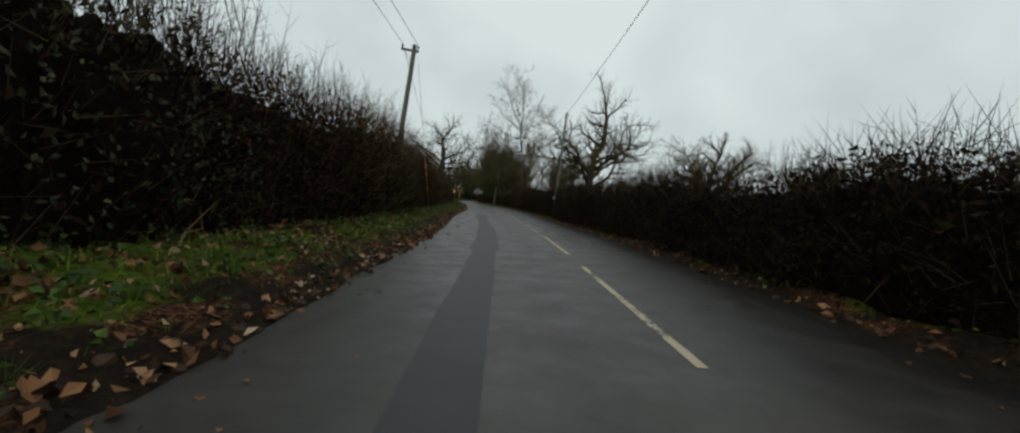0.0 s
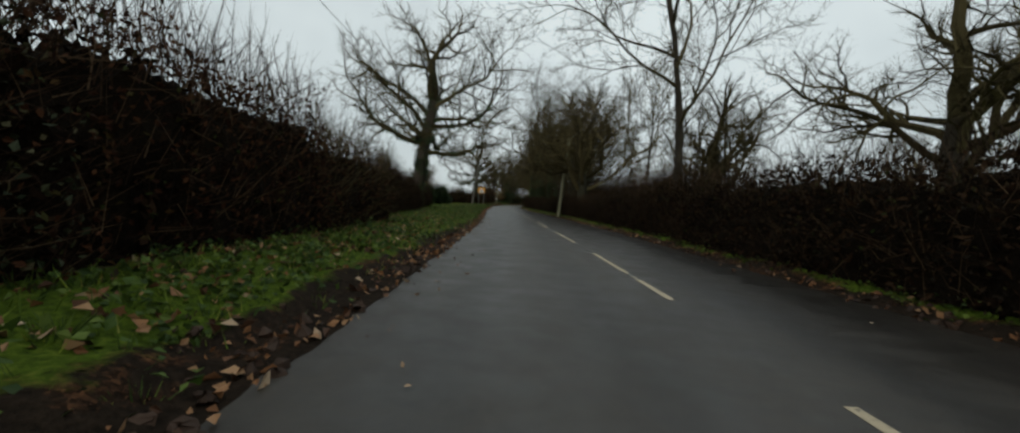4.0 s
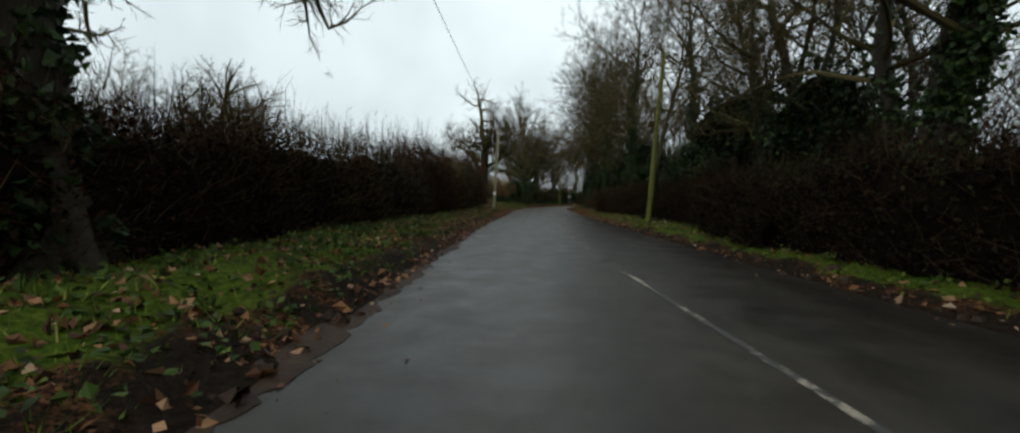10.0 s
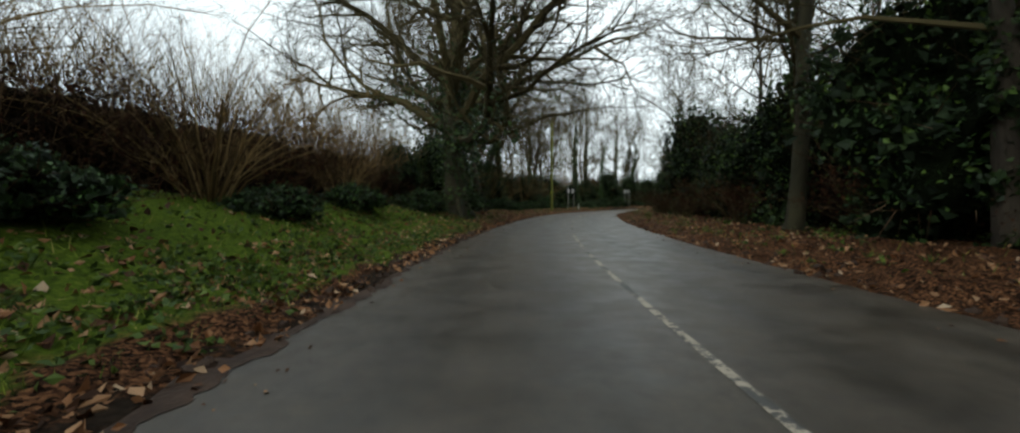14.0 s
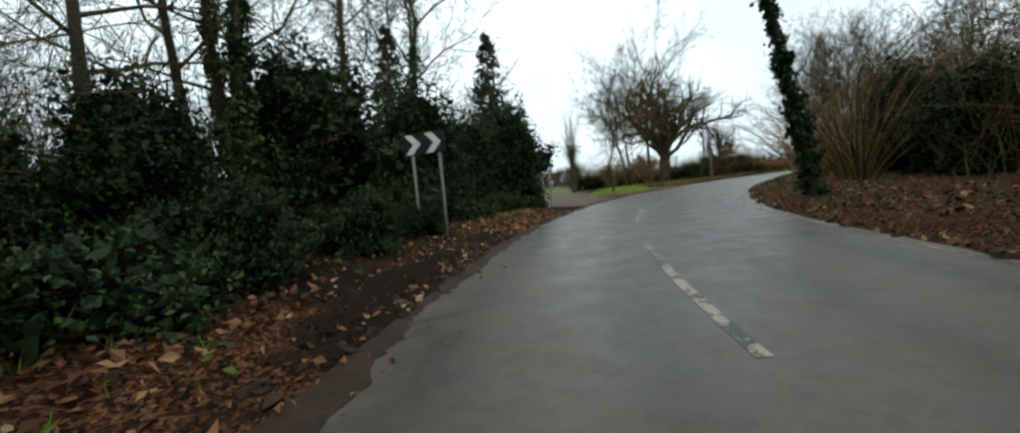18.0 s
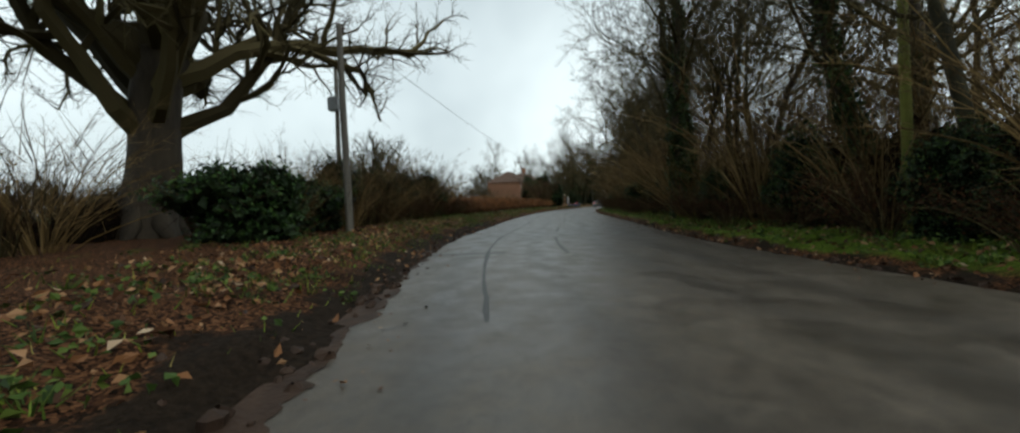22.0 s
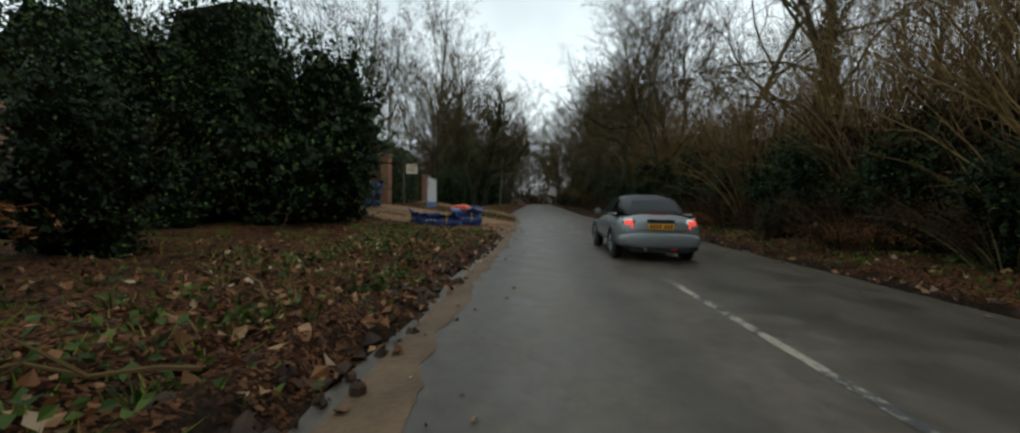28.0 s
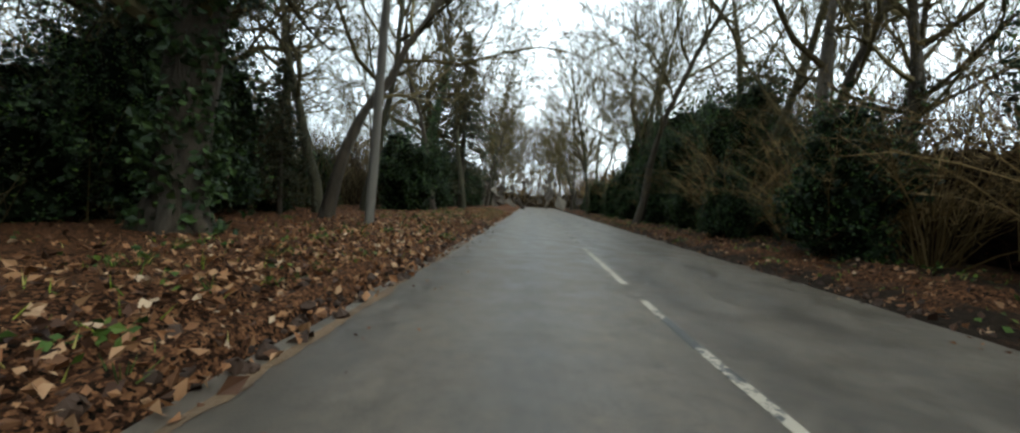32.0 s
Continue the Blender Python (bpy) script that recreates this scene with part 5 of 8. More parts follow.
set_out(ivy_tall[1], ((284.4, 4.7, 1.0, 200), (286.0, 5.3, 1.05, 10), (267.5, -8.0, 1.0, 30), (284.5, -8.6, 0.95, 60), (295, -16.5, 1.15, 60), (300, -17.5, 1.1, 140), (203, 6.6, 1.0, 20), (224.5, 5.2, 1.1, 130), (222.0, 6.0, 1.0, 300), (216, 6.4, 1.05, 40), (230, 6.5, 1.0, 80), (243, 6.6, 1.0, 200), (170, 6.2, 1.05, 60), (195.5, 7.2, 1.0, 200), ))
set_out(ivy_column, ((295.5, 4.6, 0.95, 30, (0, -13)), (262.5, -9.0, 1.1, 80), (288.5, -8.2, 1.0, 10), (354.8, 6.1, 1.0, 70)))
set_out(talls[2], ((260.2, -7.4, 1.05, 40), (302, -14, 0.95, 0)))
# behind the first rows, deeper in the woods
for k in range(24):
    s = g.uniform(150, 300) if k < 10 else g.uniform(345, 540)
    set_out(deep[k % 2], ((s, g.uniform(12, 24), g.uniform(0.9, 1.2), g.uniform(0, 360)),))
for k in range(16):
    s = g.uniform(262, 300) if k < 9 else g.uniform(455, 540)
    set_out(deep[k % 2], ((s, -g.uniform(15, 30), g.uniform(0.9, 1.2), g.uniform(0, 360)),))
for k in range(0, 16, 3):
    set_out(deep[k % 2], ((116 + 4.6 * k, 9.5 + 2.5 * abs(math.sin(k * 1.7)), 0.75 + 0.2 * math.sin(k * 2.9), 47 * k, (3 * math.sin(k), 4 * math.cos(k))),))
# far trees round the fields
for k in range(46):
    s = g.uniform(20, 240) if k < 24 else g.uniform(300, 470)
    lat = -g.uniform(40, 130) - (0 if k < 24 else 55)
    set_out(fars[k % 2], ((s, lat, g.uniform(0.8, 1.3), g.uniform(0, 360)),))
for k in range(16):
    set_out(fars[k % 2], ((g.uniform(30, 130), g.uniform(30, 110), g.uniform(0.8, 1.3), g.uniform(0, 360)),))

set_out(tall_holly[0], ((422.6, -11.4, 0.95, 50), (452.5, 9.2, 0.75, 60), (460.5, 9.4, 0.8, 190)))
set_out(tall_holly[1], ((421.5, -13.5, 0.9, 10), (456.5, 8.8, 0.7, 20), (465, 8.6, 0.8, 260)))
# tall trees that lean in over the right of the lane
for k in range(0, 22, 2):
    s = 345 + 5.7 * k
    set_out(talls[k % 4] if k % 5 else ivy_tall[k % 2], ((s, float(edge_right(s)) + 4.6 + 1.6 * math.sin(k * 1.9), 0.85 + 0.18 * math.sin(k * 2.7), 53 * k, (2 * math.sin(k), -5 - 4 * math.sin(k * 1.3))),))
for k in range(14):
    s = 470 + 7.0 * k
    set_out(talls[k % 4], ((s, 6.5 + 1.5 * math.sin(k * 2.1), 1.1, 71 * k, (0, -7)), (s + 3, -8.2 - 1.5 * math.sin(k * 1.7), 1.1, 37 * k, (0, 7))))
# trees that close the view where the lane bends away
for k in range(16):
    set_out(deep[k % 2], ((556 + 1.2 * k, -12 + 1.7 * k, g.uniform(0.9, 1.2), g.uniform(0, 360)),))
for k in range(5):
    set_out(thicket[k % 2], ((562, -13 + 6.2 * k, 1.3, 90),))
# undergrowth
for s, lat, k in [(109 + 6.2 * i, 6.3 + 0.7 * math.sin(i), 0.9 + 0.15 * math.sin(2.1 * i)) for i in range(26)]:
    set_out(thorn[int(s) % 2], ((s, lat, k, g.uniform(0, 360)),))
for s, lat, k in [(302 + 5.2 * i, 7.3 + 0.8 * math.sin(1.7 * i) - (0.0 if i < 8 else 0.6), 1.1 + 0.16 * math.sin(2.3 * i)) for i in range(26)]:
    if not 330 < s < 338 and not 427 < s < 440:
        set_out(hazel[int(s) % 3], ((s, lat, k, g.uniform(0, 360)),))
for i in range(40):
    s = 339 + 3.0 * i
    set_out(thorn[i % 2], ((s, float(edge_right(s)) + 1.9 + 0.35 * math.sin(i * 1.3), 0.62 + 0.16 * math.sin(i * 2.2), g.uniform(0, 360)),))
for i in range(15):
    set_out(hazel[i % 3], ((441 + 5.5 * i, 8.4 + 0.6 * math.sin(i), 0.9, g.uniform(0, 360)),))
    set_out(holly[i % 2], ((443 + 5.2 * i, 6.3 + 0.4 * math.sin(i * 1.9), 0.7 + 0.2 * math.sin(i * 2.7), g.uniform(0, 360)),))
# tall evergreens that shade the last stretch
set_out(tall_holly[0], ((458, -9.4, 1.0, 80), (468.5, -11.0, 0.7, 140), (478, 8.4, 0.95, 70), (488, 8.4, 1.05, 10)))
set_out(tall_holly[1], ((463.0, -10.6, 0.75, 10), (483, 8.6, 0.95, 200), (494, 8.4, 1.1, 30)))
set_out(holly[1], ((449.5, 7.6, 1.05, 60), (454.5, 8.0, 1.2, 120), (460, 8.2, 1.25, 250)))
for i in range(20):
    s = 341 + 5.1 * i
    set_out(holly[i % 2], ((s, float(edge_right(s)) + 2.7 + 0.4 * math.sin(i * 2.3), 0.52 + 0.14 * math.sin(i * 1.7), g.uniform(0, 360)),))
for i in range(14):
    set_out(holly[i % 2], ((184 + 6.0 * i, 7.6, 1.25 + 0.3 * math.sin(i * 2.2), g.uniform(0, 360)),))
for i in range(7):
    set_out(holly[i % 2], ((300 + 5.0 * i, 10.0, 0.9 + 0.2 * math.sin(i * 1.2), g.uniform(0, 360)),))
set_out(holly[0], ((262, 6.4, 0.7, 30),))
set_out(hazel[1], ((280, 7.4, 0.6, 30), (285.5, 8.2, 0.65, 140), (291, 8.8, 0.6, 250)))
for s, lat, k in ((420, 6.6, 0.7), (424.5, 7.0, 0.85), (428.5, 7.0, 0.8), (432, 7.2, 0.95), (436, 7.0, 0.85), (440, 7.3, 1.0)):
    set_out(holly[int(s) % 2], ((s, lat, k, s * 13),))
for s, lat, k in ((426, 8.8, 0.95), (430, 9.2, 0.9), (434.5, 9.0, 1.0), (438.5, 9.4, 0.9)):
    set_out(hazel[int(s) % 3], ((s, lat, k, s * 17),))
# dark evergreens along the left of the bend
for i, s in enumerate(np.arange(250, 304, 2.7)):
    set_out(holly[i % 2], ((s, -9.2 + 0.9 * math.sin(i * 1.7) + (1.3 if s > 292 else 0.3 if s > 284 else 0), (0.85 if s < 276 else 0.72 if s < 289 else 0.95) + 0.3 * math.sin(i * 2.4) ** 2, g.uniform(0, 360)),))
for i, (s, lat) in enumerate(((259, -9.6), (263.5, -8.4), (267.5, -8.8), (271.5, -8.2), (276, -9.2), (283, -10.5), (291, -10.2))):
    set_out(hazel[i % 3], ((s, lat, 0.9 + 0.1 * math.sin(i * 2.0), 61 * i),))
for i, s in enumerate(np.arange(262, 300, 1.5)):
    set_out(bramble if i % 4 else laurel, ((s, -6.6 + 0.45 * math.sin(i * 2.1) + (0.9 if 281 < s < 285.5 else 0), 0.8 + 0.2 * math.sin(i), g.uniform(0, 360)),))
set_out(holly[1], ((300.2, -9.6, 1.05, 200), (303.0, -9.3, 0.95, 20), (306.0, -9.9, 0.7, 80), (413.5, -9.4, 0.75, 0), (416.5, -9.2, 0.7, 70), (423.0, -8.9, 1.35, 130), (447.8, -8.2, 0.75, 40), (450.5, -8.6, 0.95, 10)))
for i, s in enumerate(np.arange(453, 520, 4.5)):
    set_out(holly[i % 2], ((s, -9.2 - 0.6 * math.sin(i * 1.4) - (2.5 if 466 < s < 482 else 0), 1.0 + 0.3 * math.sin(i * 1.9), g.uniform(0, 360)),))
set_out(yew, ((283.2, -5.9, 0.5, 0), (285.6, -5.6, 0.55, 70), (288.0, -5.4, 0.5, 140), (290.4, -5.5, 0.45, 210)))
# brown thickets that overhang the verge on the way to the drives
set_out(hazel[1], ((337.0, -13.8, 1.2, 0), (332.0, -14.2, 1.0, 90), (464, 6.7, 0.85, 20), (469.5, 6.5, 0.8, 120), (475.5, 6.7, 0.9, 220), (455.5, 6.8, 0.75, 300)))
set_out(talls[1], ((334.5, -12.8, 0.8, 10), (331.5, -15.0, 0.75, 100, (0, 6))))
set_out(hazel[0], ((361.5, -9.6, 0.9, 20), (366.5, -10.2, 0.8, 140), (356.0, -10.4, 0.75, 60)))
set_out(hazel[2], ((364, -11.0, 0.95, 240), (358.8, -12.0, 0.9, 10), (343.5, -12.6, 0.8, 10), (337.5, -11.6, 0.9, 70)))
set_out(laurel, ((345.6, -9.4, 1.5, 0), (348.4, -9.8, 1.35, 120)))
set_out(hazel[2], ((347.0, -9.0, 0.5, 40), (350.2, -8.8, 0.5, 150), (353.0, -8.6, 0.55, 260), (355.5, -9.0, 0.5, 20)))
set_out(thorn[1], ((331, -18.4, 0.9, 0), (333.5, -20.5, 0.95, 90), (336, -19.4, 0.9, 200)))
set_out(thorn[0], ((360.5, -8.4, 0.75, 10), (364.0, -8.3, 0.8, 80), (367.0, -8.8, 0.7, 160), (357.0, -8.8, 0.75, 220), (353.5, -8.6, 0.7, 100)))
set_out(holly[0], ((146.6, -12.6, 0.66, 30), (151.4, -11.2, 0.7, 200)))
set_out(holly[1], ((149.0, -11.9, 0.7, 100),))
for k, (s, lat) in enumerate(((196, -34), (203, -27), (207, -41), (186, -50), (180, -41))):
    set_out(oaks[k % 3] if k % 2 else deep[k % 2], ((s, lat, 0.8 + 0.12 * math.sin(k * 1.9), 67 * k),))
set_out(hazel[1], ((222, -9.6, 0.8, 10), (227, -9.0, 0.85, 80), (232, -8.6, 0.75, 150), (237.5, -8.4, 0.8, 210), (243, -8.2, 0.7, 300)))
set_out(bramble, ((233.5, -7.6, 0.9, 0), (238, -7.2, 0.8, 80), (242, -7.4, 0.9, 160), (247, -6.8, 1.0, 20), (253, -6.4, 1.2, 60)))
set_out(yew, ((152.8, -10.8, 0.8, 0), (409.5, -10.3, 0.9, 30)))
set_out(scrub[0], ((352.5, -9.5, 1.2, 0), (356, -11.5, 1.0, 90), (364, -10.2, 1.25, 30), (372, -14, 1.1, 0), (385, -16, 1.0, 10), (396, -15, 1.1, 0), (330, -13, 0.8, 0)))
set_out(scrub[1], ((350.5, -11.5, 1.1, 0), (359, -9.0, 1.05, 60), (366, -13, 1.1, 0), (378, -12, 0.9, 90), (390, -20, 1.3, 0), (403, -17, 1.2, 0), (337, -15, 0.8, 0), (343, -13, 0.8, 0), (255, -6.4, 0.6, 0)))
run_hedge(thicket[1:], ((350, -10.4, 0.6), (369, -10.6, 0.6)), 4.6, seed=20)
for s, lat, k in ((352.5, -10.8, 0.8), (355.5, -10.2, 0.75), (359.5, -9.9, 0.72), (362.5, -9.6, 0.78), (365.5, -10.2, 0.7)):
    set_out(holly[int(s) % 2], ((s, lat, k, s * 11),))
set_out(copper, ((411.0, -9.0, 1.5, 0), (447, 7.6, 0.55, 40)))


def frond_heap(seed):
    """A waist-high heap of dead bracken: bent fronds with side leaflets."""
    g = np.random.default_rng(seed)
    so = Soup()
    for k in range(150):
        p = np.array((g.uniform(-1.3, 1.3), g.uniform(-1.6, 1.6), g.uniform(0, 0.55)))
        a = g.uniform(0, 6.28)
        w = np.array((math.cos(a), math.sin(a), 0))
        ln = g.uniform(0.7, 1.4)
        pts = [p, p + w * ln * 0.3 + UP * ln * 0.55, p + w * ln * 0.7 + UP * ln * 0.62, p + w * ln * 1.0 + UP * ln * 0.35]
        so.tube(pts, (0.008, 0.007, 0.005, 0.0), 3)
        t = g.uniform(0.25, 1.0, 14) * 3 - 1e-3
        i = t.astype(int)
        q = np.array(pts)
        at = q[i] + (q[i + 1] - q[i]) * (t - i)[:, None] + g.normal(0, 0.05, (14, 3))
        so.leaves(at, 0.15, g, 0, 0.35)
    top = thing("bracken_clump", "heap of rust-brown dead bracken", "bracken", pose(0, 0, -60))
    tagged(part("frond_layer", so, BRACKEN, top), kind="stuff")
    low = Soup()
    low.leaves(g.normal(0, 1, (500, 3)) * (0.55, 0.7, 0.22) + (0, 0, 0.3), 0.2, g, 0, 0.5)
    tagged(part("inner_growth", low, BRACKEN_CORE, top), kind="stuff")
    return top


heaps = [frond_heap(141 + k) for k in range(2)]
for i in range(44):
    s = 368 + 1.05 * i
    set_out(heaps[i % 2], ((s, -9.0 - 0.6 * math.sin(i * 1.7) - (0.3 if s > 385 else 0), 1.05 + 0.25 * math.sin(i * 2.9), g.uniform(0, 360)),))
    if i % 2:
        set_out(heaps[(i + 1) % 2], ((s, -11.6 - 1.2 * math.sin(i * 1.1), 1.15, g.uniform(0, 360)),))
for s, lat in ((428.5, 5.6), (403, 4.9), (420, 5.4)):
    set_out(heaps[0], ((s, lat, 0.5, s * 31),))


def conifer(name, label, seed, height, radius, count):
    g = np.random.default_rng(seed)
    top = thing(name, label, "tree", pose(0, 0, -60))
    tr, fo, br = Soup(), Soup(), Soup()
    tr.tube([(0, 0, -0.1), (0, 0, height * 0.5), (0, 0, height)], (height * 0.018, height * 0.012, 0.01), 8)
    at = []
    for k in range(count):
        u = g.uniform(0.06, 0.99) ** 0.85
        a = g.uniform(0, 6.28)
        r = radius * (1 - u) ** 0.75 * g.uniform(0.75, 1.1) + 0.1
        w = np.array((math.cos(a), math.sin(a), 0))
        p, e = np.array((0, 0, height * u + 0.15 * r)), w * r + UP * (height * u - 0.12 * r)
        br.tube([p, (p + e) / 2 + UP * 0.06 * r, e], (0.02, 0.014, 0.0), 3)
        q = g.uniform(0.25, 1.0, 16)[:, None]
        at.append(p + (e - p) * q + g.normal(0, 0.09 * (0.4 + r * 0.35), (16, 3)))
    fo.leaves(np.concatenate(at), 0.24, g, 0, 0.4, 0.4)
    part("trunk", tr, BARK, top)
    part("bough_layer", br, BRANCH, top)
    part("needle_layer", fo, LEAF_CONIFER, top)
    return top


cone_tree = conifer("conifer", "tall conical brownish-green conifer tree", 151, 10.5, 2.6, 330)
set_out(cone_tree, ((304.9, -10.4, 1.05, 0), (299.0, -12.6, 0.95, 30), (497, -7.6, 1.5, 90), (160, -75, 0.9, 0), (163, -79, 0.8, 40), (157, -72, 0.75, 10), (474, -10.5, 0.55, 0)))

# pollard with ivy on its head
pollard = coppice("pollard_tree", "pollarded tree with ivy head and long shoots", 161, 26, 6.0, 0.35, TWIG_TAN, None, 0, 0.1, 0.03)
for ob in pollard.children:
    ob.location.z = 4.6
tk = Soup()
tk.tube([(0, 0, -0.1), (0.05, 0, 1.5), (0, 0.05, 3.2), (0, 0, 5.0)], (0.34, 0.27, 0.26, 0.4), 9)
part("trunk", tk, BARK, pollard)
iv = Soup()
gi = np.random.default_rng(6)
q = gi.normal(0, 1, (1500, 3)) * (0.45, 0.45, 0.55) + (0, 0, 4.9)
iv.leaves(np.concatenate([q, gi.normal(0, 0.25, (900, 3)) + np.stack([np.zeros(900), np.zeros(900), gi.uniform(0.2, 5, 900)], 1)]), 0.13, gi, 0, 0.8)
part("ivy", iv, LEAF_IVY, pollard)
tagged(pollard, category="tree")
set_out(pollard, ((327.4, -17.0, 1.0, 0),))
tagged(pollard, category="tree")

drop(low_oak, bank_oak, wide_oak, bole_oak, ivy_column, *forked, *oaks, ivy_oak, ivy_oak_two, *talls, *ivy_tall, *deep, *fars, *hazel, *scrub, *thorn, copper, *holly, *tall_holly, laurel, yew, bramble, *tall_hedge, *trim_hedge, *thin_hedge, *thicket, *heaps, cone_tree, pollard)

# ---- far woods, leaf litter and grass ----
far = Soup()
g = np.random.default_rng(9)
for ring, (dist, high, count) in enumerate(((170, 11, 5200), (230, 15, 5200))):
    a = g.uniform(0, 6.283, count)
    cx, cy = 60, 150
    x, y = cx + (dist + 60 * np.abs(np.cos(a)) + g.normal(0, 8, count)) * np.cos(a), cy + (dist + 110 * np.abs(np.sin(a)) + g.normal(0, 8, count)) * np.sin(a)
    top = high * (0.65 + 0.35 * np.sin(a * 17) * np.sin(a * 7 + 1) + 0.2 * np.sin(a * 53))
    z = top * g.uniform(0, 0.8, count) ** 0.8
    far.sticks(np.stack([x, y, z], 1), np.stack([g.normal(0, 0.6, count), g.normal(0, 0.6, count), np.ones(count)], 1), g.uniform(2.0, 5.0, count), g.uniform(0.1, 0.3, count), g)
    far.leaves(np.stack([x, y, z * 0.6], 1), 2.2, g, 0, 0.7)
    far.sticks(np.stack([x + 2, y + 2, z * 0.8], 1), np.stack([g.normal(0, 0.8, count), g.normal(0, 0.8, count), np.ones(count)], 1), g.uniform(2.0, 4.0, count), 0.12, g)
lone("distant_woods", far, HAZE_TWIG, "far belt of bare winter woodland, haze painted into its grey-brown", "woods", kind="stuff")


# the tangle of bare stems and twigs that fills the woods
g = np.random.default_rng(12)
for side, s0, s1, near, deep_to, count, high in ((1, 106, 300, 8.6, 26, 36000, 3.8), (1, 300, 342, 11.5, 26, 9000, 5.0), (1, 340, 560, 8.6, 26, 34000, 3.8), (-1, 256, 303, 11.5, 28, 12000, 5.5), (-1, 448, 560, 10.5, 28, 22000, 6.0), (-1, 338, 448, 17, 34, 12000, 3.2), (1, 540, 592, -17, 17, 9000, 10.0)):
    so = Soup()
    s = g.uniform(s0, s1, count)
    lat = near + (deep_to - near) * g.uniform(0, 1, count) ** 1.3
    x, y = along(s, side * lat)
    z = np.abs(g.normal(0, high * 0.62, count)) * (0.75 + 0.25 * np.sin(s * 0.37) * np.sin(s * 0.13 + 1))
    w = np.stack([g.normal(0, 0.55, count), g.normal(0, 0.55, count), np.ones(count)], 1)
    so.sticks(np.stack([x, y, z], 1), w, g.uniform(0.9, 3.2, count), g.uniform(0.008, 0.024, count), g)
    lone("undergrowth", so, TWIG_TAN if side > 0 and s0 > 290 else WOOD_TWIG, "tangle of bare brown stems filling the wood", "undergrowth", kind="stuff")


def strew(side, count, seed, kind):
    """Places on a verge, denser where the cover says so."""
    g = np.random.default_rng(seed)
    s = g.uniform(18, 500, count)
    og = np.abs(g.gamma(1.6, 1.1, count)) * (0.9 if kind == "leaf" else 1.0) + (0.0 if kind == "leaf" else 0.45)
    table = {("leaf", "l"): LEAF_L, ("leaf", "r"): LEAF_R, ("grass", "l"): GRASS_L, ("grass", "r"): GRASS_R}[kind, side]
    patch = np.array([noise.noise(Vector((a * 0.35, b * 0.7, seed))) for a, b in zip(s, og)])
    keep = (g.random(count) < np.interp(s, COVER_S, table) ** (1.0 if kind == "leaf" else 1.3) * (1.0 + 0.9 * patch)) & (og < 7.5)
    if side == "l":
        keep &= ~((s > 299) & (s < 327)) & ~((s > 425) & (s < 433.6)) & ~((s > 440.4) & (s < 446.4))
    if kind == "leaf" and side == "l":
        keep &= g.random(count) < np.where(s > 332, np.where(s < 358, np.clip(og / 2.2 - 0.35, 0.06, 1), np.clip(og / 1.2, 0.25, 1)), 1)
    s, og = s[keep], og[keep]
    lat = edge_left(s) - og if side == "l" else edge_right(s) + og
    x, y = along(s, lat)
    z = rise(s, og, side == "l") + np.array([roughness(a, b) for a, b in zip(x, y)]) * np.clip(og / 0.5, 0, 1)
    if side == "l":
        z = z + drive(s, lat)
    return np.stack([x, y, z], 1), g


for side, count, word in (("l", 230000, "left"), ("r", 90000, "right")):
    at, gg = strew(side, count, 201 if side == "l" else 202, "leaf")
    so = Soup()
    so.leaves(at + (0, 0, 0.03) + gg.normal(0, 0.018, (len(at), 3)) * (0, 0, 1), gg.uniform(0.05, 0.15, len(at)), gg, 0, 0.65, 0.35)
    lone("leaf_litter", so, LITTER, "scattered brown fallen oak leaves on the verge", "fallen leaves", kind="stuff")
    at, gg = strew(side, 130000 if side == "l" else 50000, 203 if side == "l" else 204, "grass")
    so = Soup()
    k = len(at)
    so.sticks(at - (0, 0, 0.01), np.stack([gg.normal(0, 0.5, k), gg.normal(0, 0.5, k), np.ones(k)], 1), gg.uniform(0.06, 0.2, k), 0.008, gg)
    lone("grass", so, GRASS, "short green verge grass and weeds", "grass", kind="stuff")
    tuft = np.repeat(at[gg.integers(0, k, 4200 if side == "l" else 1600)], 12, 0)
    so = Soup()
    m = len(tuft)
    way = gg.normal(0, 0.55, (m, 3)) * (1, 1, 0) + (0, 0, 1)
    so.sticks(tuft + way * (0.07, 0.07, 0) - (0, 0, 0.01), way, gg.uniform(0.08, 0.22, m), 0.008, gg)
    lone("grass_tufts", so, WEED, "rough tufts of longer verge grass", "grass", kind="stuff")
    pick = gg.integers(0, k, 11000 if side == "l" else 6000)
    so = Soup()
    cl = np.repeat(at[pick], 7, 0) + gg.normal(0, 0.12, (len(pick) * 7, 3)) * (1, 1, 0.45)
    cl[:, 2] += 0.06
    so.leaves(cl, 0.085, gg, 0, 0.75, 0.4)
    lone("weeds", so, WEED, "low leafy green weeds among the grass", "weeds", kind="stuff")

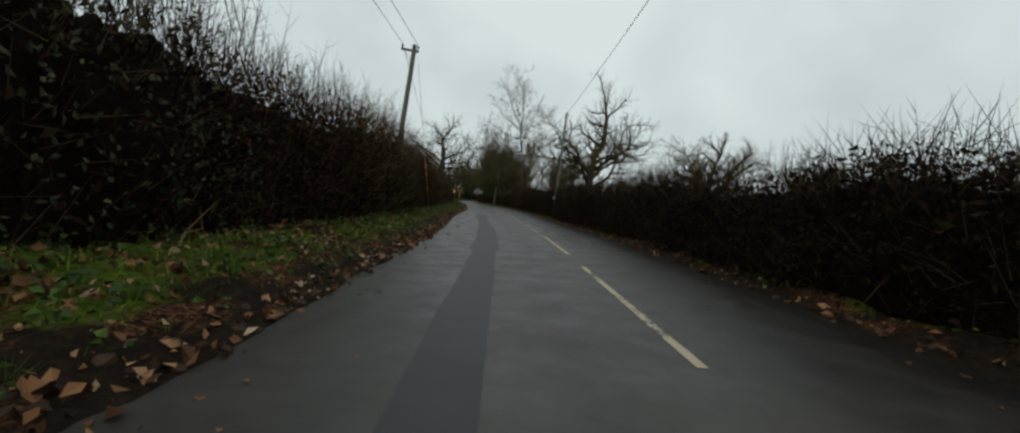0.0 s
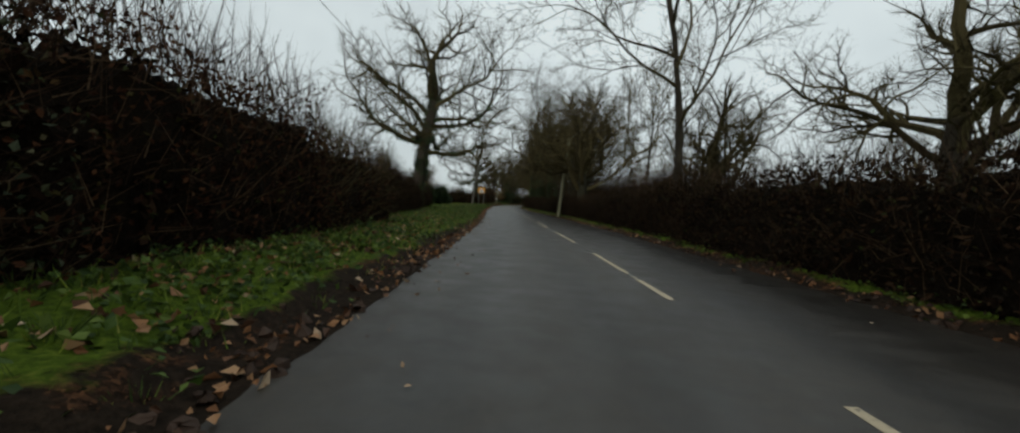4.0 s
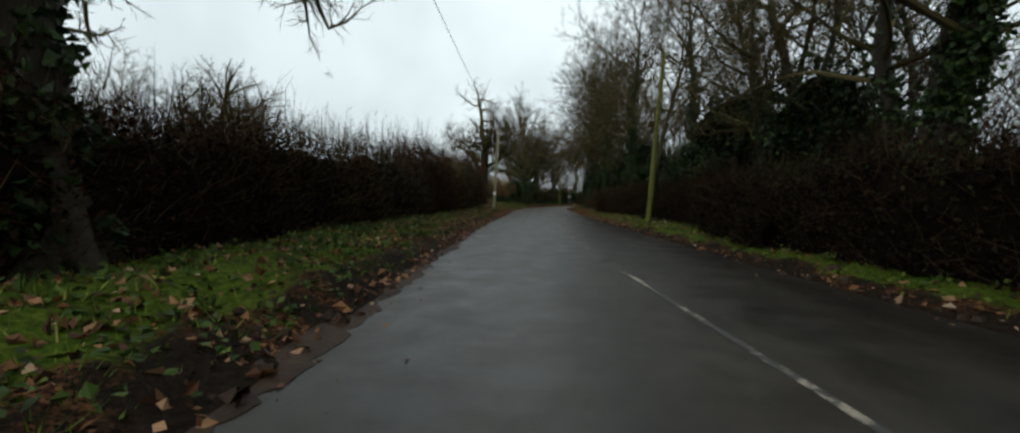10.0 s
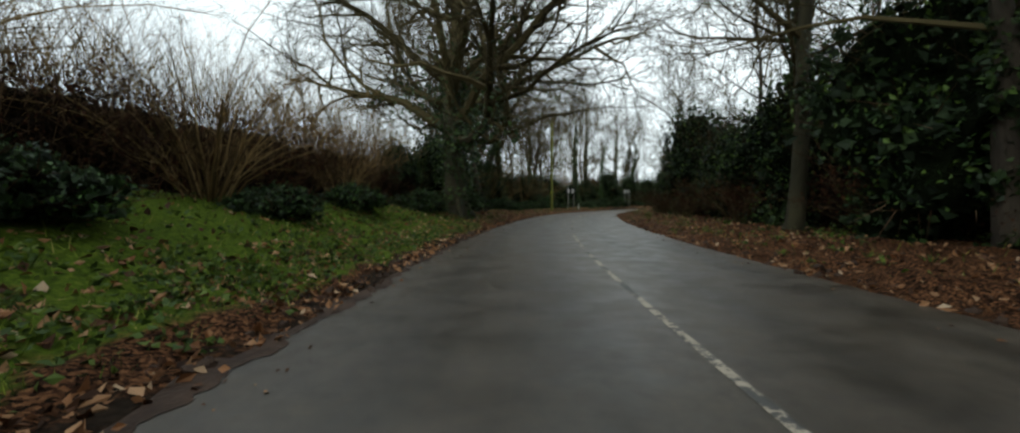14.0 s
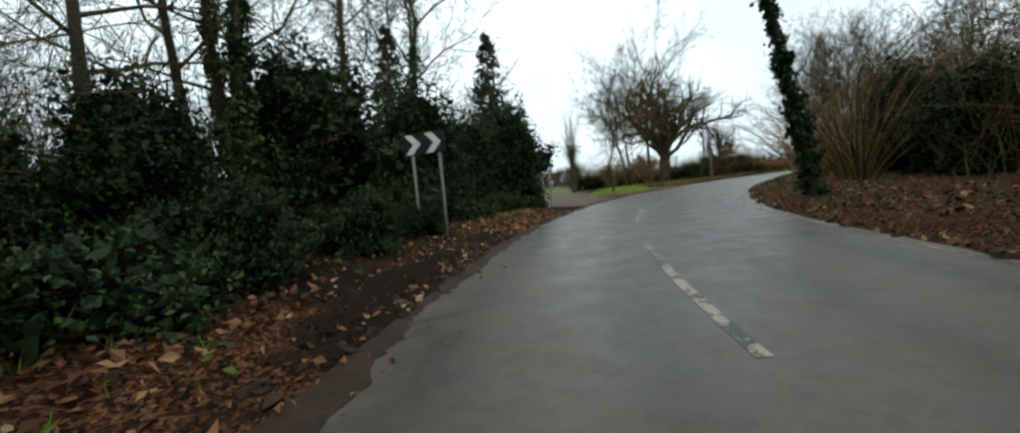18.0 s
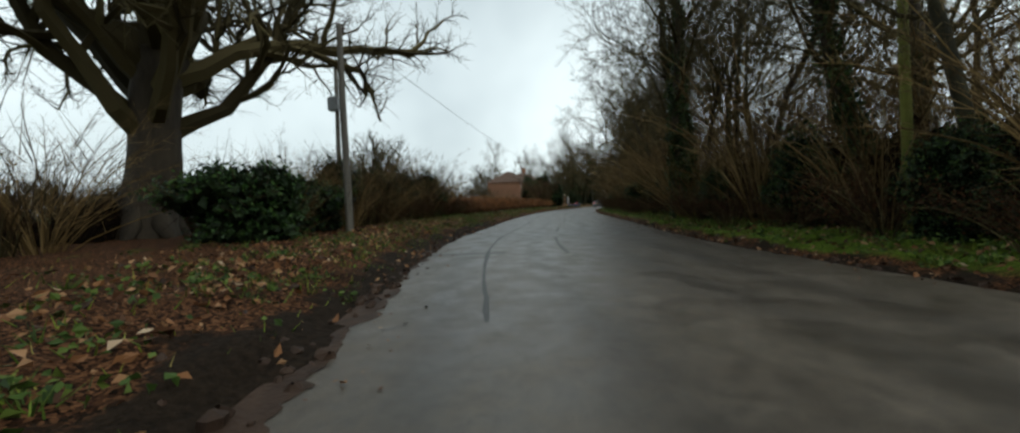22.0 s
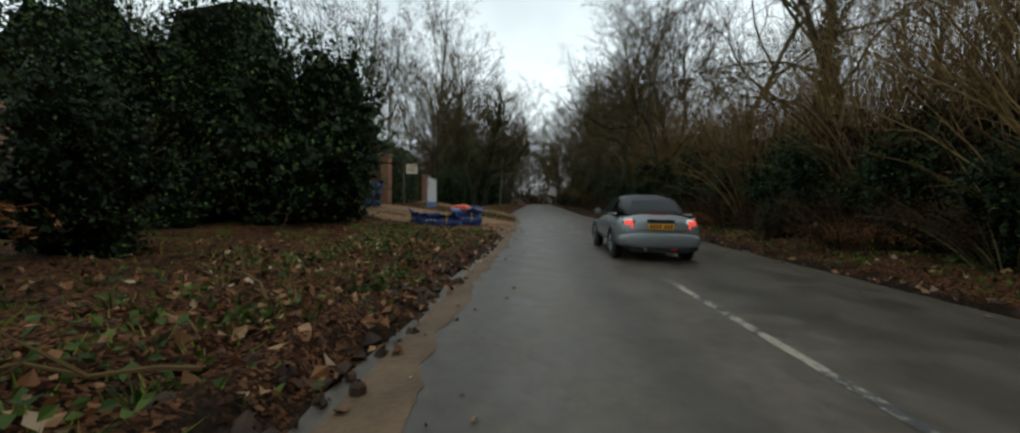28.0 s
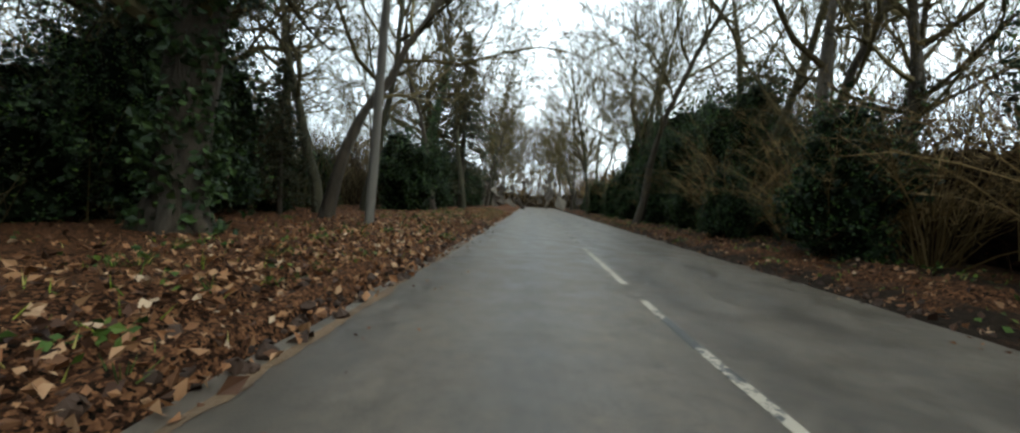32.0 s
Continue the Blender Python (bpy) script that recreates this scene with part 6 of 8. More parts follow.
# clods of turf and soil broken off along the verges' edges
gc = np.random.default_rng(64)
for left in (True, False):
    so = Soup()
    k = 5200 if left else 2600
    s = gc.uniform(20, 480, k)
    og = np.abs(gc.normal(0.35, 0.35, k)) + 0.04
    keep = ~((s > 300) & (s < 331) | (s > 424) & (s < 434) | (s > 440) & (s < 447))
    s, og = s[keep], og[keep]
    x, y = along(s, edge_left(s) - og if left else edge_right(s) + og)
    z = rise(s, og, left)
    for a, b, c_ in zip(x, y, z):
        r = gc.uniform(0.02, 0.085)
        q = gc.normal(0, 0.25 * r, (3, 3))
        so.tube(np.array(((a, b, c_ - r * 0.4), (a, b, c_ + r * 0.25), (a, b, c_ + r * 0.8))) + q, (r * gc.uniform(0.8, 1.2), r * gc.uniform(0.7, 1.1), r * 0.2), 6)
    lone("soil_clods", so, EDGE_MUD, "dark clods of soil and turf along the road edge", "soil", kind="stuff")

# leaves blown onto the asphalt, mostly near its edges
gl_ = np.random.default_rng(88)
k = 2600
s = gl_.uniform(20, 490, k)
inset = np.abs(gl_.normal(0, 0.35, k)) + 0.05
lat = np.where(gl_.random(k) < 0.62, edge_left(s) + inset, edge_right(s) - inset)
x, y = along(s, lat)
so = Soup()
so.leaves(np.stack([x, y, np.full(k, 0.016)], 1), gl_.uniform(0.03, 0.08, k), gl_, 0, 0.6, 0.85)
lone("stray_leaves", so, LITTER, "stray brown leaves blown onto the asphalt", "fallen leaves", kind="stuff")

# loose sticks on the verges
for s, lat, ln, turn, tilt in ((27.5, -6.2, 1.6, 70, 3), (33, -5.4, 1.1, 20, 5), (219, -6.2, 1.3, 80, 2), (346, -5.2, 2.6, 35, 14), (349.5, -5.6, 1.8, 60, 10), (401, -3.9, 1.4, 75, 2), (414, -4.9, 1.5, 50, 5), (412, -4.4, 1.2, 110, 4), (421, -4.6, 2.6, 65, 2), (449, 4.9, 1.3, 20, 40), (352.5, 4.6, 1.9, 170, 55), (291, -7.0, 2.2, 20, 12)):
    so = Soup()
    gs_ = np.random.default_rng(int(s * 10))
    pts = np.array([(0, -ln / 2 + ln * u, 0.04 + 0.08 * ln * math.sin(3.1 * u)) for u in np.linspace(0, 1, 6)]) + gs_.normal(0, 0.03, (6, 3))
    so.tube(pts, np.linspace(0.017, 0.005, 6), 5)
    for j in (2, 3, 4):
        so.tube([pts[j], pts[j] + gs_.normal(0, 0.2, 3) + (0, 0.2, 0.1)], (0.012, 0.0), 4)
    lone("fallen_branch", so, TWIG_TAN, "pale bare fallen branch on the verge", "branch", stand(s, lat, turn, ln * 0.5 * math.sin(radians(tilt))) @ pose(0, 0, 0, tilt), group="fallen branches")


# ---- poles and wires ----
PORCELAIN = plain("brown_porcelain", (0.10, 0.05, 0.03), 0.3)
WHITE = plain("white_paint", (0.72, 0.72, 0.70), 0.45)
BLACK = plain("black_plastic", (0.015, 0.015, 0.016), 0.5)
YELLOW = plain("yellow_sheet", (0.78, 0.34, 0.015), 0.4)
BLUE_BAG = surface("blue_woven_plastic", (0.008, 0.018, 0.085), (0.022, 0.05, 0.2), 3.0, 70.0, 0.45, 0, 0.4, 0.01)
STRAP = plain("yellow_webbing", (0.55, 0.33, 0.03), 0.7)
POLES = {}


def utility_pole(key, s, lat, height, material, label, lean=(0, 0), r=0.13, arm=0.0, turn=0):
    m = stand(s, lat, turn, -0.1, 1.0, (0, 0)) @ pose(0, 0, 0, lean[0], lean[1], 0)
    top = thing("utility_pole", label, "pole", m)
    so = Soup()
    zs = np.linspace(0, height, 7)
    so.tube([(0.01 * math.sin(z), 0, z) for z in zs], r * (1.15 - 0.3 * zs / height), 14)
    so.tube([(0, 0, height - 0.02), (0, 0, height + 0.03), (0, 0, height + 0.06)], (r * 0.9, r * 0.7, 0.0), 14)
    part("pole", so.mesh("pole", material, True), material, top)
    ends = [(0, 0, height - 0.1)]
    if arm:
        part("crossarm", box((arm, 0.09, 0.11), (-arm * 0.25, 0.12, height - 0.25), 0.01), OLD_WOOD, top)
        part("brace", rod((-arm * 0.55, 0.12, height - 0.28), (0, 0.1, height - 0.95), 0.015), STEEL, top)
        ends = []
        for x in (-arm * 0.7, arm * 0.2):
            part("insulator", joined(rod((x, 0.12, height - 0.2), (x, 0.12, height - 0.02), 0.03, 0.05), rod((x, 0.12, height - 0.02), (x, 0.12, height + 0.06), 0.05, 0.02)), PORCELAIN, top)
            ends.append((x, 0.12, height + 0.05))
    else:
        part("insulator", rod((r, 0, height - 0.15), (r + 0.12, 0, height - 0.15), 0.035, 0.05), PORCELAIN, top)
    POLES[key] = [m @ Vector(e) for e in ends]
    return top


def cable(a, b, sag, label="thin black overhead cable between poles", r=0.013):
    so = Soup()
    t = np.linspace(0, 1, 25)
    a, b = np.array(a), np.array(b)
    so.tube(a + (b - a) * t[:, None] - np.array((0, 0, 1.0)) * (4 * sag * t * (1 - t))[:, None], np.full(25, r), 5)
    return lone("overhead_cable", so, WIRE, label, "cable", group="overhead cables")


utility_pole("back", 4, -7.5, 9.0, POLE_WOOD, "grey timber utility pole beside the hedge", (0, 1), arm=0.9)
utility_pole("a", 50.5, -7.0, 8.6, POLE_WOOD, "leaning grey timber pole with a crossarm", (0, 5), arm=0.9)
hedge_pole = utility_pole("b", 61.5, 3.65, 8.6, POLE_WOOD, "leaning dark timber pole in the hedge", (0, 3.2), 0.085)
part("notice", box((0.17, 0.012, 0.24), (-0.12, -0.1, 1.75), 0.004), WHITE, hedge_pole, "small white notice plate")
utility_pole("c", 121.9, 3.45, 7.6, POLE_TAN, "weathered lichen-grey pole leaning over the verge", (0, 5), 0.12)
utility_pole("d", 161.0, -7.0, 9.0, POLE_WOOD, "stout grey timber pole beside the road sign", (0, 7), 0.14)
utility_pole("e", 191.8, 4.4, 8.4, POLE_MOSS, "pale lichen-covered pole leaning from the trees", (0, 4), 0.115)
notice_pole = utility_pole("f", 215.6, -5.8, 8.6, POLE_TAN, "tan timber pole carrying a small notice", (0, 3), 0.13)
part("notice", box((0.24, 0.015, 0.34), (0, -0.16, 1.75), 0.004), WHITE, notice_pole, "small white notice plate")
for z in (1.83, 1.76, 1.69):
    part("printed_line", box((0.16, 0.004, 0.02), (0, -0.170, z)), BLACK, notice_pole)
mossy_pole = utility_pole("g", 270.6, -4.60, 9.0, POLE_MOSS, "timber pole green with algae on the verge", (0, 0.5), 0.115)
part("number_tag", box((0.10, 0.012, 0.10), (0.02, -0.13, 2.0), 0.003), plain("lime_tag", (0.45, 0.55, 0.02), 0.4), mossy_pole, "small lime plastic tag")
utility_pole("h", 342.8, 7.4, 7.5, POLE_MOSS, "thin algae-green pole among the hazels", (0, -2), 0.10)
utility_pole("i", 348.2, -7.7, 7.6, POLE_WOOD, "slim grey timber pole by the bush", (0, -1), 0.12)
utility_pole("k", 441.5, -11.8, 9.2, POLE_WOOD, "grey timber pole behind the garden hedge", (0, 1), 0.12)
utility_pole("l", 470.5, -5.7, 9.0, POLE_WOOD, "tall thin timber pole on the leafy verge", (0, 2.5), 0.12)
far_pole = utility_pole("j", 358.8, -14.1, 10.2, POLE_WOOD, "tall timber pole carrying a grey transformer", (0, 0), 0.14, arm=1.2)
part("transformer_tank", joined(box((0.62, 0.5, 0.85), (0, -0.38, 7.45), 0.06), rod((-0.18, -0.38, 7.85), (-0.18, -0.38, 8.1), 0.05), rod((0.18, -0.38, 7.85), (0.18, -0.38, 8.1), 0.05)), plain("transformer_grey", (0.20, 0.21, 0.22), 0.5), far_pole, "grey oil-filled transformer")
for z in (7.15, 7.7):
    part("bracket", box((0.7, 0.3, 0.06), (0, -0.12, z), 0.01), STEEL, far_pole)
cable(POLES["back"][0], POLES["a"][0], 0.5)
cable(POLES["a"][0], (*along(108, -9.6), 8.6), 0.7)
cable((*along(108, -9.6), 8.6), POLES["d"][0], 0.4)
cable(POLES["back"][1], POLES["a"][1], 0.5)
cable(POLES["b"][0], (*along(6, 1.4), 8.8), 0.6)
cable(POLES["b"][0], POLES["c"][0], 0.8)
cable(POLES["c"][0], POLES["e"][0], 0.9)
cable(POLES["d"][0], POLES["f"][0], 0.7)
cable(POLES["f"][0], POLES["g"][0], 0.7)
cable(POLES["i"][0], POLES["k"][0], 1.3)
cable(POLES["j"][0], POLES["i"][0], 0.2)
cable(POLES["k"][0], POLES["l"][0], 0.4)
stay = thing("stay_wire", "steel pole stay with a yellow guard", "stay wire")
foot, head = Vector((*along(53.4, -5.25), 0.2)), POLES["a"][1] - Vector((0, 0, 0.6))
part("strand", rod(foot, head, 0.011, sides=6), STEEL, stay)
for u in (0.16, 0.21, 0.26, 0.31):
    part("guard", rod(foot.lerp(head, u), foot.lerp(head, u + 0.028), 0.035), YELLOW, stay, "yellow plastic guard")

# ---- road signs ----
bend = thing("road_sign", "yellow-backed double bend warning sign on posts", "road sign", stand(161.1, -5.3, 4, 0))
for x in (-0.45, 0.45):
    part("post", rod((x, 0, -0.1), (x, 0, 2.95), 0.045), POST_GREY, bend, "weathered grey steel post")
    part("post_sleeve", rod((x, 0, -0.05), (x, 0, 0.22), 0.06), BLACK, bend)
part("backing_board", box((1.22, 0.03, 1.02), (0, -0.07, 2.78), 0.012), YELLOW, bend, "bright yellow backing board")
tri_bm = bmesh.new()
tri_bm.faces.new([tri_bm.verts.new(v) for v in ((-0.50, -0.090, 2.36), (0.50, -0.090, 2.36), (0, -0.090, 3.24))])
part("triangle_plate", tri_bm, plain("faded_white_plate", (0.62, 0.64, 0.62), 0.4), bend, "faded white triangle")
zz = Soup()
for a, b in (((-0.14, 2.46), (-0.14, 2.62)), ((-0.14, 2.62), (-0.10, 2.68)), ((-0.10, 2.68), (0.08, 2.52)), ((0.08, 2.52), (0.13, 2.57)), ((0.13, 2.57), (0.13, 2.76))):
    a, b = np.array(a), np.array(b)
    d = (b - a) / np.linalg.norm(b - a)
    n2 = np.array((d[1], -d[0])) * 0.036
    a, b = a - d * 0.02, b + d * 0.02
    zz.add([(q[0], -0.094, q[1]) for q in (a + n2, b + n2, b - n2, a - n2)], [(0, 1, 2), (0, 2, 3)])
part("bend_symbol", zz, BLACK, bend, "black double bend arrow")


def chevron_sign(s, lat, turn, label):
    top = thing("chevron_sign", label, "road sign", stand(s, lat, turn))
    for x in (-0.36, 0.36):
        part("post", rod((x, 0, -0.1), (x, 0, 2.0), 0.035), POST_GREY, top, "grey steel post")
    part("board", box((1.12, 0.025, 0.50), (0, -0.05, 2.2), 0.01), BLACK, top, "black sign board")
    for x in (-0.50, 0.04):
        bm = bmesh.new()
        bm.faces.new([bm.verts.new((x + u, -0.067, 2.2 + w)) for u, w in ((0, -0.23), (0.20, -0.23), (0.43, 0), (0.20, 0.23), (0, 0.23), (0.22, 0))])
        part("chevron", bm, WHITE, top, "white chevron arrow")


chevron_sign(275.2, -4.3, -8, "black and white chevron sign on two posts")
chevron_sign(290.2, -5.0, -6, "second black and white chevron sign on posts")
mark = thing("marker_post", "short white roadside marker post in brambles", "marker post", stand(277.4, -4.4, 10))
part("post", box((0.10, 0.06, 0.7), (0, 0, 0.33), 0.01), WHITE, mark)
part("band", box((0.104, 0.064, 0.10), (0, 0, 0.52), 0.01), BLACK, mark)
chevron_sign(304.3, -6.75, 78, "black chevron board seen from its edge, on posts")

# ---- field gate ----
for s, lat in ((161.7, -15.6), (165.7, -16.7)):
    gate = thing("field_gate", "seven-bar galvanised steel field gate, closed", "gate", pose(*along(s, lat), ground_at(*along(s, lat)) - 0.05, 0, 0, bearing(163) - 74.5), group="field gates")
    for k in range(7):
        part("bar", rod((-1.95, 0, 0.22 + k * 0.165), (1.95, 0, 0.22 + k * 0.165), 0.022), STEEL, gate)
    for x in (-1.95, -0.65, 0.65, 1.95):
        part("upright", rod((x, 0.0, 0.18), (x, 0.0, 1.25), 0.024), STEEL, gate)
    part("gate_post", rod((-2.1, 0, -0.2), (-2.1, 0, 1.5), 0.10), OLD_WOOD, gate, "round dark timber gate post")

# ---- side track, island and its posts ----
so = Soup()
cell, pts = {}, []


def in_track(s, lat):
    d = edge_left(s) - lat
    if d < 0.35:
        return False
    mouth = 302.5 + 0.25 * d < s < 329.5 - 0.42 * d and d < 14
    back = -21 < lat < -10.4 and 302 + 0.35 * abs(lat + 18) < s < 325 - 0.3 * abs(lat + 14)
    return mouth or back


for i, s in enumerate(np.arange(298, 334, 0.35)):
    for j, lat in enumerate(np.arange(-27, -2.6, 0.35)):
        if in_track(s + wobble(lat * 3, 21, 0.4), lat + wobble(s * 3, 22, 0.3)):
            cell[i, j] = (s, lat)
for (i, j), (s, lat) in cell.items():
    q = [(*along(s + a, lat + b), 0.007 + 0.003 * noise.noise(Vector((s + a, lat + b, 0)))) for a, b in ((0, 0), (0.35, 0), (0.35, 0.35), (0, 0.35))]
    so.add(q, [(0, 2, 1), (0, 3, 2)])
lone("side_track", so, TRACK, "muddy grey track looping off the lane", "track", kind="structure")
isle = bmesh.new()
bmesh.ops.create_icosphere(isle, subdivisions=4, radius=1.0)
for v in isle.verts:
    k = 1 + 0.12 * noise.noise(v.co * 2.5)
    v.co = Vector((v.co.x * 2.1 * k, v.co.y * 4.4 * k, max(v.co.z, -0.2) * 0.40))
for f in isle.faces:
    f.smooth = True
island = lone("grass_island", isle, surface("island_turf", (0.06, 0.11, 0.012), (0.15, 0.22, 0.035), 2.0, 30.0, 0.9, 0, 1.0, 0.05), "small raised green grass island by the track", "grass", pose(*along(320.2, -7.7), 0.0, 0, 0, bearing(320.2) - 6))
so = Soup()
gg = np.random.default_rng(31)
k = 7000
a, r = gg.uniform(0, 6.283, k), np.sqrt(gg.uniform(0, 0.93, k))
q = np.stack([2.0 * r * np.cos(a), 4.3 * r * np.sin(a), 0.39 * np.sqrt(1 - r ** 2) - 0.01], 1)
so.sticks(q, gg.normal(0, 0.5, (k, 3)) + (0, 0, 1), gg.uniform(0.08, 0.26, k), 0.010, gg)
lone("grass", so, leafy("fresh_grass", ((0.0, (0.05, 0.10, 0.008)), (0.5, (0.15, 0.24, 0.015)), (1.0, (0.28, 0.36, 0.04))), 0.6), "fresh green grass on the small island", "grass", island.matrix_world.copy(), kind="stuff")
for s, lat, h in ((316.4, -6.85, 1.0), (321.6, -13.4, 0.75), (321.9, -12.5, 0.5), (305.5, -13.5, 0.45), (314.0, -15.5, 0.5)):
    post = thing("timber_bollard", "squat dark weathered timber post in grass", "bollard", stand(s, lat, 10 * s, 0.12) @ pose(0, 0, 0, 3, -4, 0), group="timber bollards")
    part("post", box((0.19, 0.19, h), (0, 0, h / 2 - 0.05), 0.02), BARK, post)
    part("cap", box((0.196, 0.196, 0.03), (0, 0, h - 0.04), 0.012), BARK, post)
so = Soup()
gt = np.random.default_rng(47)
k = 2600
s_ = gt.uniform(309, 329, k)
l_at = edge_left(s_) - np.abs(gt.normal(0, 1.5, k)) - 0.1
x_, y_ = along(s_, l_at)
so.leaves(np.stack([x_, y_, np.full(k, 0.03)], 1), gt.uniform(0.05, 0.12, k), gt, 0, 0.65, 0.7)
lone("trodden_litter", so, LITTER, "wet leaves trodden into the track's mud", "fallen leaves", kind="stuff")
grate = thing("drain_cover", "rusty iron drain cover in the road edge", "drain", pose(*along(317.6, -3.15), 0.006, 0, 0, bearing(317.6)))
for k in range(8):
    part("bar", box((0.50, 0.035, 0.012), (0, -0.28 + 0.08 * k, 0.006), 0.003), plain("rusty_iron", (0.07, 0.04, 0.025), 0.7, 0.3), grate)
for x in (-0.27, 0.27):
    part("rim", box((0.04, 0.66, 0.014), (x, 0, 0.006), 0.003), plain("iron_rim", (0.06, 0.045, 0.035), 0.7, 0.3), grate)

# ---- bench and stumps on the right verge ----
bench_stone = surface("pale_stone", (0.30, 0.29, 0.25), (0.52, 0.50, 0.44), 3.0, 40.0, 0.8, 0, 0.4, 0.01)
bench = thing("stone_bench", "low pale stone bench with two square blocks", "bench", stand(334.0, 8.4, 12))
part("slab", box((0.55, 2.4, 0.10), (0, 0, 0.46), 0.02), bench_stone, bench)
for y in (-0.85, 0.85):
    part("support", box((0.45, 0.22, 0.42), (0, y, 0.20), 0.02), bench_stone, bench)
for y in (-0.35, 0.25):
    part("block", box((0.16, 0.40, 0.28), (0.1, y, 0.65), 0.015), bench_stone, bench)
for s, lat, h, w in ((325.5, 7.4, 0.5, 0.16), (326.6, 8.3, 0.42, 0.12)):
    lone("stump", box((w, w, h), (0, 0, h / 2 - 0.05), 0.02), POST_GREY if h > 0.45 else plain("yellow_marker", (0.5, 0.4, 0.05), 0.5), "short pale marker stump on the leafy bank", "stump", stand(s, lat, 15), group="verge stumps")

# ---- the grey convertible ----
PAINTWORK = surface("grey_car_paint", (0.20, 0.215, 0.215), (0.24, 0.255, 0.255), 2.0, 300.0, 0.28, 0.35, 0.0, 0.001, None, 0.6)
GLASS = plain("tinted_glass", (0.04, 0.05, 0.055), 0.06, 0.0, 0.9)
CHROME = plain("chrome", (0.6, 0.6, 0.6), 0.15, 1.0)
RED_LENS = plain("red_lens", (0.55, 0.03, 0.025), 0.2)
LIT, *_, lp_ = nodes_of("lit_tail_lens")
lp_.inputs["Base Color"].default_value, lp_.inputs["Emission Color"].default_value, lp_.inputs["Emission Strength"].default_value = (0.6, 0.05, 0.04, 1), (1.0, 0.10, 0.07, 1), 0.7


def loft(stations, sides=28, power=3.2):
    """A closed shell through rows of y, half width, bottom, top, and roof lean-in."""
    so = Soup()
    rings = []
    ang = np.arange(sides) * 2 * np.pi / sides
    for y, w, z0, z1, lean in stations:
        c, s = np.cos(ang), np.sin(ang)
        x = np.sign(c) * np.abs(c) ** (2 / power)
        z = np.sign(s) * np.abs(s) ** (2 / power)
        zz_ = (z0 + z1) / 2 + z * (z1 - z0) / 2
        up = np.clip((zz_ - z0) / (z1 - z0), 0, 1)
        rings.append(np.stack([x * w * (1 - lean * up ** 2), np.full(sides, y), zz_], 1))
    v = np.concatenate(rings + [rings[0].mean(0)[None], rings[-1].mean(0)[None]])
    f, n, j = [], len(rings), np.arange(sides)
    jn = (j + 1) % sides
    for i in range(n - 1):
        f += [np.stack([i * sides + j, i * sides + jn, (i + 1) * sides + jn], 1), np.stack([i * sides + j, (i + 1) * sides + jn, (i + 1) * sides + j], 1)]
    f.append(np.stack([jn, j, np.full(sides, n * sides)], 1))
    f.append(np.stack([(n - 1) * sides + j, (n - 1) * sides + jn, np.full(sides, n * sides + 1)], 1))
    so.add(v, np.concatenate(f))
    return so


car = thing("car", "silver-grey convertible car with black soft top", "car", pose(*along(418.8, 0.6), 0.0, 0, 0, bearing(421) - 1))
part("body", loft(((0.0, 0.70, 0.42, 0.80, 0.02), (0.05, 0.79, 0.34, 0.90, 0.03), (0.16, 0.84, 0.27, 0.965, 0.05), (0.40, 0.863, 0.22, 0.985, 0.07), (0.9, 0.865, 0.20, 0.975, 0.07), (1.8, 0.865, 0.20, 0.96, 0.07), (2.5, 0.863, 0.20, 0.95, 0.08), (2.95, 0.862, 0.20, 0.93, 0.10), (3.45, 0.85, 0.22, 0.86, 0.13), (3.70, 0.80, 0.26, 0.78, 0.14), (3.82, 0.70, 0.32, 0.68, 0.10))).mesh("body", PAINTWORK, True), PAINTWORK, car)
part("soft_top", loft(((0.42, 0.60, 0.93, 1.02, 0.1), (0.62, 0.66, 0.93, 1.20, 0.16), (0.95, 0.69, 0.93, 1.36, 0.20), (1.4, 0.69, 0.93, 1.41, 0.20), (1.95, 0.68, 0.93, 1.40, 0.20), (2.30, 0.66, 0.93, 1.33, 0.20)), 24, 3.4).mesh("soft_top", BLACK, True), surface("black_canvas", (0.012, 0.013, 0.016), (0.022, 0.023, 0.028), 4.0, 200.0, 0.9), car, "black canvas hood")
bm = bmesh.new()
bm.faces.new([bm.verts.new(v) for v in ((-0.50, 0.505, 1.055), (0.50, 0.505, 1.055), (0.43, 0.70, 1.265), (-0.43, 0.70, 1.265))])
bmesh.ops.solidify(bm, geom=bm.faces[:], thickness=0.02)
bmesh.ops.translate(bm, verts=bm.verts, vec=(0, -0.03, 0.01))
part("rear_window", bm, GLASS, car, "dark glossy rear window")
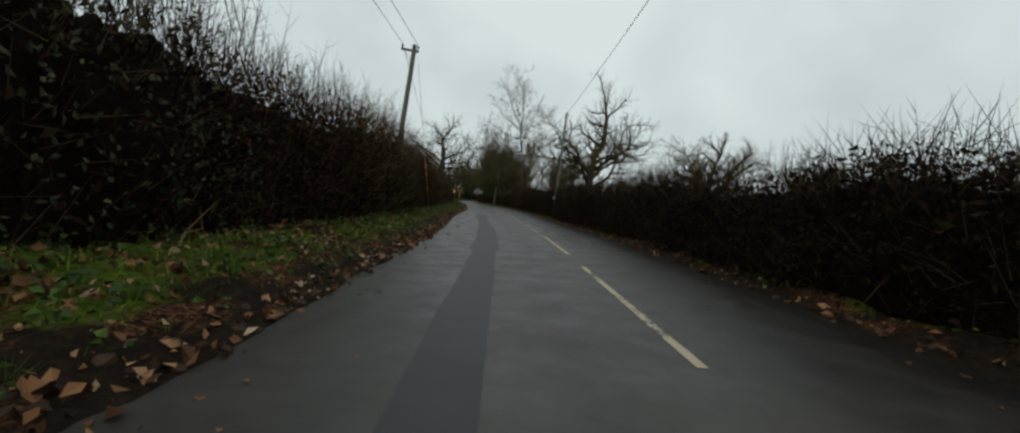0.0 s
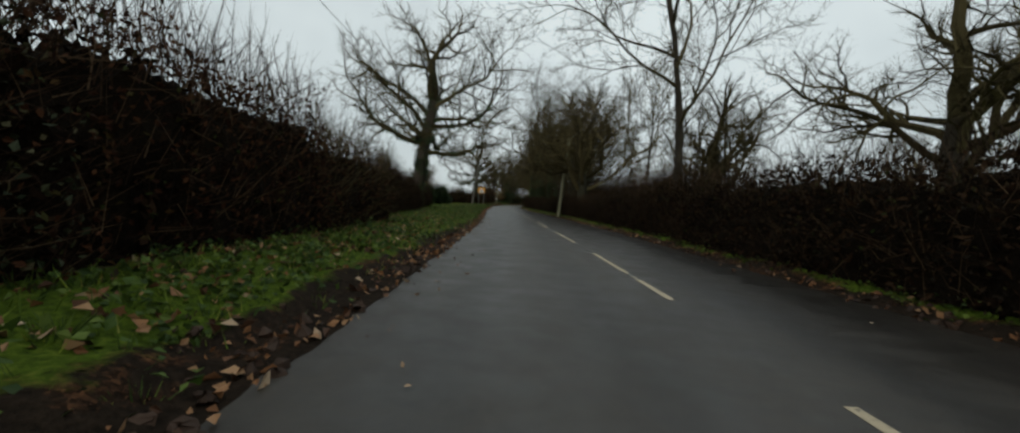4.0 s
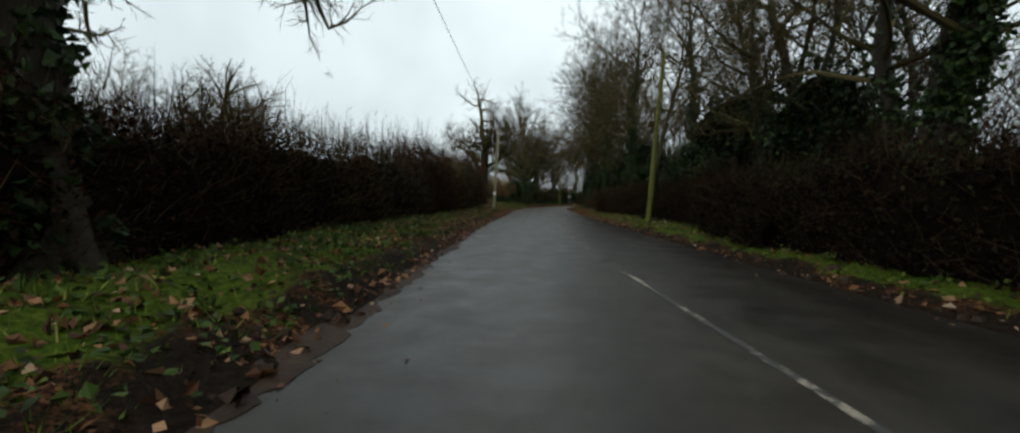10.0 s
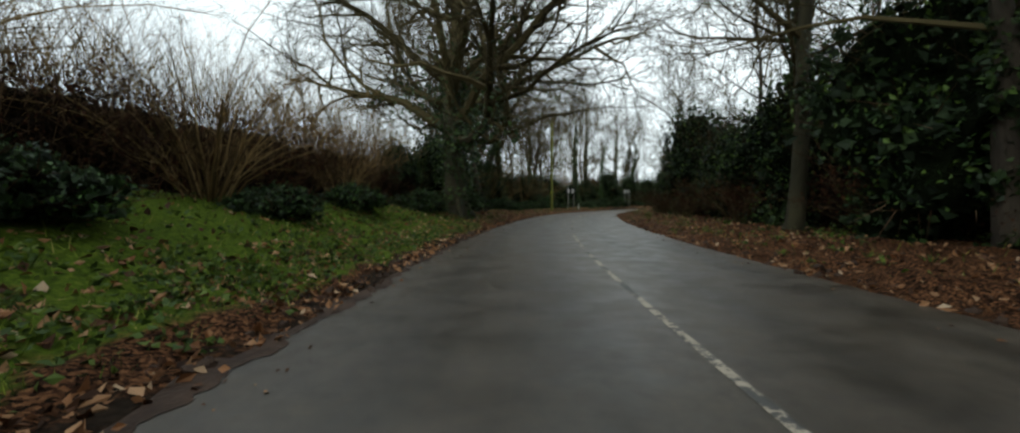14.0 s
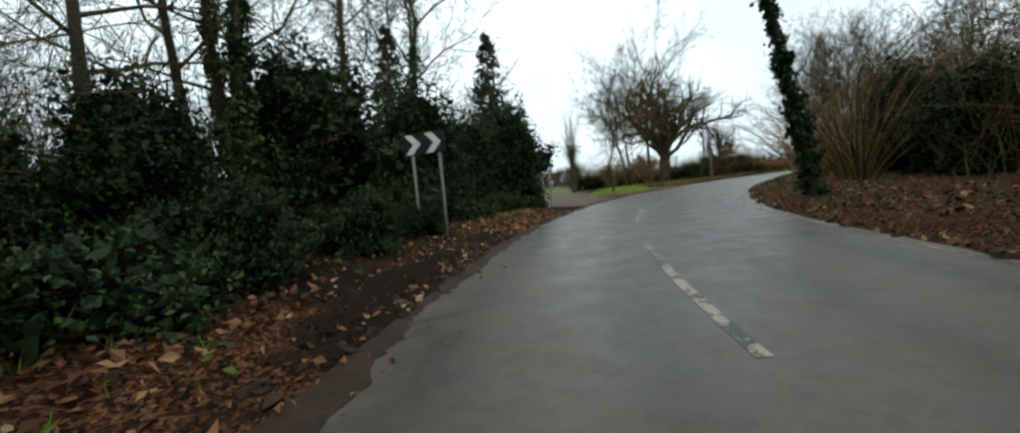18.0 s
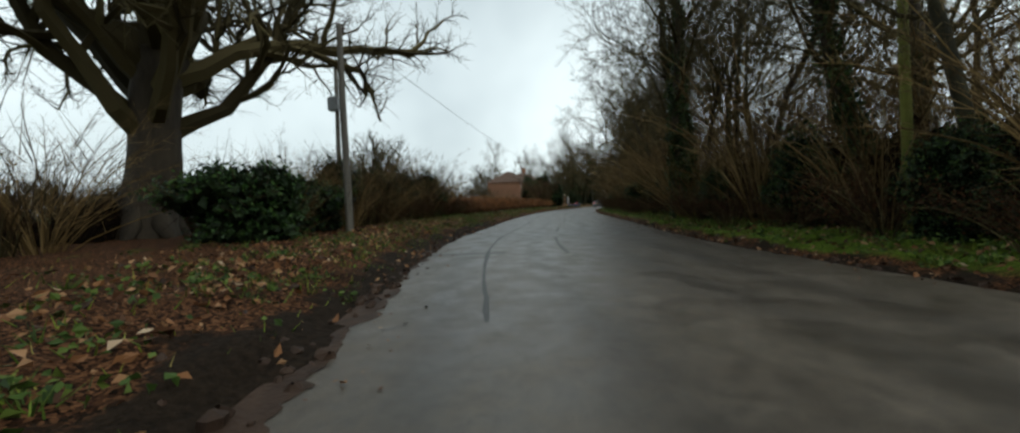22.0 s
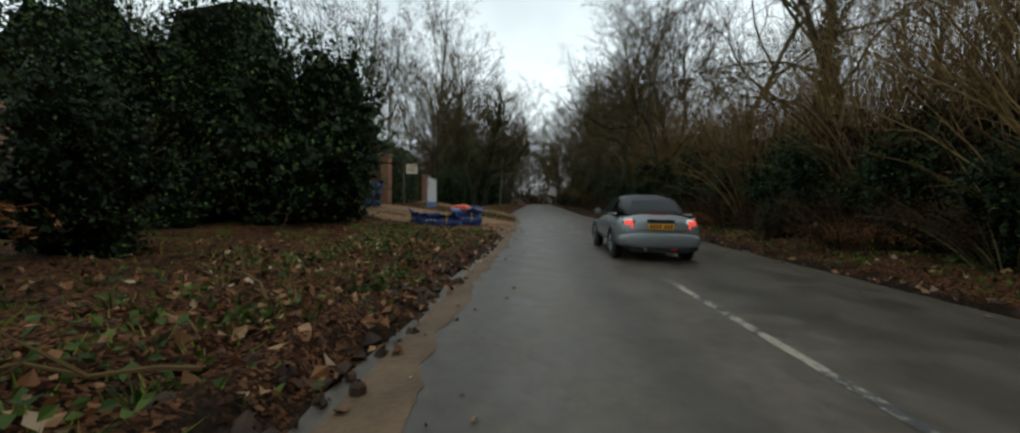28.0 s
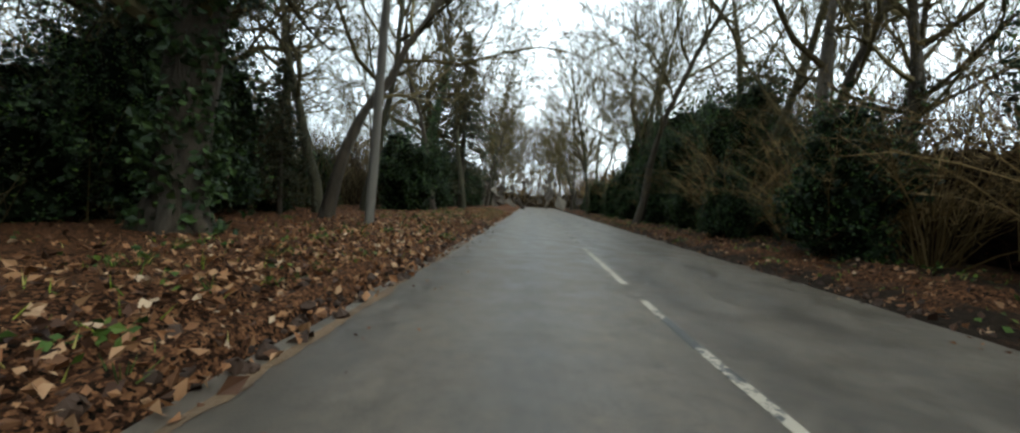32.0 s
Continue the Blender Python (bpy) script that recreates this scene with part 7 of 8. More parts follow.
for sx in (-1, 1):
    bm = bmesh.new()
    bm.faces.new([bm.verts.new((sx * x, y, z)) for x, y, z in ((0.815, 1.05, 0.955), (0.815, 2.45, 0.945), (0.60, 2.0, 1.33), (0.60, 1.2, 1.345))][::sx])
    bmesh.ops.solidify(bm, geom=bm.faces[:], thickness=0.02)
    part("side_window", bm, GLASS, car, "tinted side window")
    part("door_handle", box((0.03, 0.20, 0.035), (sx * 0.86, 1.42, 0.84), 0.01), CHROME, car)
    part("door_mirror", box((0.20, 0.12, 0.14), (sx * 0.93, 2.30, 1.00), 0.05), PAINTWORK, car)
    part("waistline_trim", rod((sx * 0.80, 0.5, 0.965), (sx * 0.80, 2.5, 0.95), 0.012), CHROME, car)
    lamp = part("tail_light_ring", loft(((0.0, 0.125, 0.63, 0.90, 0), (0.07, 0.135, 0.62, 0.91, 0)), 18, 3.0).mesh("ring", CHROME, True), CHROME, car, "chrome lamp ring")
    lamp.location, lamp.rotation_euler = (sx * 0.64, 0.045, 0.0), (0, 0, sx * 0.32)
    lens = part("tail_light", loft(((-0.02, 0.085, 0.665, 0.865, 0), (0.07, 0.105, 0.65, 0.88, 0)), 18, 3.0).mesh("lens", LIT, True), LIT, car, "lit red tail light")
    lens.location, lens.rotation_euler = (sx * 0.64, 0.035, 0.0), (0, 0, sx * 0.32)
    for y in (0.72, 3.18):
        arch = Soup()
        t = np.linspace(-0.25, math.pi + 0.25, 15)
        arch.tube([(sx * 0.845, y + 0.36 * math.cos(u), 0.31 + 0.36 * math.sin(u)) for u in t], np.full(15, 0.05), 6)
        part("wheel_arch", arch, BLACK, car, "black plastic arch trim")
        wheel = part("wheel", rod((sx * 0.66, y, 0.31), (sx * 0.868, y, 0.31), 0.29, sides=28), BLACK, car, "black rubber wheel")
        tyre = Soup()
        t = np.linspace(0, 2 * math.pi, 29)
        tyre.tube([(sx * 0.79, y + 0.265 * math.cos(u), 0.31 + 0.265 * math.sin(u)) for u in t], np.full(29, 0.085), 8)
        part("tyre", tyre.mesh("tyre", BLACK, True), BLACK, wheel)
        hub = [rod((sx * 0.868, y, 0.31), (sx * 0.885, y, 0.31), 0.05)]
        for q in range(10):
            u = q * 0.6283
            hub.append(rod((sx * 0.876, y + 0.04 * math.cos(u), 0.31 + 0.04 * math.sin(u)), (sx * 0.876, y + 0.20 * math.cos(u), 0.31 + 0.20 * math.sin(u)), 0.012, 0.014, 6))
        part("rim", joined(*hub), STEEL, wheel, "grey multi-spoke alloy rim")
part("windscreen", loft(((2.26, 0.64, 0.95, 1.335, 0.18), (2.62, 0.70, 0.93, 0.97, 0.1)), 20, 4).mesh("windscreen", GLASS, True), GLASS, car)
part("rear_bumper", loft(((-0.05, 0.66, 0.34, 0.56, 0), (-0.02, 0.80, 0.30, 0.60, 0), (0.20, 0.872, 0.27, 0.62, 0)), 24, 4).mesh("bumper", PAINTWORK, True), PAINTWORK, car)
part("diffuser", box((1.25, 0.14, 0.13), (0, 0.06, 0.27), 0.03), BLACK, car, "black lower rear valance")
part("boot_handle", box((0.56, 0.05, 0.075), (0, 0.005, 0.845), 0.02), BLACK, car, "black boot handle strip")
part("badge", box((0.10, 0.012, 0.03), (0, -0.022, 0.85), 0.004), CHROME, car)
plate = part("number_plate", box((0.52, 0.015, 0.115), (0, -0.028, 0.735), 0.004), YELLOW, car, "yellow rear number plate")
for x in (-0.19, -0.13, -0.07, -0.01, 0.09, 0.15, 0.21):
    part("plate_bar", box((0.035, 0.003, 0.075), (x - 0.01, -0.038, 0.735)), BLACK, plate)
part("boot_line", box((1.0, 0.008, 0.01), (0, -0.006, 0.66)), BLACK, car)
part("brake_light", box((0.36, 0.02, 0.022), (0, 0.20, 0.985), 0.004), RED_LENS, car, "high red brake light strip")
part("exhaust", rod((-0.30, -0.02, 0.27), (-0.30, 0.12, 0.27), 0.035), CHROME, car)
part("fog_light", box((0.12, 0.02, 0.04), (0.28, -0.012, 0.275), 0.006), RED_LENS, car)
part("aerial", rod((0.0, 2.36, 1.34), (0.0, 2.22, 1.55), 0.006, 0.004), BLACK, car)

# ---- the drives: bags, boards, piers, gates and house ----
RUBBLE = surface("grey_rubble", (0.10, 0.095, 0.085), (0.30, 0.285, 0.26), 5.0, 40.0, 0.9)
ORANGE = plain("orange_plastic", (0.75, 0.09, 0.03), 0.4)
PALE_CLOTH = plain("faded_blue_cloth", (0.16, 0.26, 0.5), 0.6)


def bulk_bag(s, lat, size, turn, label, seed, slump=0.0, rubble=True, dip=0.0):
    """A slack bulk bag: soft walls that bulge and fold, flaps, straps and rubble."""
    g = np.random.default_rng(seed)
    top = thing("bulk_bag", label, "bulk bag", stand(s, lat, turn, drive(s, lat) - 0.02), group="bulk bags")
    so = Soup()
    rings, n = 14, 40
    ang = np.arange(n) * 2 * np.pi / n
    v = []
    for i in range(rings):
        u = i / (rings - 1)
        c, q = np.cos(ang), np.sin(ang)
        bulge = 1 + 0.10 * math.sin(math.pi * u) - 0.10 * u
        x = np.sign(c) * np.abs(c) ** 0.62 * size[0] / 2 * bulge
        y = np.sign(q) * np.abs(q) ** 0.62 * size[1] / 2 * bulge
        fold = np.array([noise.noise(Vector((3 * a, 2.2 * b, 4 * u + seed))) for a, b in zip(c, q)])
        crease = np.array([noise.noise(Vector((9 * a, 9 * b, 2.5 * u + seed))) for a, b in zip(c, q)])
        k = 1 + 0.12 * fold * (0.4 + u) + 0.06 * crease
        z = size[2] * u * (1 - slump * (0.5 + 0.5 * c) - dip * (0.5 - 0.5 * q)) + 0.16 * size[2] * u * (fold + 0.6 * crease)
        v.append(np.stack([x * k, y * k, z + 0.02], 1))
    v = np.concatenate(v)
    j = np.arange(n)
    jn = (j + 1) % n
    for_f = [np.stack([i * n + j, i * n + jn, (i + 1) * n + jn], 1) for i in range(rings - 1)] + [np.stack([i * n + j, (i + 1) * n + jn, (i + 1) * n + j], 1) for i in range(rings - 1)]
    so.add(v, np.concatenate(for_f))
    part("wall", so.mesh("wall", BLUE_BAG, True), BLUE_BAG, top, "creased blue woven wall")
    rim = v[-n:]
    for k in range(4):
        fl, arc, rows = Soup(), np.arange(11) + 10 * k, 6
        drop_, hang = g.uniform(0.2, 0.38), g.uniform(-0.5, 1.1)
        grid = []
        for i in range(rows):
            u = i / (rows - 1)
            for j_ in arc:
                p = rim[j_ % n]
                way = unit(p * (1, 1, 0))
                crumple = 0.16 * u * noise.noise(Vector((j_ * 0.5, u * 2.5, seed + k))) + 0.10 * u * noise.noise(Vector((j_ * 1.3, u * 5, seed)))
                grid.append(p + way * (drop_ * math.sin(1.9 * u) * 0.62 + crumple) + UP * (0.10 * math.sin(2.4 * u) - drop_ * hang * u ** 2 + crumple * 1.5))
        ii = np.array([i * 11 + j_ for i in range(rows - 1) for j_ in range(10)])
        fl.add(grid, np.concatenate([np.stack([ii, ii + 1, ii + 12], 1), np.stack([ii, ii + 12, ii + 11], 1)]))
        part("flap", fl.mesh("flap", BLUE_BAG, True), BLUE_BAG, top)
    for k in range(3):
        a = 0.8 + 2.1 * k
        st = Soup()
        w = np.array((math.cos(a) * size[0], math.sin(a) * size[1], 0)) * 0.53
        st.tube([w + (0, 0, size[2] * 0.25), w * 1.06 + (0, 0, size[2] * 0.6), w * 1.02 + (0, 0, size[2] * 1.02), w * 0.8 + (0.1, 0.12, size[2] * 1.12)], (0.022, 0.022, 0.022, 0.018), 4)
        part("strap", st, STRAP, top, "yellow lifting strap")
    if rubble:
        part("fill", lumpy(g, (size[0] * 0.86, size[1] * 0.86, size[2] * 0.95), 3, 0.3, seed), RUBBLE, top, "grey rubble inside")
        for k in range(12):
            q = Matrix.Translation((g.uniform(-0.3, 0.4) * size[0] * 0.8, g.uniform(-0.35, 0.35) * size[1], size[2] * g.uniform(0.86, 1.0))) @ Euler((g.normal(0, 0.35), g.normal(0, 0.35), g.uniform(0, 3))).to_matrix().to_4x4()
            part("slab", box((g.uniform(0.25, 0.5), g.uniform(0.15, 0.3), 0.06), (0, 0, 0), 0.015, q), RUBBLE, top)
        part("orange_sheet", lumpy(g, (0.75, 0.6, 0.26), 3, 0.35, 7.0), ORANGE, top, "crumpled orange plastic sheet").location = (-0.16 * size[0], 0.05, size[2] * 0.92)
        part("pale_sack", lumpy(g, (0.5, 0.4, 0.22), 2, 0.2, 3.0), PALE_CLOTH, top).location = (-0.32 * size[0], -0.1, size[2] * 0.8)
    for k in range(6):
        part("printed_bar", box((0.075, 0.02, 0.03), (-0.42 + 0.13 * k, -size[1] * 0.54, size[2] * 0.5 + 0.012 * (k % 2)), 0.0, Matrix.Rotation(radians(4 * (k % 3)), 4, "Y")), WHITE, top)
    return top


bulk_bag(427.0, -4.5, (1.18, 0.95, 0.62), 8, "full blue bulk bag of rubble on mud", 3, dip=0.3)
bulk_bag(425.5, -5.4, (1.7, 1.1, 0.45), 20, "slumped empty blue bulk bag on mud", 8, 0.55, False)
bulk_bag(429.8, -9.5, (1.15, 1.15, 1.05), 0, "upright blue bulk bag by the drive", 14, 0.0, False)
for s, lat, w, ln in ((424.5, -3.75, 0.62, 0.42), (425.4, -3.5, 0.30, 0.2), (423.2, -4.4, 0.35, 0.3)):
    bm = bmesh.new()
    bm.faces.new([bm.verts.new((w * (1 + 0.25 * noise.noise(Vector((math.cos(a) * 2, math.sin(a) * 2, s)))) * math.cos(a), ln * (1 + 0.25 * noise.noise(Vector((math.cos(a) * 2, math.sin(a) * 2, s + 3)))) * math.sin(a), 0)) for a in np.linspace(0, 6.283, 25)[:-1]])
    lone("puddle", bm, plain("muddy_water", (0.05, 0.038, 0.028), 0.03, 0, 1.0), "shallow muddy puddle reflecting the sky", "puddle", stand(s, lat, 5, drive(s, lat) + 0.04), group="puddles")
gm = np.random.default_rng(71)
so = Soup()
k = 2600
s_, l_at = 426.9 + gm.normal(0, 1.0, k), -4.7 + gm.normal(0, 0.85, k)
x_, y_ = along(s_, l_at)
z_ = np.array([ground_at(a, b) for a, b in zip(x_, y_)]) + drive(s_, l_at) + 0.03
so.leaves(np.stack([x_, y_, z_], 1), 0.075, gm, 0, 0.6, 0.7)
lone("trodden_litter", so, LITTER, "trodden leaves and scraps round the bags", "fallen leaves", kind="stuff")
so = Soup()
k = 1500
s_ = np.where(gm.random(k) < 0.6, gm.uniform(424, 434, k), gm.uniform(440, 447, k))
l_at = -gm.uniform(3.0, 9.0, k)
x_, y_ = along(s_, l_at)
z_ = np.array([ground_at(a, b) for a, b in zip(x_, y_)]) + drive(s_, l_at)
for a, b, c_ in zip(x_, y_, z_):
    r = gm.uniform(0.008, 0.026)
    so.tube([(a, b, c_ - r * 0.3), (a, b, c_ + r * 0.5), (a, b, c_ + r)], (r, r * 0.9, 0.0), 5)
lone("loose_stones", so, SANDY, "loose stones scattered over the sandy drives", "stones", kind="stuff")
sheet = bmesh.new()
sheet.faces.new([sheet.verts.new(v) for v in ((-0.25, -0.55, 0.02), (0.35, -0.1, 0.07), (0.25, 0.75, 0.05))])
bmesh.ops.solidify(sheet, geom=sheet.faces[:], thickness=0.02)
lone("plywood_offcut", sheet, surface("ply", (0.38, 0.22, 0.07), (0.52, 0.33, 0.13), 4, 60, 0.7), "triangular yellow plywood offcut lying on mud", "plywood", stand(434.6, -4.3, -15, 0.08))

hoarding = thing("site_board", "large white and blue site board beside drive", "board", stand(436.6, -7.75, 90.5, 0.12))
BOARD_WHITE, BOARD_BLUE = surface("board_white", (0.50, 0.50, 0.49), (0.62, 0.62, 0.61), 0.8, 20, 0.5, 0, 0.05, 0.003), surface("board_blue", (0.09, 0.17, 0.42), (0.14, 0.24, 0.52), 0.8, 20, 0.5, 0, 0.05, 0.003)
part("white_panel", box((3.3, 0.05, 1.45), (0, 0, 1.33), 0.008), BOARD_WHITE, hoarding)
part("blue_panel", box((3.3, 0.052, 0.62), (0, 0, 0.29), 0.008), BOARD_BLUE, hoarding, "blue lower panel")
for x in (-1.67, 1.67):
    part("frame_side", box((0.05, 0.07, 2.12), (x, 0, 1.02), 0.008), STEEL, hoarding)
part("frame_top", box((3.3, 0.07, 0.04), (0, 0, 2.08), 0.008), STEEL, hoarding)
part("frame_foot", box((3.4, 0.10, 0.05), (0, 0, -0.03), 0.008), STEEL, hoarding)
for k in range(5):
    part("blue_bar", box((0.30, 0.004, 0.06), (1.38, 0.03, 1.86 - 0.075 * k)), plain("notice_blue", (0.03, 0.18, 0.6), 0.5), hoarding)
    part("blue_bar", box((0.30, 0.004, 0.06), (-1.38, -0.03, 1.86 - 0.085 * k)), plain("notice_blue", (0.03, 0.18, 0.6), 0.5), hoarding)
part("yellow_notice", box((0.28, 0.004, 0.34), (-1.02, -0.03, 1.72)), plain("notice_yellow", (0.75, 0.5, 0.04), 0.5), hoarding)
part("red_bar", box((0.22, 0.005, 0.06), (-1.02, -0.032, 1.86)), plain("notice_red", (0.6, 0.08, 0.05), 0.5), hoarding)

plaque = thing("house_sign", "cream hanging house sign on timber post", "sign", stand(433.9, -8.6, 0, drive(433.9, -8.6)))
part("post", box((0.10, 0.10, 2.7), (-0.25, 0, 1.3), 0.01), OLD_WOOD, plaque)
part("arm", box((0.95, 0.08, 0.08), (0.1, 0, 2.42), 0.01), OLD_WOOD, plaque)
part("strut", rod((-0.05, 0, 2.82), (0.2, 0, 2.45), 0.03), OLD_WOOD, plaque)
part("panel", box((0.62, 0.03, 0.55), (0.2, -0.02, 2.08), 0.008), plain("cream_panel", (0.55, 0.49, 0.36), 0.6), plaque, "cream painted panel")
for z, w in ((2.2, 0.28), (2.08, 0.4), (1.98, 0.34)):
    part("lettering_bar", box((w, 0.004, 0.045), (0.2, -0.038, z)), plain("faded_lettering", (0.25, 0.21, 0.15), 0.6), plaque)

BRICKS = leafy("brick", ((0.0, (0.16, 0.065, 0.035)), (0.6, (0.26, 0.12, 0.07)), (1.0, (0.36, 0.2, 0.12))), 0.85)
MORTAR = surface("mortar", (0.18, 0.16, 0.13), (0.30, 0.27, 0.23), 8, 60, 0.9)
brick_mesh = bpy.data.meshes.new("brick")
_b = box((0.213, 0.10, 0.062), (0, 0, 0), 0.004)
_b.to_mesh(brick_mesh)
_b.free()
brick_mesh.materials.append(surface("stock_brick", (0.17, 0.085, 0.05), (0.34, 0.185, 0.11), 9, 60, 0.9))


def brick_pier(s, lat, turn, label, courses=37, w=0.56):
    m = stand(s, lat, turn, drive(s, lat) - 0.06)
    top = thing("brick_pier", label, "pier", m)
    h = courses * 0.075
    part("core", box((w - 0.05, w - 0.05, h), (0, 0, h / 2)), MORTAR, top)
    part("cap", box((w + 0.14, w + 0.14, 0.08), (0, 0, h + 0.04), 0.02), MORTAR, top, "pale stone cap")
    for k in range(courses):
        z, shift = 0.0375 + 0.075 * k, 0.11 * (k % 2)
        for side in range(4):
            for q in (-0.17 + shift * 0.9, 0.07 + shift * 0.9):
                ob = new("brick", brick_mesh)
                ob.parent = top
                ob.matrix_basis = pose(0, 0, 0, 0, 0, 90 * side) @ Matrix.Translation((q, -(w / 2 - 0.05) - 0.002 * (k % 3), z))
    return top


brick_pier(433.9, -9.9, -4, "tall brick gate pier with stone cap")
brick_pier(430.2, -11.4, 30, "tall brick gate pier by the blue bag")
brick_pier(444.6, -9.6, -4, "pale brick gate pier beside sandy drive", 29)
side_post = thing("gate_post", "weathered pale timber post beside brick pier", "post", stand(444.3, -8.75, 0, drive(444.3, -8.75)))
part("post", box((0.14, 0.14, 2.1), (0, 0, 1.0), 0.012), POLE_TAN, side_post)
DARK_OAK = surface("dark_stained_boards", (0.028, 0.016, 0.010), (0.07, 0.04, 0.026), 3, 40, 0.6, 0, 0.5, 0.006, (1, 1, 0.1))


def timber_gates(s, lat, turn, width, height, label, grid):
    top = thing("timber_gate", label, "gate", stand(s, lat, turn, 0.56))
    n = int(width / 0.16)
    for k in range(n):
        part("board", box((0.15, 0.035, height * (0.72 if grid else 0.93)), (-width + 0.08 + k * 0.16, 0, height * (0.36 if grid else 0.465) + 0.06), 0.006), DARK_OAK, top)
    for x in (-width, -width / 2, -0.02):
        part("stile", box((0.11, 0.07, height), (x, 0, height / 2 + 0.05), 0.01), DARK_OAK, top)
    for z in (0.12, height * 0.72, height - 0.02):
        part("rail", box((width, 0.075, 0.10), (-width / 2, 0, z), 0.01), DARK_OAK, top)
    if grid:
        for k in range(1, 6):
            part("mullion", box((0.05, 0.06, height * 0.26), (-width * k / 6, 0, height * 0.86), 0.008), DARK_OAK, top)
    return top


timber_gates(433.6, -10.1, 66, 3.4, 2.5, "closed dark brown timber drive gates", True)
timber_gates(445.0, -10.7, -3, 5.6, 2.1, "dark timber gates of the second drive", False)
lone("gate_rail", rod((-5.6, 0.05, 2.78), (-0.2, 0.05, 2.58), 0.04), POST_GREY, "pale rail above the timber gates", "rail", stand(445.0, -10.7, -3, 0.0))
lone("threshold", box((6.4, 0.7, 0.12), (-3.0, 0, 0.0), 0.02), MORTAR, "pale concrete threshold under the gates", "threshold", stand(444.2, -9.8, -3, drive(444.2, -9.8) + 0.02))
bin_ob = thing("wheelie_bin", "dark wheelie bin with a blue lid", "bin", stand(446.2, -11.2, 15, 0.55))
part("body", box((0.5, 0.55, 0.9), (0, 0, 0.5), 0.04), BLACK, bin_ob)
part("lid", box((0.54, 0.62, 0.07), (0, 0, 0.98), 0.03), plain("blue_lid", (0.03, 0.16, 0.45), 0.5), bin_ob, "blue plastic lid")

# ivy hedge between the drives
gh = np.random.default_rng(55)
ivyhedge = thing("ivy_hedge", "thick evergreen ivy hedge behind the board", "hedge", stand(438.3, -10.8, 0, 0.35))
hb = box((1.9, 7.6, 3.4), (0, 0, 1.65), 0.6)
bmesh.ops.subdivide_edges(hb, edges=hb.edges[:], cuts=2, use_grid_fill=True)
# the box's near-black colour paints the shade inside the ivy
part("inner_growth", hb, EVER_SHADE_CORE, ivyhedge)
k = 17000
q = np.stack([gh.uniform(-1.1, 1.1, k), gh.uniform(-4.0, 4.0, k), gh.uniform(0, 3.6, k)], 1)
ax = gh.integers(0, 3, k)
q[:, 0] = np.where(ax == 0, np.where(gh.random(k) < 0.8, 1, -1) * (0.98 + np.abs(gh.normal(0, 0.16, k))), q[:, 0])
q[:, 2] = np.where(ax == 1, 3.35 + np.abs(gh.normal(0, 0.22, k)) + 0.25 * np.sin(q[:, 1] * 1.4), q[:, 2])
q[:, 1] = np.where(ax == 2, np.sign(q[:, 1]) * (3.8 + np.abs(gh.normal(0, 0.16, k))), q[:, 1])
so = Soup()
so.leaves(q, 0.10, gh, 0, 0.75)
part("foliage", so, LEAF_IVY, ivyhedge)

# house behind the gates
BRICKWALL, n_, l_, p_ = nodes_of("brick_wall")
bt = n_.new("ShaderNodeTexBrick")
bt.inputs["Scale"].default_value, bt.inputs["Color1"].default_value, bt.inputs["Color2"].default_value, bt.inputs["Mortar"].default_value = 4.5, (0.20, 0.088, 0.05, 1), (0.30, 0.145, 0.085, 1), (0.24, 0.19, 0.15, 1)
bt.inputs["Mortar Size"].default_value = 0.012
mp_ = n_.new("ShaderNodeMapping")
mp_.inputs["Rotation"].default_value = (radians(90), 0, 0)
l_.new(n_.new("ShaderNodeTexCoord").outputs["Object"], mp_.inputs["Vector"])
l_.new(mp_.outputs[0], bt.inputs["Vector"])
l_.new(mix_node(n_, l_, noise_node(n_, l_, 1.3).outputs["Fac"], bt.outputs[0], (0.22, 0.10, 0.055)), p_.inputs["Base Color"])
p_.inputs["Roughness"].default_value = 0.9
TILES = surface("roof_tiles", (0.085, 0.055, 0.042), (0.18, 0.115, 0.085), 1.2, 12, 0.9, 0, 0.8, 0.04, (1, 1, 6))
house = thing("house", "red brick house with hipped tiled roof", "house", stand(447.2, -20.5, 0, 0.55))
part("wall", box((9.0, 17.5, 5.5), (0, 0, 2.75), 0.02), BRICKWALL, house)
part("wing_wall", box((7.6, 10.5, 5.5), (-0.7, -13.99, 2.75), 0.02), BRICKWALL, house, "set-back orange brick wing")


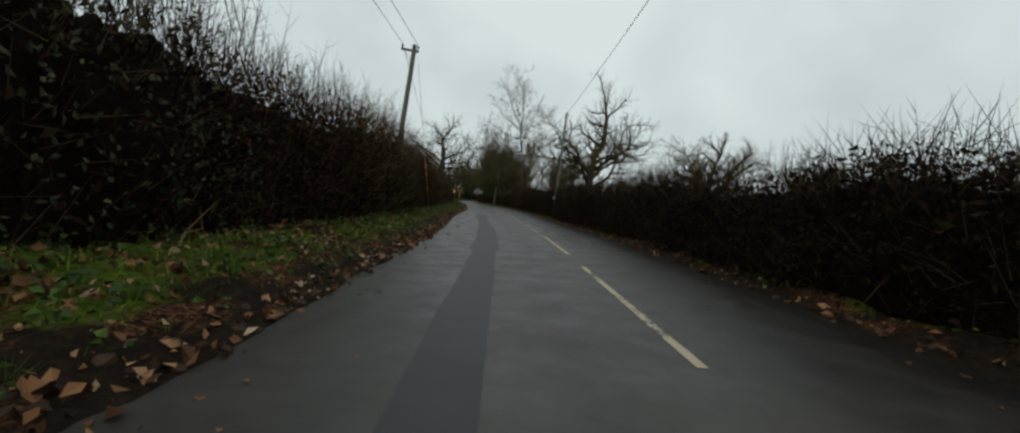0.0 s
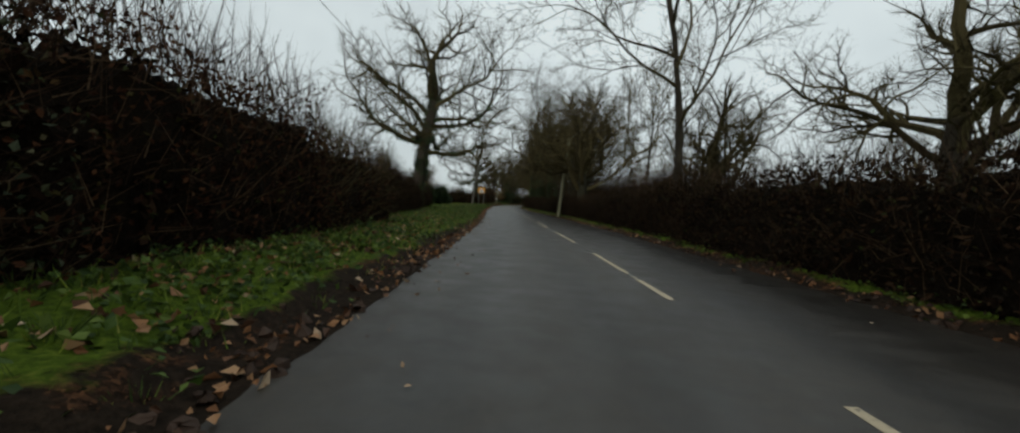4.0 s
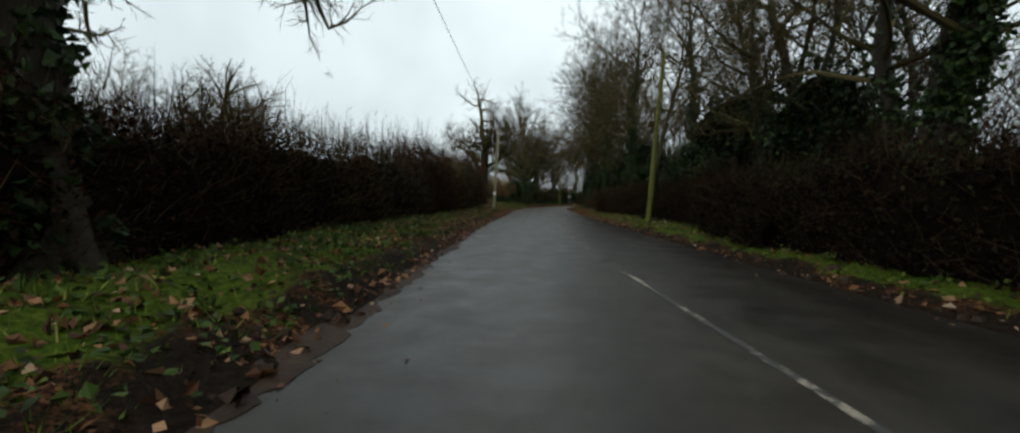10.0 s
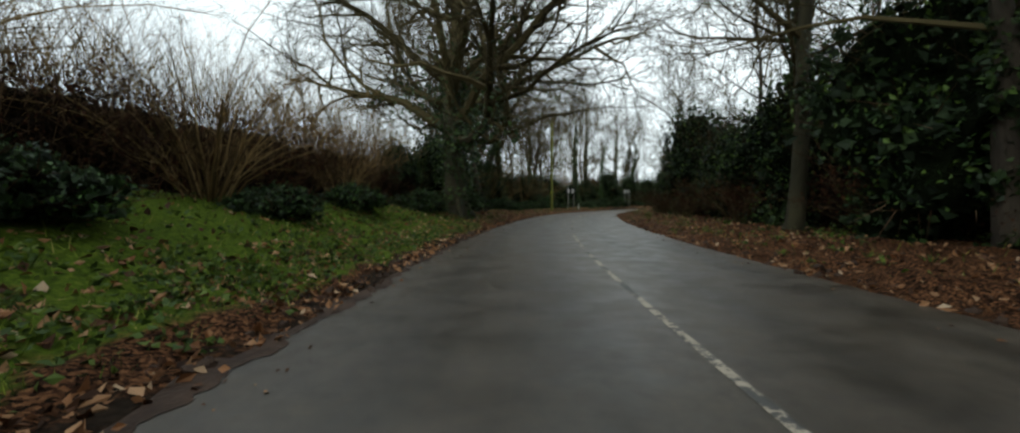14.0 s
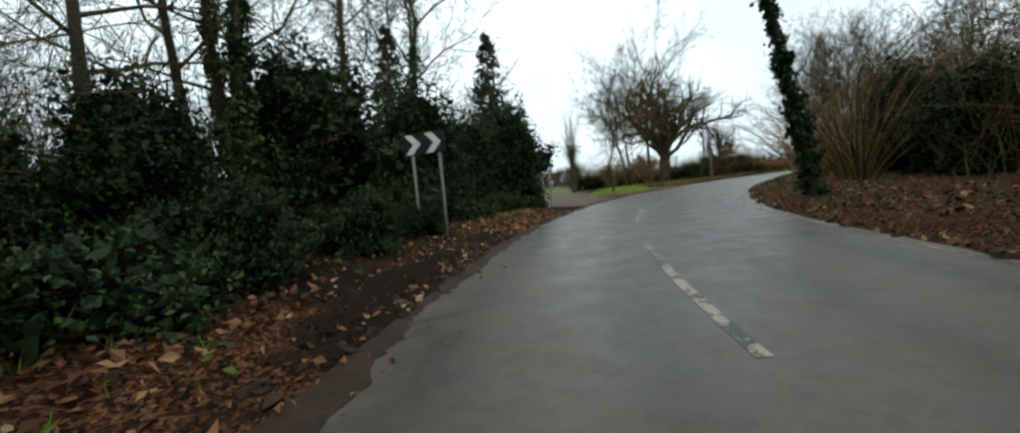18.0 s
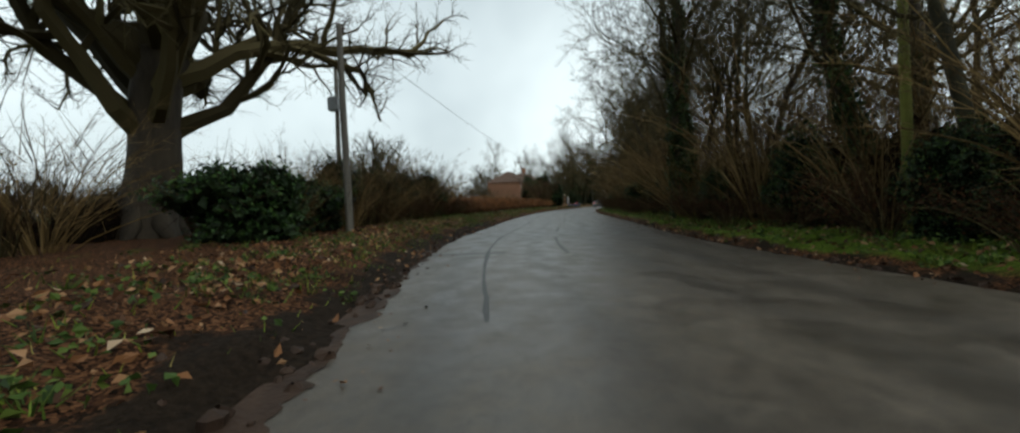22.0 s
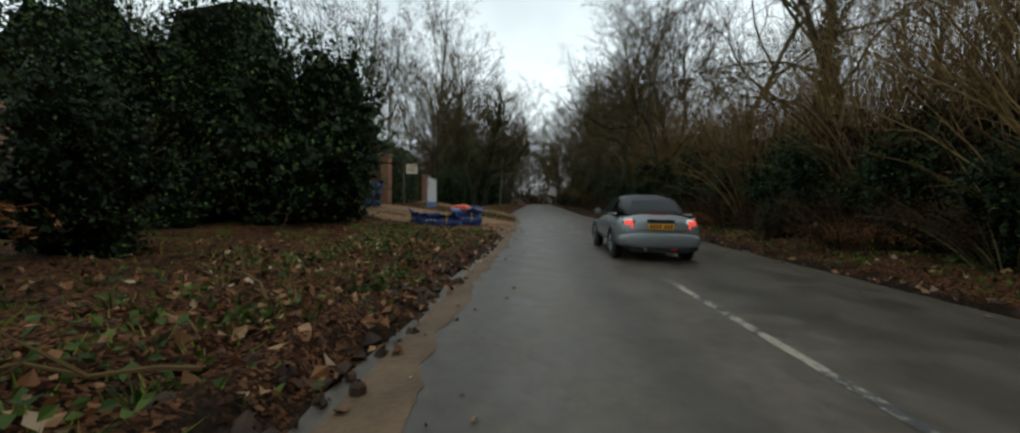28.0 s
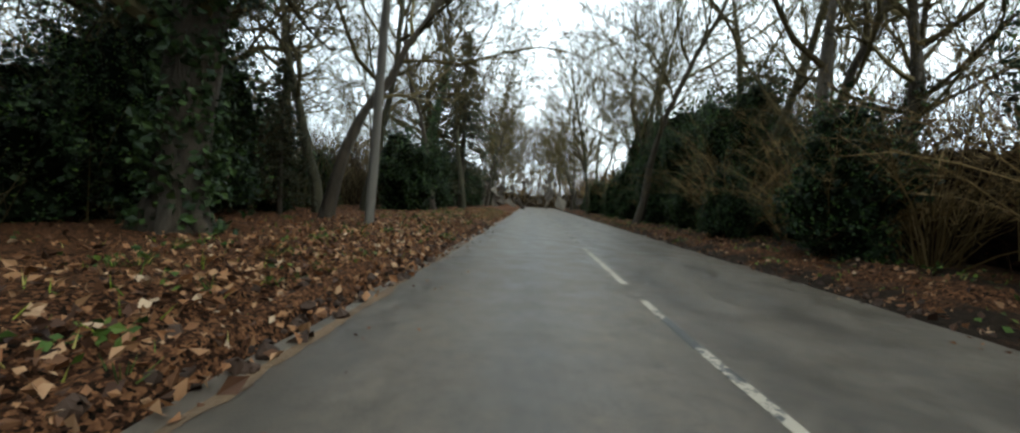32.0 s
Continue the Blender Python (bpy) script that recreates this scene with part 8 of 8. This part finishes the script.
def hipped_roof(x0, x1, y0, y1, z, high):
    """Four slopes that meet in a ridge along y, with rows of tiles laid on them."""
    rf, mid, half = bmesh.new(), (x0 + x1) / 2, (x1 - x0) / 2
    a = [rf.verts.new(v) for v in ((x0, y0, z), (x1, y0, z), (x1, y1, z), (x0, y1, z), (mid, y0 + half, z + high), (mid, y1 - half, z + high))]
    for f in ((0, 1, 4), (1, 2, 5, 4), (2, 3, 5), (3, 0, 4, 5), (3, 2, 1, 0)):
        rf.faces.new([a[i] for i in f])
    rows = Soup()
    for k in range(18):
        u = (k + 0.4) / 18
        ring = [(x0 + half * u, y0 + half * u), (x1 - half * u, y0 + half * u), (x1 - half * u, y1 - half * u), (x0 + half * u, y1 - half * u)]
        for (ax, ay), (bx, by) in zip(ring, ring[1:] + ring[:1]):
            rows.tube([(ax, ay, z + high * u + 0.02), (bx, by, z + high * u + 0.02)], (0.03, 0.03), 4)
    ridge = rod((mid, y0 + half, z + high + 0.03), (mid, y1 - half, z + high + 0.03), 0.10)
    hips = [rod(a_, b_, 0.08) for a_, b_ in (((x0, y0, z + 0.03), (mid, y0 + half, z + high + 0.03)), ((x1, y0, z + 0.03), (mid, y0 + half, z + high + 0.03)), ((x1, y1, z + 0.03), (mid, y1 - half, z + high + 0.03)))]
    return rf, rows, joined(ridge, *hips)


for word, dims in (("roof", (-4.95, 4.95, -9.2, 9.2, 5.45, 3.0)), ("wing_roof", (-4.9, 3.5, -19.6, -6.0, 5.35, 2.7))):
    rf, rows, ridge = hipped_roof(*dims)
    roof = part(word, rf, TILES, house, "brown tiled hipped roof")
    part("tile_course", rows, TILES, roof)
    part("ridge_tile", ridge, TILES, roof)
    part("gutter", rod((dims[1], dims[2], dims[4] - 0.04), (dims[1], dims[3], dims[4] - 0.04), 0.06), BLACK, house)
part("chimney", joined(box((0.8, 1.3, 2.1), (-0.4, -1.2, 8.8), 0.02), box((0.95, 1.45, 0.12), (-0.4, -1.2, 9.7), 0.02)), BRICKWALL, house, "broad brick chimney stack")
for y in (-1.6, -1.2, -0.8):
    part("chimney_pot", rod((-0.4, y, 9.75), (-0.4, y, 10.15), 0.13, 0.10), MORTAR, house)
for y, z in ((-7.1, 4.75), (-4.6, 4.75), (-0.6, 4.75), (3.4, 4.75), (7.0, 4.75), (-6.4, 1.7), (-1.5, 1.7), (4.2, 1.7)):
    win = part("window", box((0.10, 1.25, 1.0), (4.52, y, z), 0.01), WHITE, house, "white framed window")
    for dy in (-0.29, 0.29):
        part("pane", box((0.02, 0.48, 0.8), (4.578, y + dy, z)), GLASS, win)
    part("sill", box((0.2, 1.4, 0.07), (4.6, y, z - 0.55), 0.01), MORTAR, win)
for y in (-17.0, -13.0, -10.6):
    win = part("window", box((0.10, 1.25, 1.0), (3.12, y, 4.6), 0.01), WHITE, house, "white framed window")
    for dy in (-0.29, 0.29):
        part("pane", box((0.02, 0.48, 0.8), (3.178, y + dy, 4.6)), GLASS, win)
part("alarm_box", box((0.10, 0.26, 0.30), (4.55, -8.3, 4.9), 0.02), WHITE, house, "white alarm box")

outhouse = thing("outbuilding", "low pale rendered outbuilding behind the pier", "outbuilding", stand(452, -15.5, 0, 0.6))
part("wall", box((5, 4, 2.4), (0, 0, 1.2), 0.02), surface("cream_render", (0.42, 0.36, 0.26), (0.55, 0.48, 0.36), 1, 20, 0.9), outhouse)
rf = bmesh.new()
a = [rf.verts.new(v) for v in ((-2.8, -2.3, 2.4), (2.8, -2.3, 2.4), (2.8, 2.3, 2.4), (-2.8, 2.3, 2.4), (-2.8, 0, 3.8), (2.8, 0, 3.8))]
for f in ((0, 1, 5, 4), (2, 3, 4, 5), (1, 2, 5), (3, 0, 4), (3, 2, 1, 0)):
    rf.faces.new([a[i] for i in f])
part("roof", rf, TILES, outhouse)
